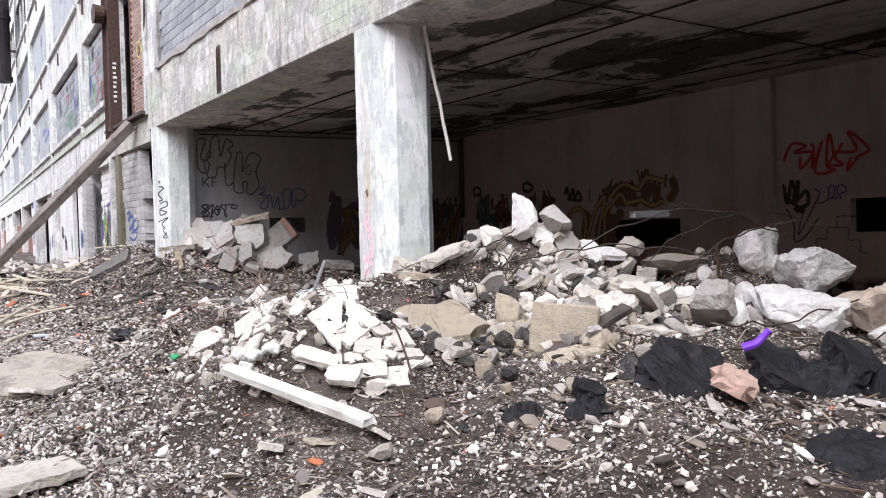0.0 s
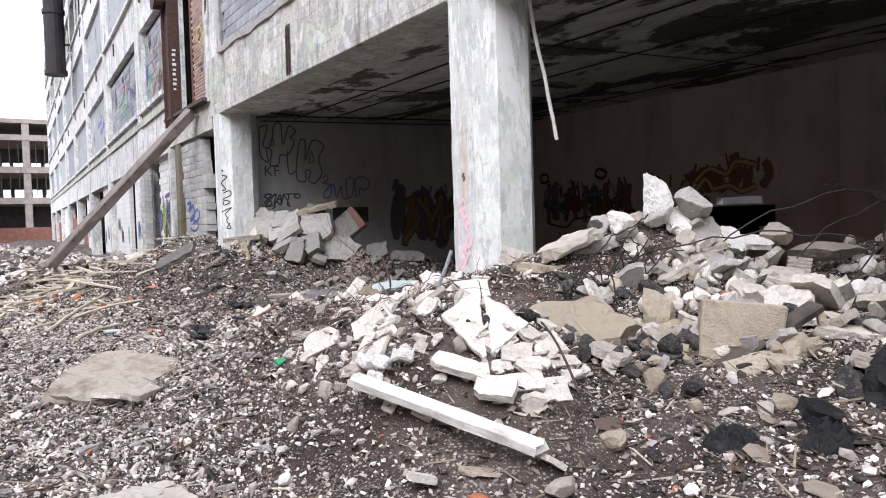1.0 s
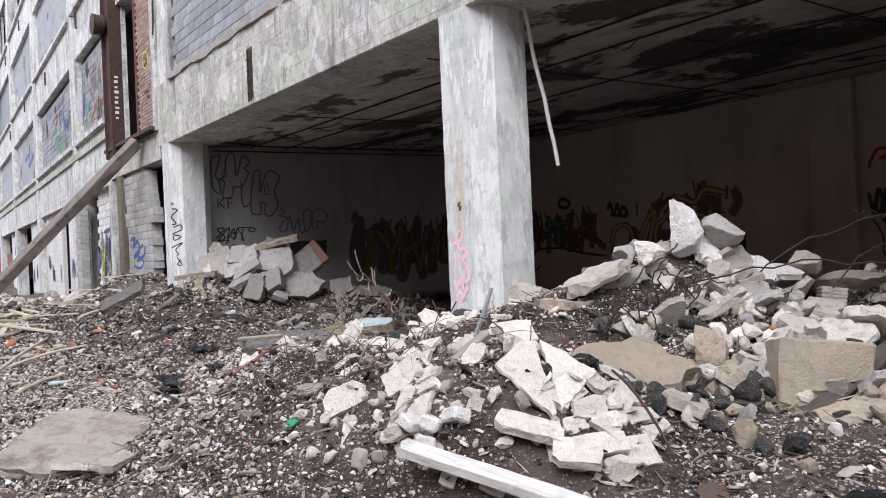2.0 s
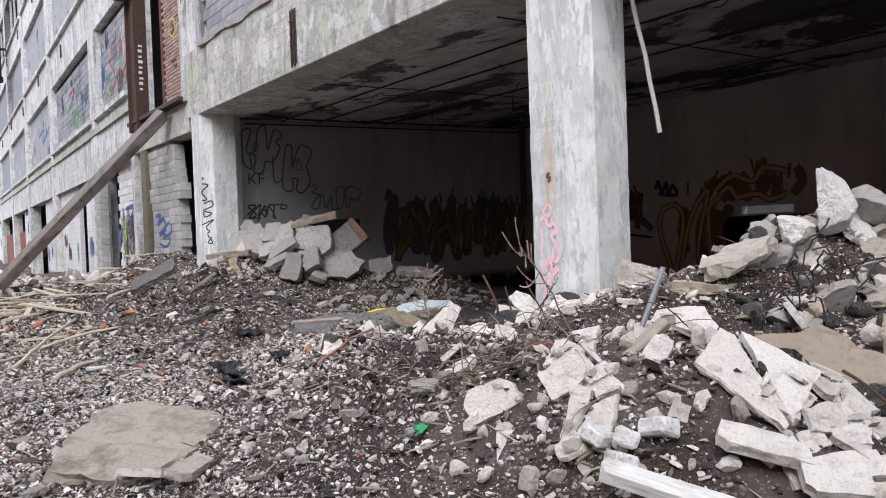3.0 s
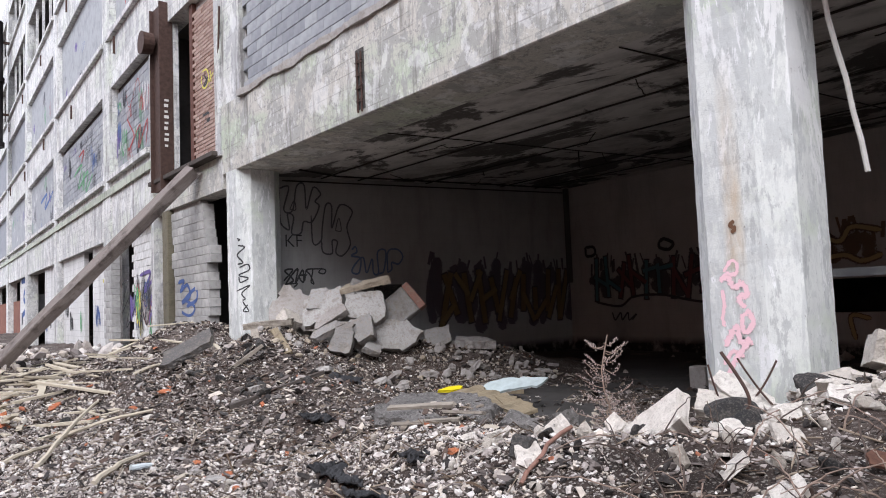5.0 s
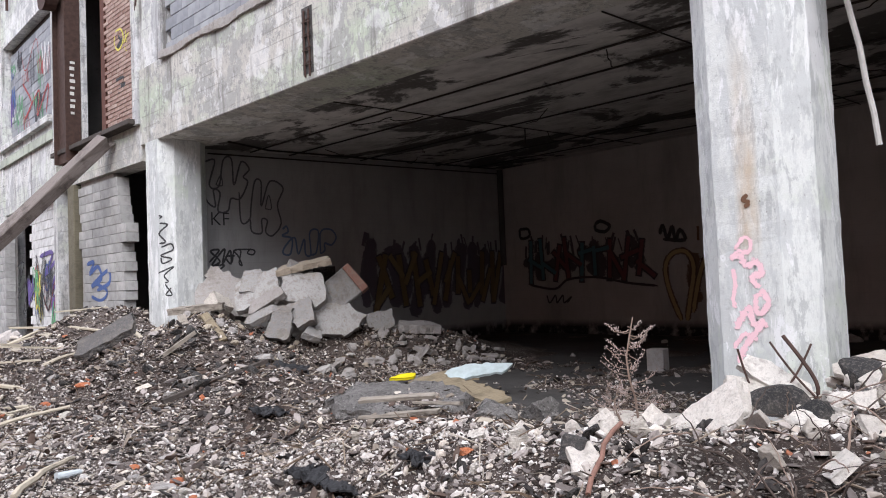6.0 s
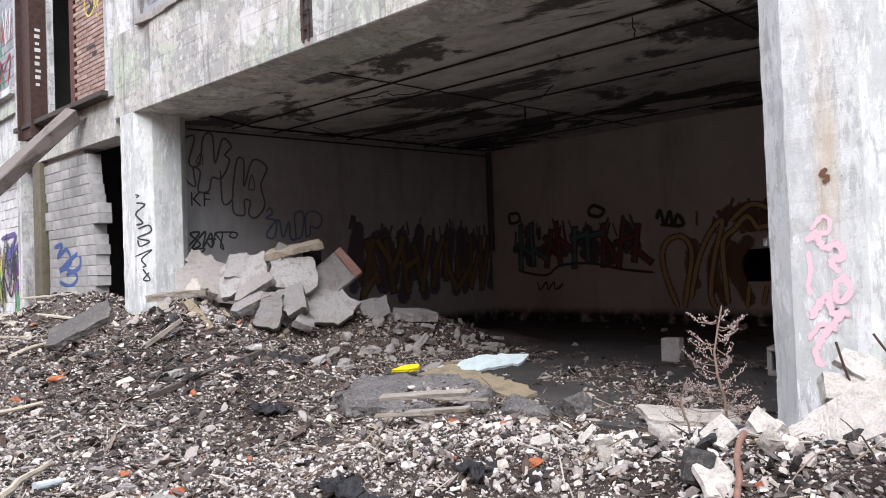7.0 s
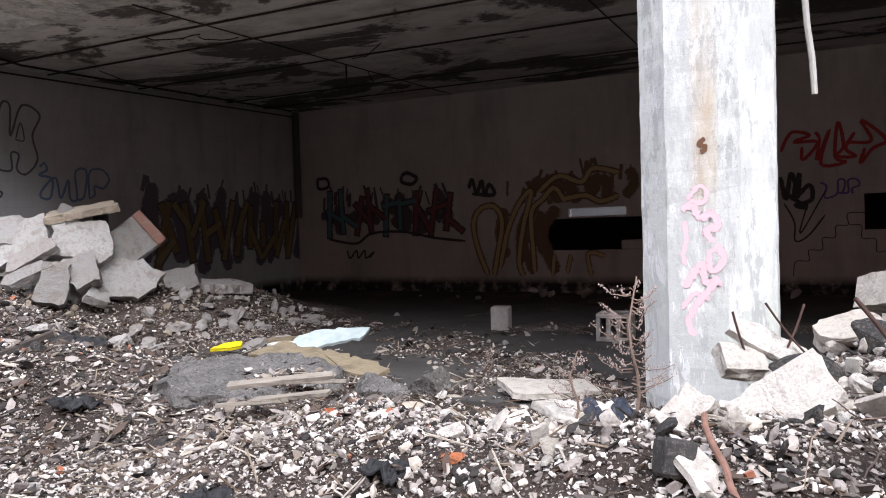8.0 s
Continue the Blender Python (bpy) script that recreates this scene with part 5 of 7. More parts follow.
set_down(thing("dark_slab", cut(0.8, 0.5, 0.1, 0.2, 0.05), lump_material("dark_asphalt", [(0, (0.10, 0.096, 0.093)), (1, (0.12, 0.115, 0.11))], 0.4, 20), "dark tilted slab of asphalt near the doorway", "asphalt"), 3.25, 17.1, 0.93, -32, -26, 26)
between(thing("plank", board(0.9, 0.12, 0.04), M_WGREY, "grey weathered plank leaning on the mound", "plank", "planks by the doorway"), (4.32, 17.0, 1.24), (4.02, 16.0, 0.72), 20)
between(thing("plank", board(1.0, 0.12, 0.06), M_WBROWN, "brown plank leaning on the mound", "plank", "planks by the doorway"), (4.55, 16.75, 1.22), (4.3, 15.6, 0.80), 20)
between(thing("plank", board(1.5, 0.08, 0.05), M_WGREY, "thin grey plank lying on the dark mound", "plank", "planks by the doorway"), (2.85, 15.9, 0.30), (3.6, 15.55, 0.86), 0)
between(thing("plank", board(1.3, 0.07, 0.05), M_WDARK, "charred plank lying on the dark mound", "plank", "planks by the doorway"), (3.0, 14.4, 0.36), (4.0, 14.3, 0.62), 0)
strew(lumps_g, "rubble_lump", "grey concrete lump by the slab pile", "concrete", "lumps by the slab pile", around(40, 7.3, 15.3, 0.9, 0.7) + around(24, 5.4, 16.8, 0.8, 0.6), 40, 0.2, 0.6, 1.5)
strew(lumps_t, "stone", "brown stone by the slab pile", "stone", "lumps by the slab pile", around(20, 5.2, 16.0, 1.0, 0.7), 40, 0.2, 0.6, 1.2)
strew(flags_g, "concrete_slab", "flat grey slab by the slab pile", "concrete", "slabs by the pile", around(30, 6.6, 15.0, 1.2, 0.8), 14, 0.2, 0.6, 1.4)
strew(lumps_d, "charred_lump", "charred black lump on the dark mound", "charred debris", "charred lumps", around(60, 3.6, 15.4, 0.9, 1.4), 30, 0.25, 0.5, 1.6)
set_down(thing("asphalt_slab", broad(1.55, 1.1, 0.2, 8), M_ASPHALT, "broad gravelly slab of broken grey asphalt", "asphalt", "asphalt slabs"), 4.25, 12.05, 0.30, -75, 2, 7)
for x, y, z, l in ((4.55, 11.05, 0.22, 0.6), (4.5, 12.9, 0.26, 0.8), (4.9, 10.75, 0.16, 0.45)):
    set_down(thing("asphalt_slab", lump(l, l * 0.62, 0.42, 0.15, 20, 9), M_ASPHALT, "gravelly lump of broken grey asphalt", "asphalt", "asphalt slabs"), x, y, z, -58 + 30 * (l - 1), 2, 8)
set_down(thing("chipboard_sheet", cut(1.3, 0.36, 0.04, 0.35, 0.14), M_WBROWN, "torn brown sheet of chipboard on the rubble", "board"), 5.05, 11.9, 0.36, -100, 4, 12)
set_down(thing("foam_board", cut(0.78, 0.30, 0.03, 0.4, 0.12), plain("pale_blue_foam", (0.46, 0.53, 0.53), 0.8, 0.0, 0.4, 9), "broken pale blue-white sheet of insulation board", "insulation board"), 5.57, 12.25, 0.45, -32, -8, 24)
set_down(thing("board", cut(0.5, 0.12, 0.05, 0.2, 0.06), M_WWHITE, "short white broken board beside the insulation", "board"), 5.75, 12.75, 0.36, -40, 0, 10)
set_down(thing("timber_block", board(0.5, 0.14, 0.16), M_WBROWN, "short brown timber block lying behind the board", "timber"), 6.62, 13.45, gz(6.62, 13.45) + 0.12, -45, 0, 0)
set_down(thing("yellow_scrap", flag(0.36, 0.13, 0.04, 7, 0.1), M_YELLOW, "bright yellow plastic scrap on the rubble", "plastic scrap"), 5.85, 13.7, gz(5.85, 13.7) + 0.13, -40, -4, 26)
for a, b in (((3.64, 11.5, 0.34), (3.74, 10.9, 0.42)), ((3.5, 11.7, 0.32), (3.66, 11.2, 0.36)), ((4.0, 11.5, 0.40), (4.1, 11.0, 0.42)), ((3.2, 11.3, 0.55), (3.5, 10.7, 0.60))):
    between(thing("splinter", board((Vector(b) - Vector(a)).length, 0.07, 0.03), M_WGREY, "weathered grey splinter of wood on the gravel", "wood", "splinters"), a, b, prnd.uniform(-20, 20))
for x, y, s in ((2.4, 9.35, 0.16), (2.95, 10.35, 0.2), (1.85, 11.9, 0.24), (1.7, 11.3, 0.14), (3.1, 13.9, 0.16), (3.9, 14.6, 0.2), (2.2, 16.2, 0.2), (4.2, 11.0, 0.12), (1.9, 12.8, 0.14)):
    set_down(thing("brick", lump(s, s * 0.6, s * 0.4, 0.03), M_LBRICK, "broken orange-red brick on the ground", "brick", "brick fragments"), x, y, None, prnd.uniform(0, 180))
for x, y, s, yaw in ((2.1, 10.4, 0.4, 20), (4.4, 14.25, 0.5, -30), (2.0, 10.0, 0.34, 60), (1.85, 9.55, 0.42, 70), (3.3, 12.9, 0.4, 10), (2.3, 9.6, 0.25, 0)):
    set_down(thing("roofing_felt", crumple(s, s * 0.7, 0.07, s * 90), plain("roofing_felt", (0.03, 0.03, 0.032), 0.7), "curled black scrap of roofing felt", "roofing felt", "roofing scraps"), x, y, gz(x, y) + 0.02, yaw, 8, 14)
strew(lumps_w, "stone", "pale loose stone on the gravel", "stone", "loose stones", around(40, 1.2, 8.2, 0.8, 1.6) + around(30, 2.3, 10.2, 0.8, 0.8) + around(20, 1.2, 12.5, 0.7, 1.5), 40, 0.3, 0.3, 0.75)
strew(flags_g, "roof_shingle", "dark flat scrap on the gravel", "scrap", "flat scraps", around(40, 1.8, 13.5, 1.2, 2.2) + around(20, 1.2, 7, 0.7, 1.2), 8, 0.2, 0.35, 0.8)
# long pale sticks on the yard
for a, b in (((0.65, 13.8, 0.1), (1.95, 17.0, 0.45)), ((1.2, 15.9, 0.12), (2.3, 15.6, 0.2)), ((0.4, 14.5, 0.08), (1.1, 15.3, 0.1)), ((1.0, 20.0, 0.4), (2.4, 21.0, 0.6)), ((0.6, 19.0, 0.25), (2.0, 20.2, 0.5)), ((0.9, 12.6, 0.08), (1.6, 13.4, 0.14)), ((2.6, 17.6, 0.7), (3.4, 18.0, 0.95))):
    a, b = Vector((a[0], a[1], gz(a[0], a[1]) + 0.02)), Vector((b[0], b[1], gz(b[0], b[1]) + 0.05))
    thing("stick", tube(bend(a, b, -0.04, 10, 0.007), 0.03, 6, 0.6), M_STRAW, "long pale stripped stick lying on the rubble", "stick", "long sticks")
strew(shapes(lambda: board(0.7, 0.05, 0.02), M_STRAW, 4), "lath", "pale thin strip of wood lath", "lath", "heap of laths", around(70, 1.5, 21.0, 0.8, 2.0) + around(20, 2.6, 19.6, 0.6, 0.6), 6, 0.2, 0.7, 1.8)
strew(lumps_w, "plaster_lump", "pale plaster lump on the yard", "plaster", "plaster on the yard", around(70, 1.0, 18.2, 0.8, 1.5), 40, 0.3, 0.5, 1.2)
strew(lumps_w, "plaster_lump", "pale plaster lump on the yard", "plaster", "plaster on the yard", apart(around(170, 0.6, 17.0, 0.9, 2.0), 0.12), 40, 0.3, 0.35, 0.95)
strew(shapes(lambda: board(0.8, 0.06, 0.025), M_STRAW, 4), "lath", "pale thin strip of wood lath", "lath", "heap of laths", around(60, 0.9, 18.4, 0.8, 1.4), 6, 0.2, 0.6, 1.6)
strew(shapes(lambda: lump(0.2, 0.12, 0.08, 0.05), M_LBRICK, 2), "brick", "broken orange-red brick on the ground", "brick", "brick fragments", around(16, 1.4, 17.6, 0.8, 1.2), 20, 0.2, 0.6, 1.2)
drum = tagged(new("drum"), "rusty green steel drum lying on its side", "drum")
part("body", tube([(0, 0, 0), (0.05, 0, 0), (0.3, 0, 0), (0.33, 0, 0), (0.36, 0, 0), (0.62, 0, 0), (0.68, 0, 0)], 0.27, 20), plain("green_drum_paint", (0.10, 0.12, 0.08), 0.6, 0.2, 0.6), drum)
part("lid", tube([(-0.012, 0, 0), (0.0, 0, 0)], 0.24, 20), M_RUST, drum, "rusty round lid")
drum.matrix_world = pose(-0.52, 15.3, gz(-0.3, 15.6) + 0.24, 0, 0, 54)
bot = tagged(new("bottle"), "clear crushed plastic bottle on the gravel", "bottle")
part("body", tube([(0, 0, 0), (0.02, 0, 0), (0.12, 0, 0), (0.17, 0, 0), (0.2, 0, 0)], 0.04, 10, 0.5), M_BOTTLE, bot)
part("cap", tube([(0.2, 0, 0), (0.22, 0, 0)], 0.016, 8), M_PIPE, bot, "white screw cap")
bot.matrix_world = pose(1.3, 12.9, gz(1.3, 12.9) + 0.04, 0, 0, 10)

# ---- weeds ----


def weed(x, y, h, n, seed):
    """A dead upright weed: a stem, side twigs and dry seed heads along them."""
    w = random.Random(seed)
    top = tagged(new("dead_weed"), "dry brown weed with pale seed heads", "weed")
    top.location = (x, y, gz(x, y) - 0.02)
    stem = [(0.02 * math.sin(i), 0.02 * math.cos(i * 1.3), h * i / 7) for i in range(8)]
    part("stem", tube(stem, 0.010, 6, 0.4), M_TWIG, top)
    for i in range(n):
        z0 = h * (0.3 + 0.66 * i / n)
        a, l = w.uniform(0, 6.28), w.uniform(0.14, 0.27) * (1.15 - 0.6 * i / n) * h / 0.8
        tip = Vector((math.cos(a) * l, math.sin(a) * l, z0 + l * w.uniform(0.15, 0.5)))
        pts = bend((0.01, 0.01, z0), tip, 0.03, 6, 0.006)
        twig = part("twig", tube(pts, 0.0035, 5, 0.5), M_TWIG, top)
        bm = bmesh.new()
        for k in range(22):
            p = pts[2].lerp(tip, k / 21) + Vector((w.gauss(0, 0.008), w.gauss(0, 0.008), w.gauss(0, 0.008)))
            bmesh.ops.create_icosphere(bm, subdivisions=1, radius=w.uniform(0.0018, 0.0042), matrix=Matrix.Translation(p) @ Matrix.Diagonal((1, 1, 1.6, 1)))
        part("seed_head", bm, M_BUD, twig)["kind"] = "stuff"


arch = tagged(new("dead_weed"), "dry weed arching out of the mound with curled twigs", "weed")
bow = bend((2.32, 6.1, gz(2.32, 6.1) - 0.03), (1.78, 5.93, 1.44), -0.06, 10, 0.008)
part("stem", tube(bow, 0.006, 6, 0.4), M_TWIG, arch)
for i in range(11):
    a = bow[5 + i % 5]
    b = a + Vector((prnd.uniform(-0.16, 0.05), prnd.uniform(-0.1, 0.1), prnd.uniform(-0.06, 0.13)))
    twig = part("twig", tube(bend(a, b, 0.03, 7, 0.004), 0.003, 5, 0.5), M_TWIG, arch)
    bm = bmesh.new()
    for k in range(16):
        bmesh.ops.create_icosphere(bm, subdivisions=1, radius=prnd.uniform(0.002, 0.0045), matrix=Matrix.Translation(a.lerp(b, 0.3 + 0.7 * k / 15) - Vector((0, 0, 0.12 * (0.3 + 0.7 * k / 15) * (0.7 - 0.7 * k / 15)))))
    part("seed_head", bm, M_BUD, twig)["kind"] = "stuff"
weed(3.25, 8.72, 0.85, 30, 2)
weed(3.85, 9.2, 0.5, 14, 5)
weed(5.9, 10.6, 0.25, 6, 12)

# ---- on the floor inside ----
vent = boxes((-0.2, 0.2, -0.2, 0.2, 0.27, 0.32), (-0.2, 0.2, -0.2, 0.2, 0, 0.05), *[(-0.2, 0.2, -0.2 + i * 0.117, -0.15 + i * 0.117, 0.05, 0.27) for i in range(4)], bevel=0.006)
set_down(thing("concrete_block", vent, M_LGREY, "hollow concrete block with open slots on the floor", "block"), 8.2, 9.93, FLOOR, 4)
set_down(thing("concrete_block", boxes((-0.12, 0.12, -0.12, 0.12, 0, 0.31), bevel=0.012), M_LGREY, "upright concrete block on the dark floor", "block"), 8.65, 11.55, FLOOR, 10)
strew(lumps_g, "concrete_lump", "grey rubble on the dark floor", "concrete", "lumps on the floor", [(prnd.uniform(6, 13), prnd.uniform(9.5, 15)) for _ in range(25)], 30, 0.1, 0.3, 1.0)
strew(lumps_g, "concrete_lump", "fallen block below the back wall", "concrete", "blocks below the back wall", [(prnd.uniform(12.9, 13.7), prnd.uniform(6.5, 13)) for _ in range(14)], 30, 0.1, 1.0, 2.2)

# ---- an added wall across the yard, and buildings far behind ----
M_REDBRICK = Mat("old_red_brick_wall")
M_REDBRICK.ramp(M_REDBRICK.noise(2.2, 7, 0.7), [(0.3, (0.16, 0.075, 0.055)), (0.55, (0.24, 0.11, 0.08)), (0.75, (0.30, 0.17, 0.13))])
M_REDBRICK.bump(M_REDBRICK.noise(20, 6), 0.4, 0.02)
M_REDBRICK = M_REDBRICK.done()
# out of view; added to cut low sky light and darken the bays
structure(part("wall_sky_block", boxes((-17, -16.4, -40, 60, -0.5, 15)), M_REDBRICK), "plain unseen brick wall added across the yard to block low sky", "wall")

far_block = tagged(new("factory_block"), "far concrete-framed factory with empty dark windows", "building")
for z, t in ((1.0, 1.3), (5.7, 0.9), (10.0, 0.9), (14.5, 0.8), (16.9, 0.6)):
    part("floor_slab", boxes((-2.4, 16, 119.5 - 0.2 * (t < 1), 132, z, z + t)), M_DIST, far_block)
for i in range(5):
    part("pier", boxes((-2.4 + i * 4.35, -1.5 + i * 4.35, 119.4, 120.4, -0.5, 17.2)), M_DIST, far_block)
for z0, z1 in ((-0.5, 7.0), (8.3, 11.2), (12.4, 15.2), (16.2, 17.2)):
    part("rear_wall", boxes((-2.4, 16, 131.6, 132, z0, z1)), M_DARKROOM, far_block)
for x in (-1.4, 0.4, 2.6, 3.7, 5.2, 7.6, 9.4, 11.8, 13.6):
    part("rear_pier", boxes((x, x + 0.5, 131.7, 131.95, 6, 17)), M_DARKROOM, far_block)
part("brick_infill", boxes((-2.3, 0.7, 119.8, 120.1, 15.7, 16.9)), M_REDBRICK, far_block)
part("brick_infill", boxes((-2.3, 16, 119.2, 119.5, -0.5, 2.4)), M_REDBRICK, far_block)
for i in range(4):
    for z in (6.9, 11.2):
        for k in range(3):
            part("mullion", boxes((-0.8 + i * 4.35 + k * 1.1, -0.7 + i * 4.35 + k * 1.1, 119.9, 120.0, z, z + 3.0)), M_DARKROOM, far_block)
M_FARBLUE = plain("faded_blue_paint", (0.12, 0.20, 0.34), 0.9, 0, 0.6, 2)
tower = tagged(new("brick_tower"), "tall red brick tower building beyond the yard", "building")
part("wall", boxes((-14, -2.6, 112, 124, -0.5, 26.2), (-14, -1.8, 111.6, 124.2, -0.5, 19.5)), M_REDBRICK, tower)
part("painted_wall", boxes((-14, -1.78, 111.4, 111.55, 5.2, 8.5)), plain("chalky_white_paint", (0.60, 0.61, 0.62), 0.9, 0, 0.6, 0.6), tower, "chalky white painted band")
part("painted_wall", boxes((-14, -1.78, 111.4, 111.55, 1.4, 5.15)), plain("pale_teal_paint", (0.40, 0.52, 0.54), 0.9, 0, 0.6, 0.5), tower, "pale teal painted wall with spray paint")
for k in range(7):
    part("mural_patch", tube([(-13.5 + k * 1.7, 111.36, 2.6), (-12.9 + k * 1.7, 111.36, 3.4), (-12.2 + k * 1.7, 111.36, 2.4)], 0.28, 6, 0.6), M_FARBLUE, tower, "faded blue spray-paint patch")
part("ledge", boxes((-14, -1.7, 111.3, 111.8, 8.6, 9.3), (-14, -1.7, 111.3, 111.8, 13.0, 13.5)), M_DIST, tower)

# ---- the doorway, the broken block wall and the brick panel ----


def block_material(name, a, b, stain):
    k = Mat(name)
    k.ramp(k.chance(), [(0, a), (1, b)])
    k.layer(k.step(k.noise(5, 7, 0.7), 0.45, 0.7, 0, 0.6), stain)
    k.bump(k.noise(40, 6, 0.7), 0.5, 0.012)
    return k.done()


M_WBLOCK = block_material("whitewashed_block", (0.36, 0.355, 0.34), (0.50, 0.49, 0.47), (0.20, 0.19, 0.18))
M_RBRICK = block_material("red_brick", (0.24, 0.135, 0.105), (0.42, 0.30, 0.25), (0.46, 0.40, 0.36))


def piece_mesh(name, sx, sy, sz, bevel, material):
    me = bpy.data.meshes.new(name)
    bm = boxes((-sx / 2, sx / 2, -sy / 2, sy / 2, -sz / 2, sz / 2), bevel=bevel)
    bm.to_mesh(me)
    bm.free()
    me.materials.append(material)
    return me


def courses(parent, name, me, half, x, y0, y1, z0, z1, step_y, step_z, end=None):
    """Pieces laid in running bond along y; end(z) gives the near end of a broken course."""
    r = random.Random(4)
    i, z = 0, z0 + step_z / 2
    while z < z1:
        ya = y0 if end is None else end(i)
        y = ya + step_y / 2 + (0 if end or i % 2 else step_y / 2)
        if end is None and i % 2 == 0:
            ob = new(name, half)
            ob.parent, ob.location = parent, (x + r.uniform(-0.004, 0.004), ya + step_y / 4, z)
        while y < y1 - step_y * 0.3:
            ob = new(name, me)
            ob.parent, ob.location = parent, (x + r.uniform(-0.005, 0.005), y, z)
            y += step_y
        i, z = i + 1, z + step_z


door_wall = structure(part("wall_blocks", boxes((FX + 0.12, FX + 0.28, 20.5, 22.2, 0.4, 3.84)), M_LGREY), "broken whitewashed concrete-block wall with a ragged toothed edge", "wall")
blk_me, blk_half = piece_mesh("block", 0.24, 0.40, 0.172, 0.006, M_WBLOCK), piece_mesh("block", 0.24, 0.20, 0.172, 0.006, M_WBLOCK)
TEETH = (0.35, 0.3, 0.2, 0.12, 0.1, 0.14, 0.1, 0.16, 0.22, 0.0, 0.02, 0.22, 0.28, 0.34, 0.36, 0.4)
courses(door_wall, "block", blk_me, blk_half, FX + 0.2, 20.0, 22.25, 0.9, 3.8, 0.407, 0.178, lambda i: 19.86 + TEETH[i % 16])
panel = structure(part("wall_brick_panel", boxes((FX + 0.19, FX + 0.4, 19.2, 20.75, 4.56, 8.14)), M_LGREY), "red brick infill panel with yellow and black spray paint", "wall")
brick_me, brick_half = piece_mesh("brick", 0.10, 0.215, 0.068, 0.003, M_RBRICK), piece_mesh("brick", 0.10, 0.105, 0.068, 0.003, M_RBRICK)
courses(panel, "brick", brick_me, brick_half, FX + 0.15, 19.2, 20.75, 4.58, 7.9, 0.224, 0.079)
structure(part("pilaster_upper", boxes((FX - 0.03, FX + 0.5, 18.975, 19.2, 4.5, 8.14)), M_FACADE), "narrow concrete pilaster beside the brick panel", "pilaster")
structure(part("door_sill", boxes((FX - 0.15, FX + 0.44, 19.1, 23.2, 4.505, 4.6), bevel=0.01), M_WDARK), "dark rotten sill under the opening", "sill")
structure(part("door_frame", boxes((FX + 0.1, FX + 0.4, 20.76, 20.95, 4.6, 8.14)), plain("rust_red_frame", (0.13, 0.06, 0.045), 0.8, 0, 0.5)), "rust-red painted frame of the opening", "frame")
structure(part("wall_jamb", boxes((FX + 0.11, FX + 0.22, 22.02, 22.3, 4.6, 8.14)), M_FACADE), "grey jamb of the dark opening", "wall")
post = tagged(new("steel_post"), "rusty brown steel column on the factory front", "steel column")
part("web", boxes((FX - 0.12, FX - 0.06, 22.1, 22.75, 4.3, 8.6)), M_RUST, post)
part("flange", boxes((FX - 0.2, FX + 0.1, 22.06, 22.1, 4.3, 8.6)), M_RUST, post)
part("flange", boxes((FX - 0.2, FX + 0.1, 22.75, 22.79, 4.3, 8.6)), M_RUST, post)
for k in range(9):
    part("mark", boxes((FX - 0.10 - 0.01 * (k % 2), FX - 0.03 + 0.012 * (k % 3), 22.052, 22.059, 5.25 + k * 0.13, 5.25 + k * 0.13 + 0.05 + 0.02 * (k % 2))), M_PIPE, post, "small pale painted mark")
thing("downpipe", tube([(FX - 0.03, 22.9, 4.5), (FX - 0.03, 22.9, 7.8)], 0.035, 8), M_PIPE, "thin white vertical pipe beside the steel column", "pipe")
lampdisc = tagged(new("round_cover"), "rusty round metal cover on the factory front", "cover")
part("disc", tube([(FX - 0.45, 22.6, 7.75), (FX - 0.4, 22.6, 7.75), (FX - 0.2, 22.6, 7.75)], 0.27, 16, 0.9), M_RUST, lampdisc)
part("bracket", tube([(FX - 0.2, 22.6, 7.75), (FX + 0.05, 22.6, 7.75)], 0.06, 8), M_RUST, lampdisc)
thing("wall_bracket", tube(bend((FX - 0.02, 18.9, 7.4), (FX - 0.02, 19.0, 6.5), 0, 5), 0.02, 6), M_RUST, "thin rusty bracket on the pilaster", "bracket")
pole = thing("timber_beam", board(5.35, 0.34, 0.22, True), M_WBEAM, "long weathered timber beam leaning on the factory front", "timber")
between(pole, (1.46, 22.4, 0.76), (4.45, 20.25, 4.36), 40)
structure(part("door_post", boxes((FX - 0.02, FX + 0.3, 22.25, 22.6, 0.2, 3.84), bevel=0.02), wood_material("mossy_post", (0.19, 0.17, 0.12), (0.06, 0.055, 0.035))), "mossy post between the block walls", "post")

# grey blocks in the nearest window above the beam


def ragged_ledge():
    """A cracked mortar ledge whose outer edge has broken off unevenly."""
    r = random.Random(8)
    bm = bmesh.new()
    prev = None
    for i in range(130):
        y = 9.0 + i * 0.07
        e = FX - 0.04 + 0.05 * noise.noise(Vector((y * 1.7, 0, 0))) + r.uniform(-0.012, 0.012)
        lo, hi = 5.40 + 0.07 * noise.noise(Vector((y * 1.1, 4, 0))) + r.uniform(-0.01, 0.01), 5.51 + r.uniform(-0.008, 0.008)
        ring = [bm.verts.new(q) for q in ((e, y, lo), (e, y, hi), (FX + 0.14, y, hi), (FX + 0.14, y, 5.442), (FX - 0.001, y, lo))]
        if prev:
            for k in range(5):
                bm.faces.new((prev[k], prev[(k + 1) % 5], ring[(k + 1) % 5], ring[k]))
        else:
            bm.faces.new(ring)
        prev = ring
    bm.faces.new(prev[::-1])
    return bm


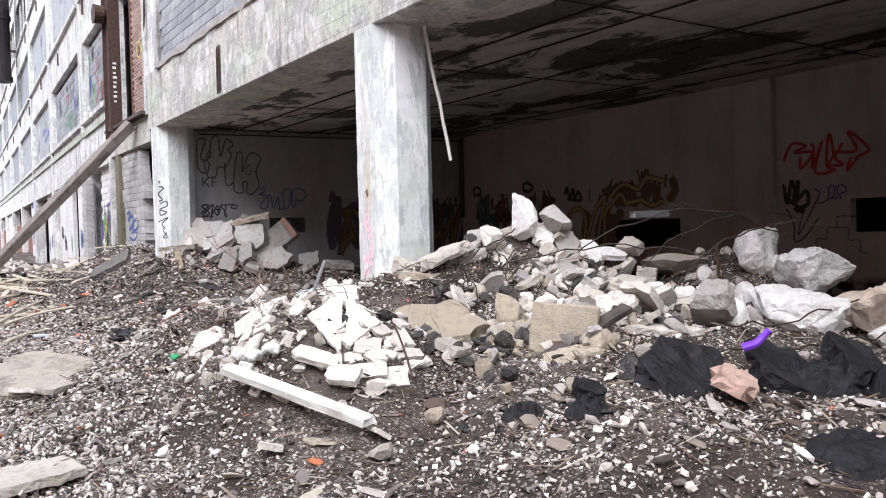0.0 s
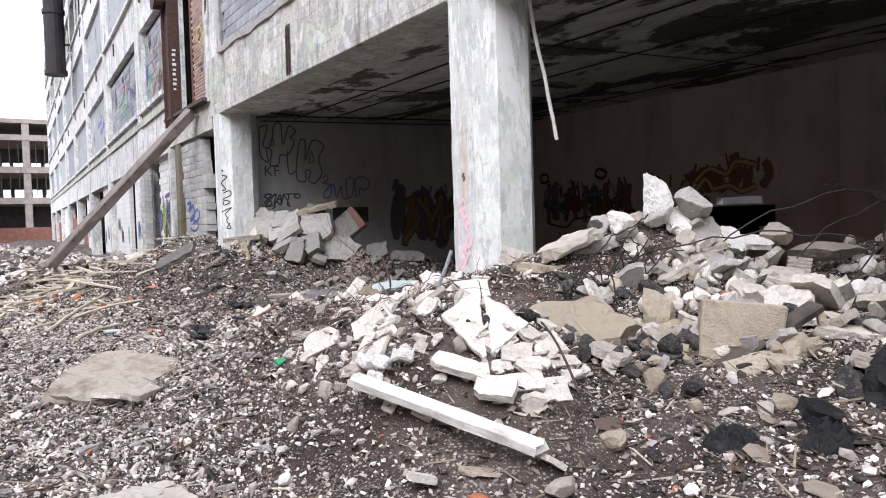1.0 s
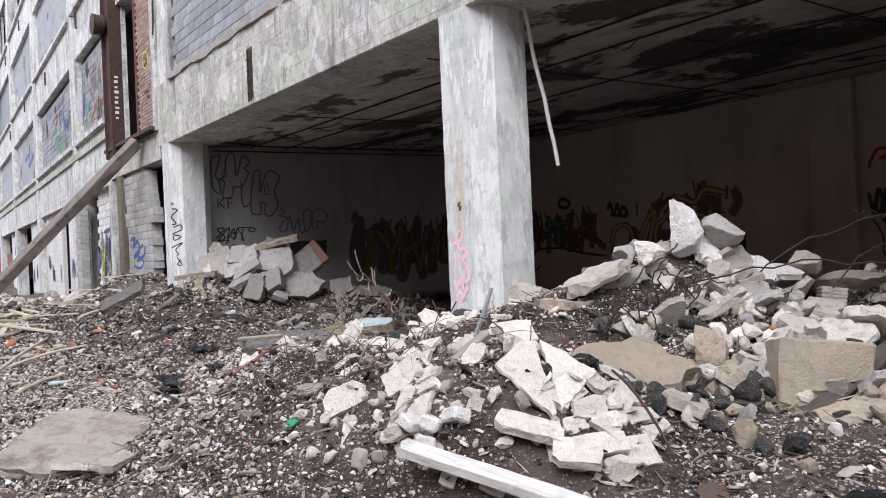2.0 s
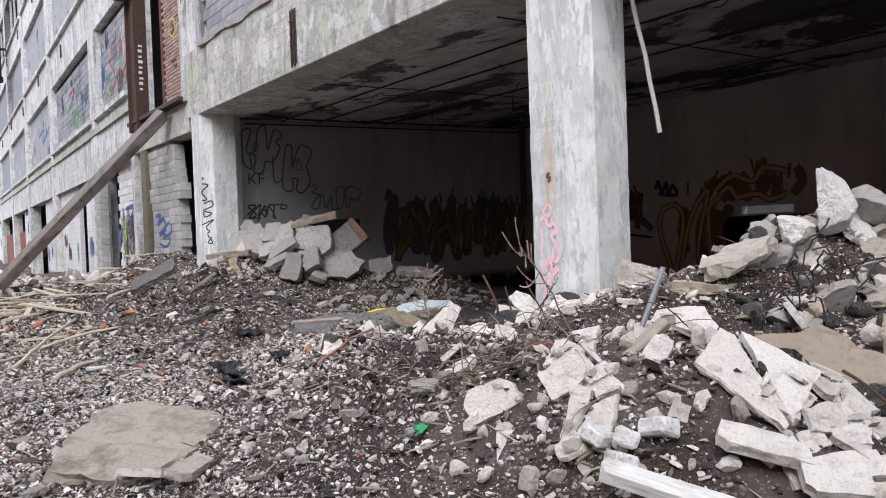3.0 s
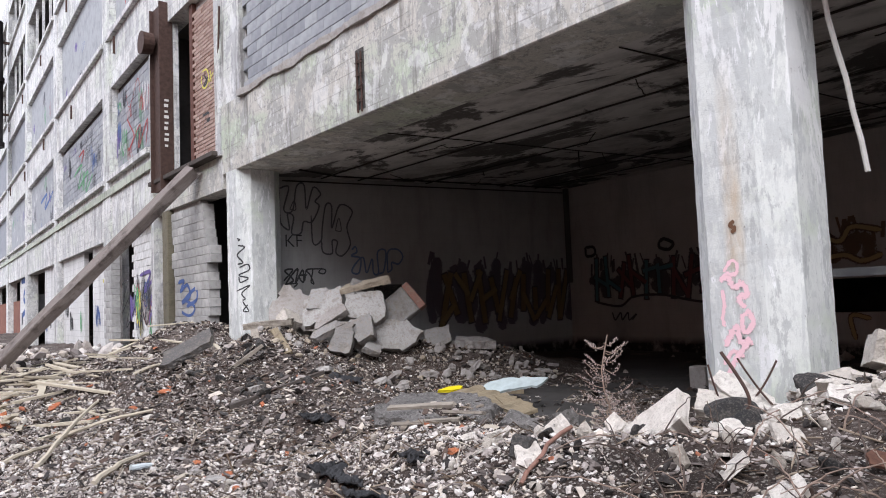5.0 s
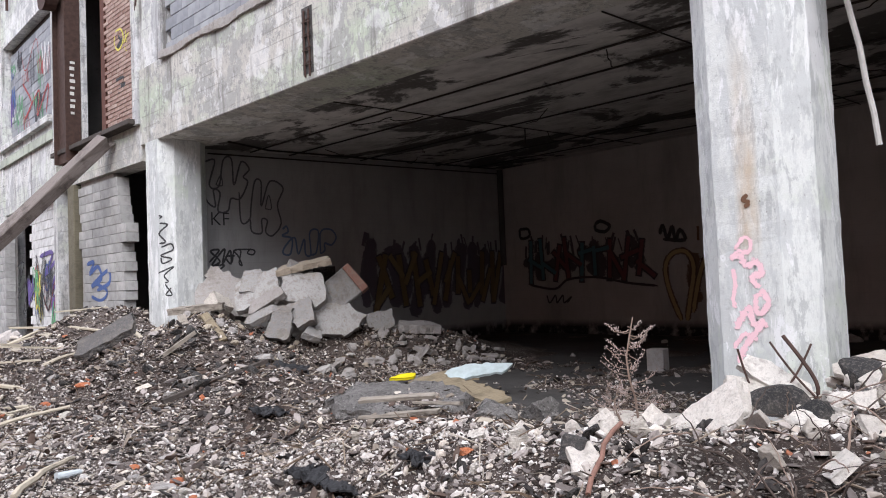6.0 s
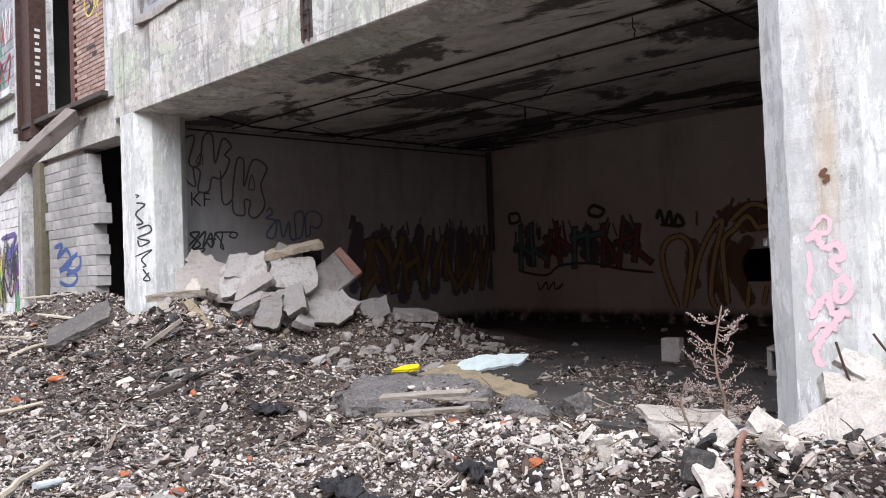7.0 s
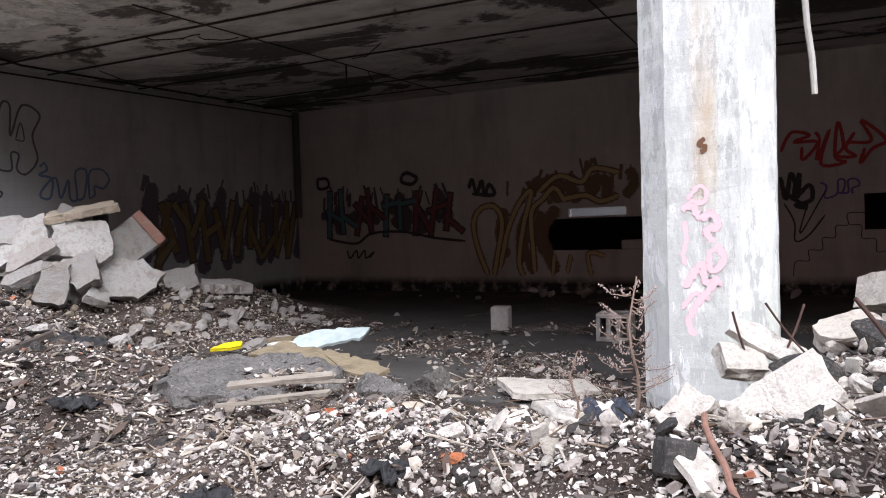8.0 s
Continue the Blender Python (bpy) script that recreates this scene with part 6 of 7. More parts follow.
win = structure(part("window_1", boxes((FX + 0.05, FX + 0.1, 9.0, 18.05, 5.441, 5.47)), M_LDARK), "former window filled with grey concrete blocks", "window")
gblk, ghalf = piece_mesh("block", 0.12, 0.40, 0.195, 0.004, M_INFILL), piece_mesh("block", 0.12, 0.2, 0.195, 0.004, M_INFILL)
courses(win, "block", gblk, ghalf, FX + 0.16, 12.2, 18.05, 5.5, 7.4, 0.407, 0.203)
structure(part("sill_ledge", ragged_ledge(), M_LGREY), "broken concrete ledge under the filled window", "sill")
bars = tagged(new("rusty_bars"), "exposed rusty reinforcing bars over a near-black patch drawn as a slot of the beam", "rebar")
# no recess is cut; a near-black box on the face imitates its shade
part("slot", boxes((FX - 0.006, FX + 0.1, 13.78, 14.0, 4.2, 5.05)), M_LDARK, bars)
for k in range(2):
    part("bar", tube(bend((FX - 0.02, 13.84 + k * 0.1, 4.16), (FX - 0.02, 13.84 + k * 0.1, 5.0), 0, 8, 0.006), 0.014, 6), M_RUST, bars)
    for j in range(4):
        part("tie", tube([(FX - 0.025, 13.8, 4.3 + j * 0.18 + k * 0.05), (FX - 0.025, 13.98, 4.32 + j * 0.18)], 0.008, 5), M_RUST, bars)

# ---- the long front beyond: filled openings, ledges, brackets, the duct ----


def turned(ob):
    ob.matrix_world = TURNED @ ob.matrix_world
    return ob


M_WASH = block_wall_material("whitewashed_front", (0.72, 0.715, 0.70), True, 0.5, 0.5)
low_rows = [(3.1, 4.7, 0.35, "d"), (5.9, 8.6, 0.2, "w"), (8.6, 10.2, 0.4, "d"), (10.2, 14.7, 0.2, "w"), (15.9, 20, 0.2, "w"), (20, 24.7, 0.3, "d"), (25.9, 30, 0.2, "w"), (30, 34.7, 0.3, "g"), (35.9, 44.7, 0.25, "g"), (45.9, 54.7, 0.25, "w"), (55.9, 74, 0.25, "g")]
for y0, y1, d, kind in low_rows:
    if kind == "d":
        continue
    turned(structure(part("wall_infill", boxes((d, d + 0.15, y0, y1, -0.3, 3.74 if kind == "w" else 2.6)), M_WASH if kind == "w" else M_REDBRICK), "whitewashed block infill of a ground-floor opening" if kind == "w" else "brick infill of a ground-floor opening", "wall"))
front_wall = turned(structure(part("wall_washed", boxes((0.262, 0.3, 0.3, 3.1, -0.3, 3.74)), M_WASH), "whitewashed block wall thick with spray paint", "wall"))
M_WASHB = block_material("whitewashed_front_block", (0.62, 0.615, 0.60), (0.76, 0.755, 0.74), (0.36, 0.34, 0.32))
courses(front_wall, "block", piece_mesh("block", 0.06, 0.40, 0.196, 0.006, M_WASHB), piece_mesh("block", 0.06, 0.195, 0.196, 0.006, M_WASHB), 0.237, 0.3, 3.2, -0.1, 3.74, 0.407, 0.203)
for y0, y1 in ((0.25, 4.8), (5.8, 14.8)):
    filled = turned(structure(part("window_blocks", boxes((0.262, 0.31, y0, y1, 5.56, 8.19)), M_LDARK), "window opening filled with grey concrete blocks", "window"))
    courses(filled, "block", piece_mesh("block", 0.06, 0.40, 0.196, 0.005, M_INFILL), piece_mesh("block", 0.06, 0.195, 0.196, 0.005, M_INFILL), 0.238, y0, y1 + 0.1, 5.57, 8.1, 0.407, 0.203)
stub = structure(part("wall_stub", boxes((0.05, 0.2, 4.3, 5.25, 0.3, 3.3)), M_LGREY), "broken stub of block wall", "wall")
turned(stub)
courses(stub, "block", blk_me, blk_half, 0.02, 4.25, 5.3, 0.5, 3.5, 0.407, 0.178)
for a, b in zip(piers, piers[1:]):
    for s in FSILL:
        turned(structure(part("sill_ledge", boxes((-0.08, 0.04, a + 0.3, b - 0.3, s - 0.14, s)), M_FACADE), "projecting concrete window sill", "sill"))
turned(structure(part("band", boxes((-0.03, 0.03, 0.2, 75, 5.0, 5.2)), concrete("green_stained_band", (0.50, 0.53, 0.45), (0.16, 0.16, 0.13), 0.9, True, 0.6)), "green-stained band along the spandrel", "trim"))
bracket_me = piece_mesh("bracket", 0.06, 0.05, 0.5, 0, M_RUST)
for i in range(1, 24, 3):
    ob = tagged(new("wall_bracket", bracket_me), "short rusty iron bracket on the spandrel", "bracket", "brackets on the front")
    ob.matrix_world = TURNED @ pose(-0.05, 1.5 + i * 2.4, 8.95 + 0.25 * (i % 2), 0, 0, 0)
    ob = tagged(new("wall_bracket", bracket_me), "short rusty iron bracket on the spandrel", "bracket", "brackets on the front")
    ob.matrix_world = TURNED @ pose(-0.05, 2.5 + i * 2.4, 13.3, 0, 0, 0)
for a, b in zip(piers[1:], piers[2:]):
    for k in (2, 3):
        for j in range(1, 4):
            y = a + 0.5 + (b - a - 1) * j / 4
            turned(structure(part("mullion", boxes((0.15, 0.25, y - 0.08, y + 0.08, FSILL[k], FHEAD[k])), M_FACADE), "bare window mullion", "mullion"))
duct = tagged(new("duct"), "black rusty sheet-metal duct hanging on the factory front", "duct")
M_DUCT = plain("black_duct", (0.035, 0.03, 0.032), 0.6, 0.3, 0.5, 2)
part("pipe", tube([(-1.0, 33.5, z) for z in (12.1, 12.5, 16.1)], 0.62, 16), M_DUCT, duct)
part("pipe", tube([(-1.0, 33.5, z) for z in (16.2, 18, 19.8)], 0.62, 16), M_DUCT, duct)
part("collar", tube([(-1.0, 33.5, z) for z in (16.0, 16.3)], 0.7, 16), M_DUCT, duct)
part("collar", tube([(-1.0, 33.5, z) for z in (12.0, 12.3)], 0.7, 16), M_DUCT, duct)
for z in (14.0, 18.5):
    part("strap", boxes((-1.0, 0.1, 33.4, 33.6, z, z + 0.12)), M_RUST, duct)
turned(duct)

# ---- under the ceiling ----


def soffit(x):
    return 4.13 + (x - FX - 0.86) * 0.0324


for x, y0, y1 in ((6.6, -4, 18.7), (7.5, -6, 18.75), (9.3, -6, 18.75), (11.6, -6, 18.75), (12.8, -6, 18.75)):
    tagged(part("ceiling_rail", boxes((x - 0.011, x + 0.011, y0, y1, soffit(x) - 0.034, soffit(x) - 0.012)), M_WIRE), "thin dark steel rail fixed under the ceiling", "rail", "ceiling rails")
for y in (3.1, 6.4, 10.2, 14.6):
    bm = slab(bmesh.new(), FX + 0.9, BACK - 0.1, y - 0.006, y + 0.006, soffit(FX + 0.9) - 0.022, soffit(BACK - 0.1) - 0.022, 0.014)
    tagged(part("ceiling_rail", bm, M_WIRE), "thin dark steel rail fixed under the ceiling", "rail", "ceiling rails")
for i in range(16):
    x, y = prnd.uniform(5.6, 11), prnd.uniform(4, 18)
    a = Vector((x, y, soffit(x) - 0.01))
    b = a + Vector((prnd.uniform(-0.6, 0.6), prnd.uniform(-0.8, 0.8), prnd.uniform(-0.25, -0.03)))
    b.z = min(b.z, soffit(b.x) - 0.05)
    thing("wire", tube(bend(a, b, 0.05, 8, 0.015), 0.008, 5), M_WIRE, "loose wire hanging from the ceiling", "wire", "ceiling wires")
thing("conduit", tube([(5.75, 18.74, 4.05), (9.0, 18.74, 4.14), (13.8, 18.74, 4.28)], 0.015, 8), M_WIRE, "dark conduit along the top of the side wall", "conduit")
thing("conduit", tube([(5.7, 17.9, 4.12), (6.8, 18.4, 4.155), (13.6, 18.6, 4.376)], 0.018, 6), M_WIRE, "dark conduit along the top of the side wall", "conduit")
thing("corner_pipe", tube([(13.9, 18.72, 4.38), (13.9, 18.72, 1.9)], 0.08, 10), M_DARKROOM, "dark vertical pipe in the corner", "pipe")
thing("hanging_rod", tube(bend((5.2, 8.02, 4.11), (5.45, 7.85, 2.40), 0.0, 8, 0.008), 0.022, 8), M_PIPE, "thin white pipe hanging loose from the ceiling", "pipe")
thing("hanging_hook", tube([(9.8, 14.6, 4.24), (9.8, 14.6, 3.95)], 0.015, 6), M_WIRE, "short hook hanging from the ceiling", "hook")
# the wall isn't cut; a thin near-black panel gives the dark of an opening
structure(part("window_recess", boxes((7.55, 8.55, 18.77, 18.795, 1.55, 1.95)), M_LDARK), "flat near-black panel standing in for a hole in the side wall", "hole")

# ---- spray paint ----
WALLS = {
    "side": ((0, 18.8, 0), (1, 0, 0)),
    "back": ((13.98, 0, 0), (0, 1, 0)),
    "front": ((4.61, 0, 0), (0, 1, 0)),
    "cham": ((4.61, 18.3, 0), (0.7071, -0.7071, 0)),
    "far": ((4.804, 23.292, 0), (0.0419, 0.9991, 0)),
    "blocks": ((4.69, 0, 0), (0, 1, 0)),
    "brick": ((4.71, 0, 0), (0, 1, 0)),
    "farwin": ((4.81, 23.292, 0), (0.0419, 0.9991, 0)),
}


def soft_edges(k, lost):
    """Sprayed paint thins out towards the sides of its stroke and is worn off in flakes."""
    uv = k.n.new("ShaderNodeSeparateXYZ")
    k.l.new(k.n.new("ShaderNodeTexCoord").outputs["UV"], uv.inputs[0])
    side = k.n.new("ShaderNodeMath")
    side.operation = "PINGPONG"
    side.inputs[1].default_value = 0.5
    k.l.new(uv.outputs[1], side.inputs[0])
    worn = k.step(k.noise(32, 9, 0.8), 0.3, 0.7, 0.35 - lost, -0.35 - lost)
    both = k.n.new("ShaderNodeMath")
    both.operation = "ADD"
    k.l.new(k.step(side.outputs[0], 0, 0.5), both.inputs[0])
    k.l.new(worn, both.inputs[1])
    k.l.new(k.step(both.outputs[0], 0.14, 0.18), k.b.inputs["Alpha"])


def spray_material(name, c):
    k = Mat(name, 0.8)
    k.base(c)
    k.layer(k.step(k.noise(18, 6, 0.7), 0.5, 0.75, 0, 0.4), tuple(0.7 * v + 0.12 for v in c))
    soft_edges(k, 0.02)
    return k.done()


M_SPRAYK, M_SPRAYB, M_SPRAYR = spray_material("black_spray", (0.05, 0.05, 0.052)), spray_material("blue_spray", (0.07, 0.12, 0.30)), spray_material("red_spray", (0.38, 0.05, 0.05))
M_SPRAYP, M_SPRAYY, M_SPRAYG = spray_material("purple_spray", (0.14, 0.10, 0.28)), spray_material("yellow_spray", (0.62, 0.55, 0.12)), spray_material("green_spray", (0.12, 0.35, 0.16))


def faded_material(name, c, lost):
    """Thin paint, much of it worn away in flakes."""
    k = Mat(name, 0.85)
    k.base(c)
    soft_edges(k, lost)
    return k.done()


M_SPRAYPK = faded_material("pink_spray", (0.85, 0.57, 0.61), 0.43)


M_FADEK, M_FADEW = faded_material("faded_black", (0.06, 0.06, 0.07), 0.25), faded_material("faded_white", (0.6, 0.6, 0.6), 0.25)
M_FADER, M_FADEG, M_FADEB = faded_material("faded_red", (0.36, 0.08, 0.08), 0.4), faded_material("faded_green", (0.14, 0.34, 0.18), 0.4), faded_material("faded_blue", (0.10, 0.16, 0.34), 0.4)


def smooth(pts, n=6):
    """Points of a soft curve through the given ones."""
    p = [Vector(q) for q in pts]
    p = [p[0] * 2 - p[1]] + p + [p[-1] * 2 - p[-2]]
    got = []
    for a, b, c, d in zip(p, p[1:], p[2:], p[3:]):
        for i in range(n):
            t = i / n
            got.append(0.5 * (2 * b + (c - a) * t + (2 * a - 5 * b + 4 * c - d) * t * t + (3 * b - a - 3 * c + d) * t * t * t))
    return got + [p[-2]]


def spray(wall, pts, width, material, label, lift=0.003, straight=False):
    """A painted stroke: a flat ribbon lying just off the wall, rounded and tapered at its ends."""
    o, u = Vector(WALLS[wall][0]), Vector(WALLS[wall][1])
    out = u.cross(Vector((0, 0, 1)))
    out = out if out.x - 2 * out.y < 0 and wall != "side" else -out
    out = Vector((0, -1, 0)) if wall == "side" else (-abs(out.x), out.y * (1 if out.x < 0 else -1), 0)
    out = Vector(out)
    line = [Vector(pts[0]).lerp(Vector(pts[1]), i / 4) for i in range(5)] if straight else smooth(pts)
    bm = bmesh.new()
    lay = bm.loops.layers.uv.new("stroke")
    prev = None
    for i, q in enumerate(line):
        d = (line[min(i + 1, len(line) - 1)] - line[max(i - 1, 0)]).normalized()
        w = width * 0.5 * (0.55 if i in (0, len(line) - 1) and not straight else 1.0)
        s = Vector((-d.y, d.x)) * w
        pair = [bm.verts.new(o + u * (q.x + k * s.x) + Vector((0, 0, q.y + k * s.y)) + out * (lift + i * 0.00002)) for k in (-1, 1)]
        if prev:
            f = bm.faces.new((prev[0], pair[0], pair[1], prev[1]))
            for lp, v in zip(f.loops, (0, 0, 1, 1)):
                lp[lay].uv = (i / len(line), v)
        prev = pair
    return tagged(part("graffiti", bm, material), label, "graffiti", "spray paint")


M_SOFTK, M_SOFTB = faded_material("soft_black", (0.10, 0.10, 0.105), 0.08), faded_material("soft_blue", (0.13, 0.18, 0.27), 0.10)
spray("side", [(5.7, 3.9), (5.91, 3.94), (5.79, 3.48), (5.98, 3.47), (6.08, 3.96), (6.25, 4.0), (6.29, 3.51), (6.45, 3.96), (6.62, 3.84), (6.49, 3.68), (6.58, 3.58), (6.41, 3.26), (6.22, 3.25), (6.15, 3.02), (5.95, 3.01), (6.0, 3.34), (5.87, 3.39), (5.9, 3.09), (5.75, 3.16), (5.7, 3.33), (5.7, 3.9)], 0.045, M_SOFTK, "thin black outlined spray-paint letters on the white wall")
spray("side", [(6.39, 3.39), (6.42, 2.82), (6.6, 2.88), (6.64, 3.16), (6.73, 3.61), (6.87, 3.6), (6.86, 3.14), (7.06, 3.63), (7.36, 3.52), (7.22, 3.18), (7.29, 2.81), (7.09, 2.57), (6.94, 2.64), (6.98, 2.86), (6.86, 2.88), (6.85, 2.62), (6.64, 2.64), (6.61, 2.88)], 0.045, M_SOFTK, "thin black outlined spray-paint letters on the white wall")
spray("side", [(5.92, 3.49), (6.02, 3.67), (6.05, 3.49), (5.92, 3.49)], 0.03, M_SOFTK, "thin black outlined spray-paint letters on the white wall")
spray("side", [(6.94, 3.09), (7.03, 3.36), (7.08, 3.1), (6.94, 3.09)], 0.03, M_SOFTK, "thin black outlined spray-paint letters on the white wall")
spray("side", [(5.75, 2.06), (5.95, 2.28), (5.78, 2.26), (5.96, 2.08), (5.8, 2.01), (6.06, 2.31), (6.01, 2.03), (6.17, 2.28), (6.18, 2.03), (6.08, 2.16), (6.27, 2.18)], 0.045, M_SPRAYK, "small black spray-paint tag on the white wall")
spray("side", [(6.21, 2.05), (6.25, 2.26), (6.39, 2.28), (6.35, 2.05), (6.41, 2.0), (6.33, 2.18), (6.25, 2.28), (6.51, 2.3), (6.68, 2.28), (6.65, 2.2), (6.53, 2.23), (6.6, 2.32)], 0.038, M_SPRAYK, "small black spray-paint tag on the white wall")
spray("side", [(5.77, 1.99), (6.04, 2.01), (5.96, 1.93)], 0.038, M_SPRAYK, "small black spray-paint tag on the white wall")
spray("side", [(7.32, 2.7), (7.41, 2.76), (7.44, 2.65), (7.31, 2.57), (7.53, 2.51), (7.48, 2.21), (7.32, 2.22), (7.36, 2.35), (7.59, 2.54), (7.67, 2.21), (7.82, 2.51), (7.84, 2.21), (7.97, 2.21), (7.96, 2.65), (8.17, 2.68), (8.11, 2.26), (7.97, 2.18)], 0.053, M_SOFTB, "blue outlined bubble letters in spray paint")
spray("side", [(8.21, 2.21), (8.23, 2.66), (8.48, 2.72), (8.62, 2.57), (8.5, 2.4), (8.32, 2.43), (8.32, 2.29), (8.21, 2.21)], 0.053, M_SOFTB, "blue outlined bubble letters in spray paint")
spray("back", [(8.25, 2.71), (8.16, 2.93), (8.04, 3.05), (7.79, 2.97), (8.04, 2.87), (7.67, 2.84), (7.9, 2.55), (7.91, 2.78)], 0.07, M_SPRAYR, "large red spray-paint tag on the back wall")
spray("back", [(7.7, 3.02), (7.64, 2.89), (7.68, 2.53), (7.48, 3.04), (7.62, 2.46), (7.24, 2.47), (7.4, 2.58), (7.35, 3.16), (7.27, 2.76), (7.37, 2.58), (7.09, 2.56), (7.24, 2.7), (7.1, 2.97)], 0.07, M_SPRAYR, "large red spray-paint tag on the back wall")
spray("back", [(7.24, 2.81), (6.86, 2.8), (7.0, 3.16), (6.64, 2.81), (6.84, 2.67), (7.02, 2.44), (6.95, 2.69)], 0.07, M_SPRAYR, "large red spray-paint tag on the back wall")
spray("back", [(8.26, 2.27), (8.18, 1.87), (8.09, 2.33), (7.99, 1.99), (7.96, 2.32), (8.06, 1.86), (7.81, 2.11), (7.77, 1.85), (8.03, 1.76), (7.85, 1.72), (8.24, 2.0)], 0.09, M_SPRAYK, "black spray-paint scrawl on the back wall")
spray("back", [(8.21, 1.8), (8.05, 1.46), (8.04, 1.13), (7.83, 1.22), (7.56, 1.58)], 0.035, M_SPRAYK, "black spray-paint scrawl on the back wall")
spray("back", [(7.82, 1.85), (7.96, 1.26), (7.55, 2.0)], 0.03, M_SPRAYK, "black spray-paint scrawl on the back wall")
spray("back", [(7.64, 2.14), (7.54, 2.07), (7.57, 1.87), (7.38, 1.93), (7.36, 2.16), (7.26, 2.15), (7.29, 1.96), (7.37, 1.95), (7.21, 1.95), (7.21, 2.15), (7.09, 2.17), (7.04, 2.07), (7.15, 2.01), (7.14, 1.92)], 0.04, M_SPRAYP, "small purple spray-paint letters on the back wall")
spray("back", [(8.08, 0.5), (8.04, 0.76), (7.83, 0.78), (7.83, 0.96), (7.62, 0.97), (7.61, 1.17), (7.42, 1.18), (7.4, 1.38), (7.22, 1.39), (7.21, 1.59), (6.81, 1.58)], 0.02, M_SPRAYK, "stepped black crack line along the block joints")
spray("back", [(7.21, 1.39), (7.02, 1.37), (7.01, 1.16), (6.81, 1.14), (6.8, 0.93), (6.66, 0.93)], 0.018, M_SPRAYK, "stepped black crack line along the block joints")
spray("back", [(14.31, 2.37), (14.23, 2.56), (14.13, 2.26), (14.01, 2.52), (13.95, 2.22), (13.84, 2.44), (13.74, 2.21), (14.24, 2.26)], 0.1, M_SPRAYK, "black scribbled tag on the back wall")
spray("back", [(17.44, 1.1), (17.36, 0.91), (17.18, 1.09), (17.14, 0.91), (16.96, 1.09), (16.93, 0.91), (16.71, 1.05), (16.84, 0.91)], 0.05, M_SPRAYK, "small black tag on the back wall")
spray("back", [(15.95, 2.73), (15.79, 2.79), (15.56, 2.67), (15.68, 2.54), (15.92, 2.59), (15.95, 2.73)], 0.1, M_SPRAYK, "black round scribble on the back wall")
spray("back", [(18.21, 2.79), (17.94, 2.77), (17.9, 2.59), (18.17, 2.56), (18.21, 2.79)], 0.09, M_SPRAYK, "black round scribble on the back wall")
spray("cham", [(-0.0, 2.83), (0.05, 2.81), (0.01, 2.78)], 0.03, M_SPRAYK, "black vertical spray-paint tag on the column")
spray("cham", [(0.01, 2.7), (0.14, 2.67), (0.0, 2.53), (0.1, 2.39), (-0.0, 2.36)], 0.035, M_SPRAYK, "black vertical spray-paint tag on the column")
spray("cham", [(0.03, 2.3), (0.19, 2.35), (0.22, 2.25), (0.02, 2.16), (0.2, 2.1), (0.05, 2.03), (0.02, 2.13)], 0.03, M_SPRAYK, "black vertical spray-paint tag on the column")
spray("cham", [(-0.03, 1.87), (0.23, 1.97), (0.07, 1.83), (0.13, 1.73), (0.08, 1.7)], 0.03, M_SPRAYK, "black vertical spray-paint tag on the column")
spray("cham", [(0.08, 1.68), (0.19, 1.51), (0.09, 1.51), (0.18, 1.62)], 0.03, M_SPRAYK, "black vertical spray-paint tag on the column")
spray("front", [(8.63, 1.67), (8.56, 1.75), (8.51, 1.72), (8.53, 1.65), (8.62, 1.66)], 0.075, M_SPRAYPK, "faded pink spray-paint letters running down the column")
spray("front", [(8.67, 1.61), (8.6, 1.63), (8.55, 1.55), (8.48, 1.57), (8.44, 1.49), (8.51, 1.46), (8.47, 1.38)], 0.115, M_SPRAYPK, "faded pink spray-paint letters running down the column")
spray("front", [(8.65, 1.53), (8.64, 1.42), (8.66, 1.31), (8.65, 1.24)], 0.075, M_SPRAYPK, "faded pink spray-paint letters running down the column")
spray("front", [(8.45, 1.38), (8.41, 1.27), (8.48, 1.2), (8.5, 1.31), (8.45, 1.35)], 0.10, M_SPRAYPK, "faded pink spray-paint letters running down the column")
spray("front", [(8.66, 1.09), (8.55, 1.24), (8.52, 1.12), (8.45, 1.14), (8.58, 0.98), (8.63, 0.86), (8.6, 0.77)], 0.115, M_SPRAYPK, "faded pink spray-paint letters running down the column")
spray("front", [(8.68, 0.95), (8.59, 1.05), (8.5, 1.01)], 0.085, M_SPRAYPK, "faded pink spray-paint letters running down the column")
spray("blocks", [(21.83, 2.18), (21.46, 2.2), (21.69, 1.98), (21.26, 2.11), (21.08, 1.87), (21.61, 1.73), (20.77, 2.01), (20.69, 1.78), (21.31, 1.65)], 0.1, M_SPRAYB, "blue spray-paint lettering on the broken block wall")
spray("blocks", [(21.84, 1.58), (21.13, 1.45), (20.81, 1.63), (21.5, 1.81)], 0.08, M_SPRAYB, "blue spray-paint lettering on the broken block wall")
spray("brick", [(20.2, 6.48), (19.94, 6.46), (19.84, 6.24), (20.06, 6.1), (20.26, 6.26), (20.2, 6.48)], 0.05, M_SPRAYY, "yellow spray-paint loop on the brick panel")
spray("brick", [(19.74, 6.39), (19.7, 6.0), (19.81, 6.17), (19.59, 6.31)], 0.04, M_SPRAYY, "yellow spray-paint strokes on the brick panel")
spray("brick", [(20.08, 6.38), (19.93, 6.2), (20.14, 6.16), (19.88, 6.29)], 0.06, M_SPRAYK, "black spray-paint scribble on the brick panel")
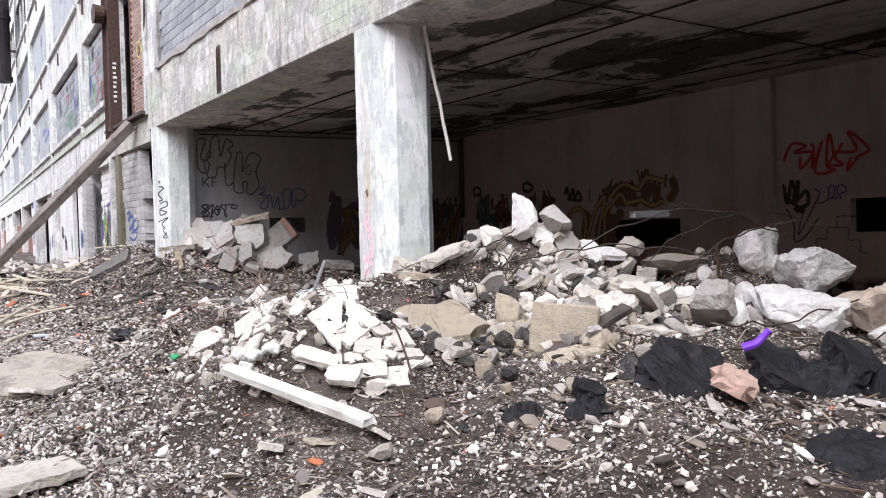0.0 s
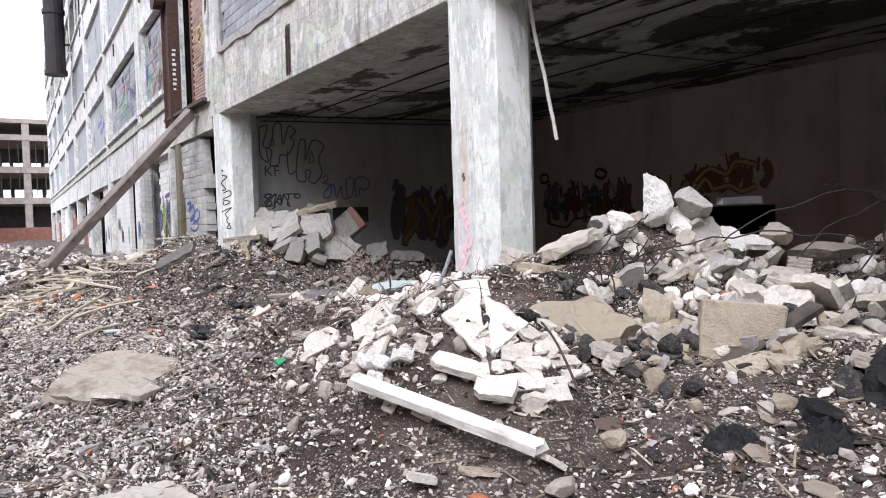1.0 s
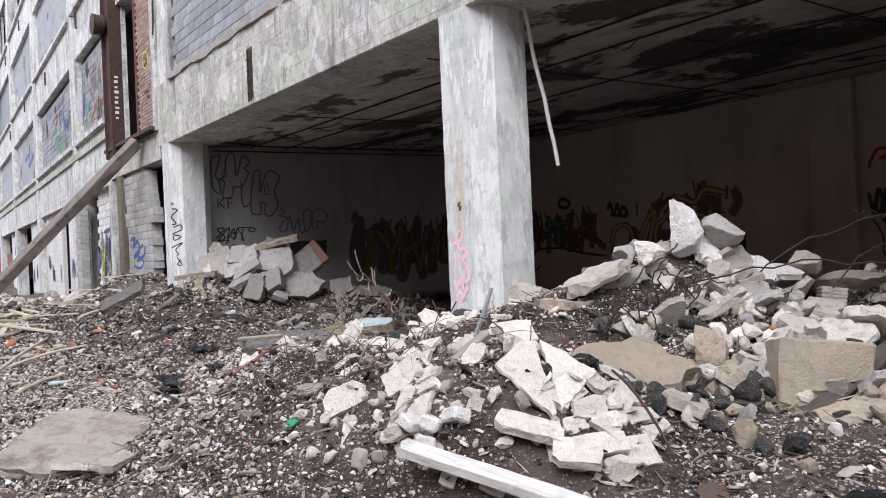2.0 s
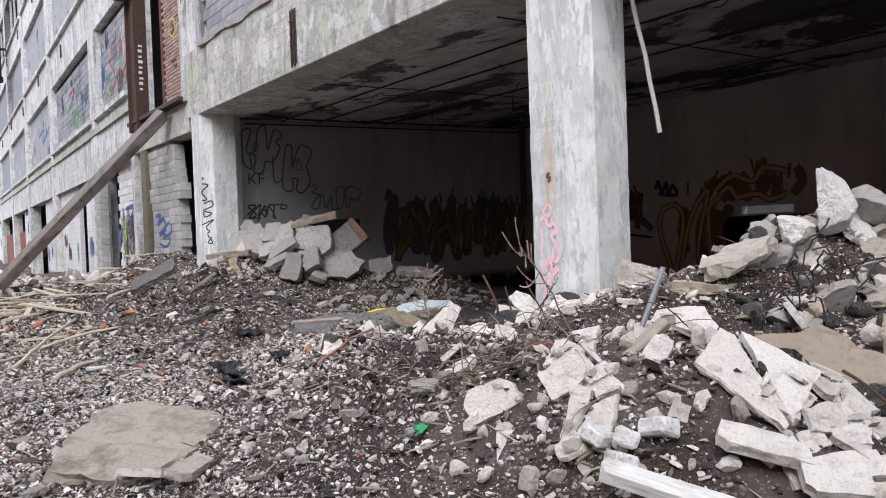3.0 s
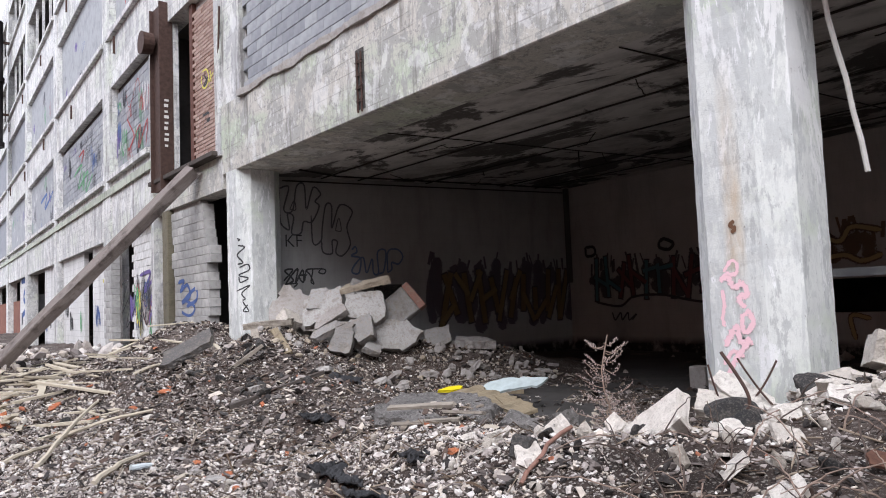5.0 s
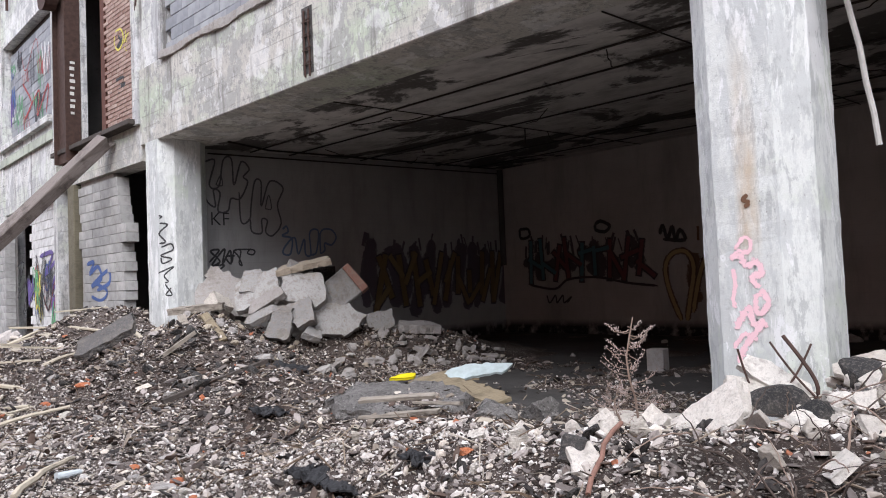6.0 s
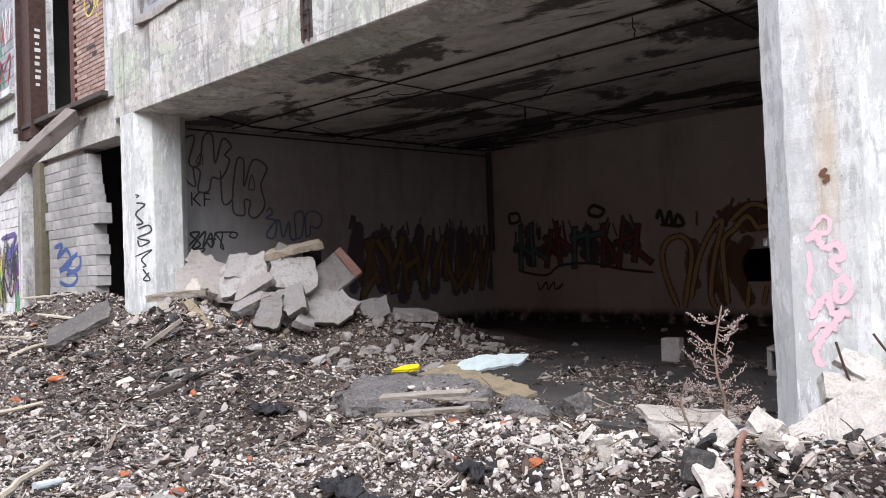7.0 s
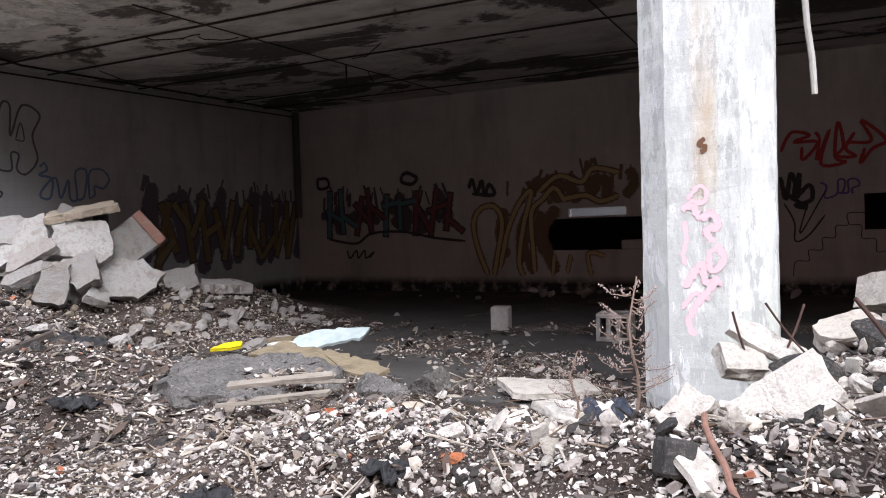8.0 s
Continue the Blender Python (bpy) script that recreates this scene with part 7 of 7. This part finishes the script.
spray("brick", [(20.25, 5.56), (19.87, 5.54), (20.1, 5.39), (19.8, 5.42), (20.11, 5.29)], 0.07, M_SPRAYK, "black spray-paint scribble on the brick panel")
spray("far", [(2.19, 2.54), (1.13, 2.56), (1.79, 2.07), (0.56, 2.46), (1.2, 1.76), (0.32, 2.03)], 0.12, M_SPRAYP, "purple spray-paint lettering on the ground-floor wall")
spray("far", [(2.13, 1.78), (1.55, 1.26), (1.21, 1.69), (0.96, 1.26), (0.51, 1.75)], 0.08, M_SPRAYK, "black spray-paint letters on the ground-floor wall")
spray("far", [(0.47, 2.17), (0.15, 2.02), (0.52, 1.68), (0.31, 1.47)], 0.14, M_SPRAYY, "yellow spray-paint strokes on the ground-floor wall")
spray("far", [(6.96, 2.61), (5.53, 2.63), (6.64, 2.14), (5.41, 2.19), (6.31, 1.78)], 0.2, M_SPRAYY, "yellow spray-paint strokes on the ground-floor wall")
spray("far", [(5.08, 2.18), (3.65, 2.46), (4.5, 1.5), (3.11, 2.12), (3.78, 1.17), (2.59, 1.79)], 0.06, M_SPRAYK, "black outlined spray-paint letters on the ground-floor wall")
spray("far", [(29.31, 3.63), (27.04, 3.52), (28.27, 2.62), (26.13, 2.26), (28.97, 1.68)], 0.4, M_SPRAYB, "blue spray-paint patch on the ground-floor wall")
spray("farwin", [(3.53, 7.01), (2.73, 6.35), (3.33, 6.07), (2.03, 6.51), (2.22, 5.93), (1.27, 6.49), (1.45, 5.86)], 0.14, M_FADER, "red spray-paint lettering on a filled window")
spray("farwin", [(3.68, 7.87), (3.21, 7.26), (2.24, 7.81), (1.98, 7.12)], 0.06, M_FADER, "thin red spray-paint strokes on a filled window")
spray("farwin", [(12.18, 6.76), (10.5, 6.91), (11.2, 6.18), (9.38, 6.51), (9.79, 5.87), (8.52, 6.27)], 0.2, M_FADEG, "green spray-paint letters on a filled window")
spray("farwin", [(11.08, 7.33), (10.1, 7.36), (10.61, 7.04)], 0.2, M_FADER, "red spray-paint patch on a filled window")
spray("farwin", [(21.34, 6.99), (19.27, 7.11), (19.93, 6.54), (17.41, 6.98)], 0.35, M_FADEB, "blue spray-paint letters on a filled window")


def block_letters(wall, bars, w, fill, edge, label):
    """Heavy block letters: each bar has a dark outline under its fill."""
    for i, (a, b) in enumerate(bars):
        d = (Vector(b) - Vector(a)).normalized() * w * 0.5
        a0, b0 = Vector(a) - d, Vector(b) + d
        e = d.normalized() * 0.035
        spray(wall, [tuple(a0 - e), tuple(b0 + e)], w + 0.07, edge, label, 0.006 + 0.0001 * i, True)
        spray(wall, [tuple(a0), tuple(b0)], w, fill[i % len(fill)], label, 0.0085 + 0.0001 * i, True)


def cloud(wall, u0, u1, v0, v1, n, material, seed, label):
    """A worn, uneven wash of paint behind the letters, with a spiky upper edge."""
    r = random.Random(seed)
    for i in range(n):
        u = u0 + (u1 - u0) * (i + r.uniform(0.2, 0.8)) / n
        spray(wall, [(u, v0 + r.uniform(0, 0.55)), (u + r.uniform(-0.3, 0.3), (v0 + v1) / 2), (u + r.uniform(-0.3, 0.3), v1 + r.uniform(-0.5, 0.05))], abs(u1 - u0) / n * r.uniform(1.0, 1.7), material, label, 0.002 + 0.0002 * i)
    for i in range(n * 2):
        u = u0 + (u1 - u0) * r.random()
        top = v1 + r.uniform(-0.1, 0.2)
        spray(wall, [(u, top - 0.3), (u + r.uniform(-0.12, 0.12), top)], r.uniform(0.05, 0.12), material, label, 0.0052 + 0.0001 * i, True)


M_WASHV, M_WASHC, M_WASHO = faded_material("worn_violet", (0.11, 0.095, 0.11), 0.12), faded_material("worn_charcoal", (0.10, 0.09, 0.095), 0.15), faded_material("worn_brown", (0.17, 0.12, 0.08), 0.2)
M_EDGE = spray_material("sooty_outline", (0.06, 0.05, 0.055))
M_GOLD, M_GOLDP = spray_material("dull_gold_spray", (0.17, 0.12, 0.055)), faded_material("worn_gold", (0.22, 0.16, 0.08), 0.14)
M_TEAL, M_MAROON = faded_material("worn_teal", (0.10, 0.20, 0.22), 0.12), faded_material("worn_maroon", (0.20, 0.085, 0.09), 0.12)
M_OCHRE = faded_material("worn_ochre", (0.46, 0.36, 0.19), 0.16)
SIDE_LABEL, TEAL_LABEL, OCHRE_LABEL = "dull gold block-letter mural on the side wall", "worn teal and maroon mural on the back wall", "large worn ochre loops sprayed on the back wall"
cloud("side", 9.3, 14.0, 0.75, 2.5, 14, M_WASHV, 3, SIDE_LABEL)
lr = random.Random(15)
for i in range(10):
    u, lean = 9.65 + i * 0.43, lr.uniform(-0.3, 0.3)
    block_letters("side", [((u, 1.0 + lr.uniform(0, 0.35)), (u + lean, 2.05 + lr.uniform(-0.35, 0.2))), ((u + 0.05, lr.choice((1.1, 1.6, 2.1))), (u + 0.33, lr.choice((1.05, 1.4, 1.75, 2.15))))], 0.19, (M_GOLD, M_GOLDP), M_EDGE, SIDE_LABEL)
cloud("back", 18.1, 14.7, 1.35, 2.4, 12, M_WASHC, 8, TEAL_LABEL)
for i in range(9):
    u = 17.9 - i * 0.38
    tone = M_TEAL if i in (0, 1, 4, 5) else M_MAROON
    block_letters("back", [((u, 1.55 + lr.uniform(-0.1, 0.1)), (u - lr.uniform(-0.1, 0.2), 2.25 + lr.uniform(-0.1, 0.2))), ((u, 1.95 + lr.uniform(-0.2, 0.2)), (u - 0.34, 1.85 + lr.uniform(-0.35, 0.35)))], 0.13, (tone,), M_EDGE, TEAL_LABEL)
spray("back", [(17.93, 1.36), (17.18, 1.25), (16.75, 1.47), (15.94, 1.49), (15.16, 1.34), (14.42, 1.25)], 0.07, M_EDGE, TEAL_LABEL, 0.012)
cloud("back", 13.6, 12.3, 0.5, 2.3, 5, M_WASHO, 21, OCHRE_LABEL)
cloud("back", 12.9, 10.9, 1.95, 2.65, 7, M_WASHO, 23, OCHRE_LABEL)
for k, pts in enumerate(([(13.91, 0.5), (14.15, 1.16), (14.21, 1.65), (14.04, 1.93), (13.73, 1.96), (13.57, 1.63), (13.68, 0.99), (13.78, 0.5)],
                         [(13.64, 0.67), (13.44, 1.47), (13.17, 2.02), (12.91, 2.24), (13.1, 1.54), (13.21, 0.82), (13.13, 0.5)],
                         [(12.88, 0.58), (12.9, 1.0), (12.92, 1.8), (12.67, 2.07), (12.42, 2.29), (12.2, 2.0)],
                         [(12.75, 2.23), (12.33, 2.52), (11.86, 2.38), (11.62, 2.63), (11.1, 2.52)], [(12.27, 2.05), (11.79, 2.11), (11.49, 1.98), (11.11, 2.08)],
                         [(12.5, 0.5), (12.45, 0.95)], [(12.2, 0.55), (12.1, 0.95)], [(11.7, 0.5), (11.75, 0.95), (11.4, 0.9)])):
    spray("back", pts, 0.22 if k < 5 else 0.16, faded_material("worn_umber", (0.13, 0.09, 0.06), 0.2) if k == 0 else bpy.data.materials["worn_umber"], OCHRE_LABEL, 0.0075 + 0.0003 * k)
    spray("back", pts, 0.12 if k < 5 else 0.1, M_OCHRE, OCHRE_LABEL, 0.0105 + 0.0003 * k)
kf = bpy.data.curves.new("graffiti", "FONT")
kf.body, kf.size, kf.extrude, kf.offset = "KF", 0.36, 0.001, -0.004
kf_ob = tagged(new("graffiti", kf), "black painted letters on the white wall", "graffiti", "spray paint")
kf.materials.append(plain("black_lettering", (0.04, 0.04, 0.042), 0.8))
kf_ob.matrix_world = pose(5.78, SIDE - 0.004, 2.74, 90, 0, 0)
wash_rnd = random.Random(33)
for i in range(26):
    a, z, w = wash_rnd.uniform(0.45, 2.5), wash_rnd.uniform(1.0, 2.3), wash_rnd.uniform(0.25, 0.5)
    pts = [(a + 0.12 * k * w + w * 0.4 * math.cos(k * 1.6 + i), z + 0.42 * math.sin(k * 1.6 + i * 2) * wash_rnd.uniform(0.7, 1.1)) for k in range(7)]
    spray("far", pts, wash_rnd.choice((0.03, 0.03, 0.05, 0.09)), (M_SPRAYK, M_SPRAYK, M_SPRAYY, M_SPRAYK, M_SPRAYB, M_SPRAYG, M_FADEK, M_FADER)[i % 8], "tangled spray-paint letters on the whitewashed wall", 0.003 + 0.0002 * i)
tag_rnd = random.Random(21)
for i in range(16):
    a, z = (0.6, 1.0, 6.2, 7.4, 10.6, 12.4, 13.4, 16.5, 18.0, 19.2, 26.4, 28.5, 46.5, 49, 2.0, 2.5)[i], tag_rnd.uniform(1.2, 2.4)
    w = tag_rnd.uniform(0.3, 0.7)
    pts = [(a + w * k / 6 + tag_rnd.uniform(-0.06, 0.06), z + (0.35 if k % 2 else -0.3) * tag_rnd.uniform(0.5, 1.2)) for k in range(8)]
    spray("far", pts, tag_rnd.choice((0.05, 0.09, 0.14)), tag_rnd.choice((M_SPRAYK, M_SPRAYB, M_SPRAYY, M_SPRAYP, M_SPRAYG, M_SPRAYK)), "scribbled spray paint on the whitewashed ground-floor wall")
for i in range(90):
    bay = tag_rnd.choice((0.35, 5.7, 5.7, 15.7, 15.7, 25.7))
    a, z = bay + tag_rnd.uniform(0.4, 4.2 if bay < 1 else 8.6), tag_rnd.uniform(5.9, 7.7) + (4.2 if tag_rnd.random() < 0.25 else 0)
    w, h = tag_rnd.uniform(0.25, 0.7), tag_rnd.uniform(0.15, 0.5)
    pts = [(a + w * k / 5 + tag_rnd.uniform(-0.08, 0.08), z + (h if k % 2 else -h) * tag_rnd.uniform(0.3, 1.1)) for k in range(6)]
    spray("farwin", pts, tag_rnd.choice((0.04, 0.06, 0.12)), tag_rnd.choice((M_FADER, M_FADEG, M_FADEB, M_SPRAYP, M_FADEK, M_FADEK, M_FADEW, M_FADEW)), "faded spray paint on a filled window")
rust_spot = [(8.51, 2.06), (8.545, 2.03), (8.51, 2.0), (8.54, 1.97)]
M_STAIN = faded_material("rust_stain", (0.16, 0.085, 0.05), 0.3)
spray("front", rust_spot, 0.06, M_STAIN, "rust-brown stain on the column")
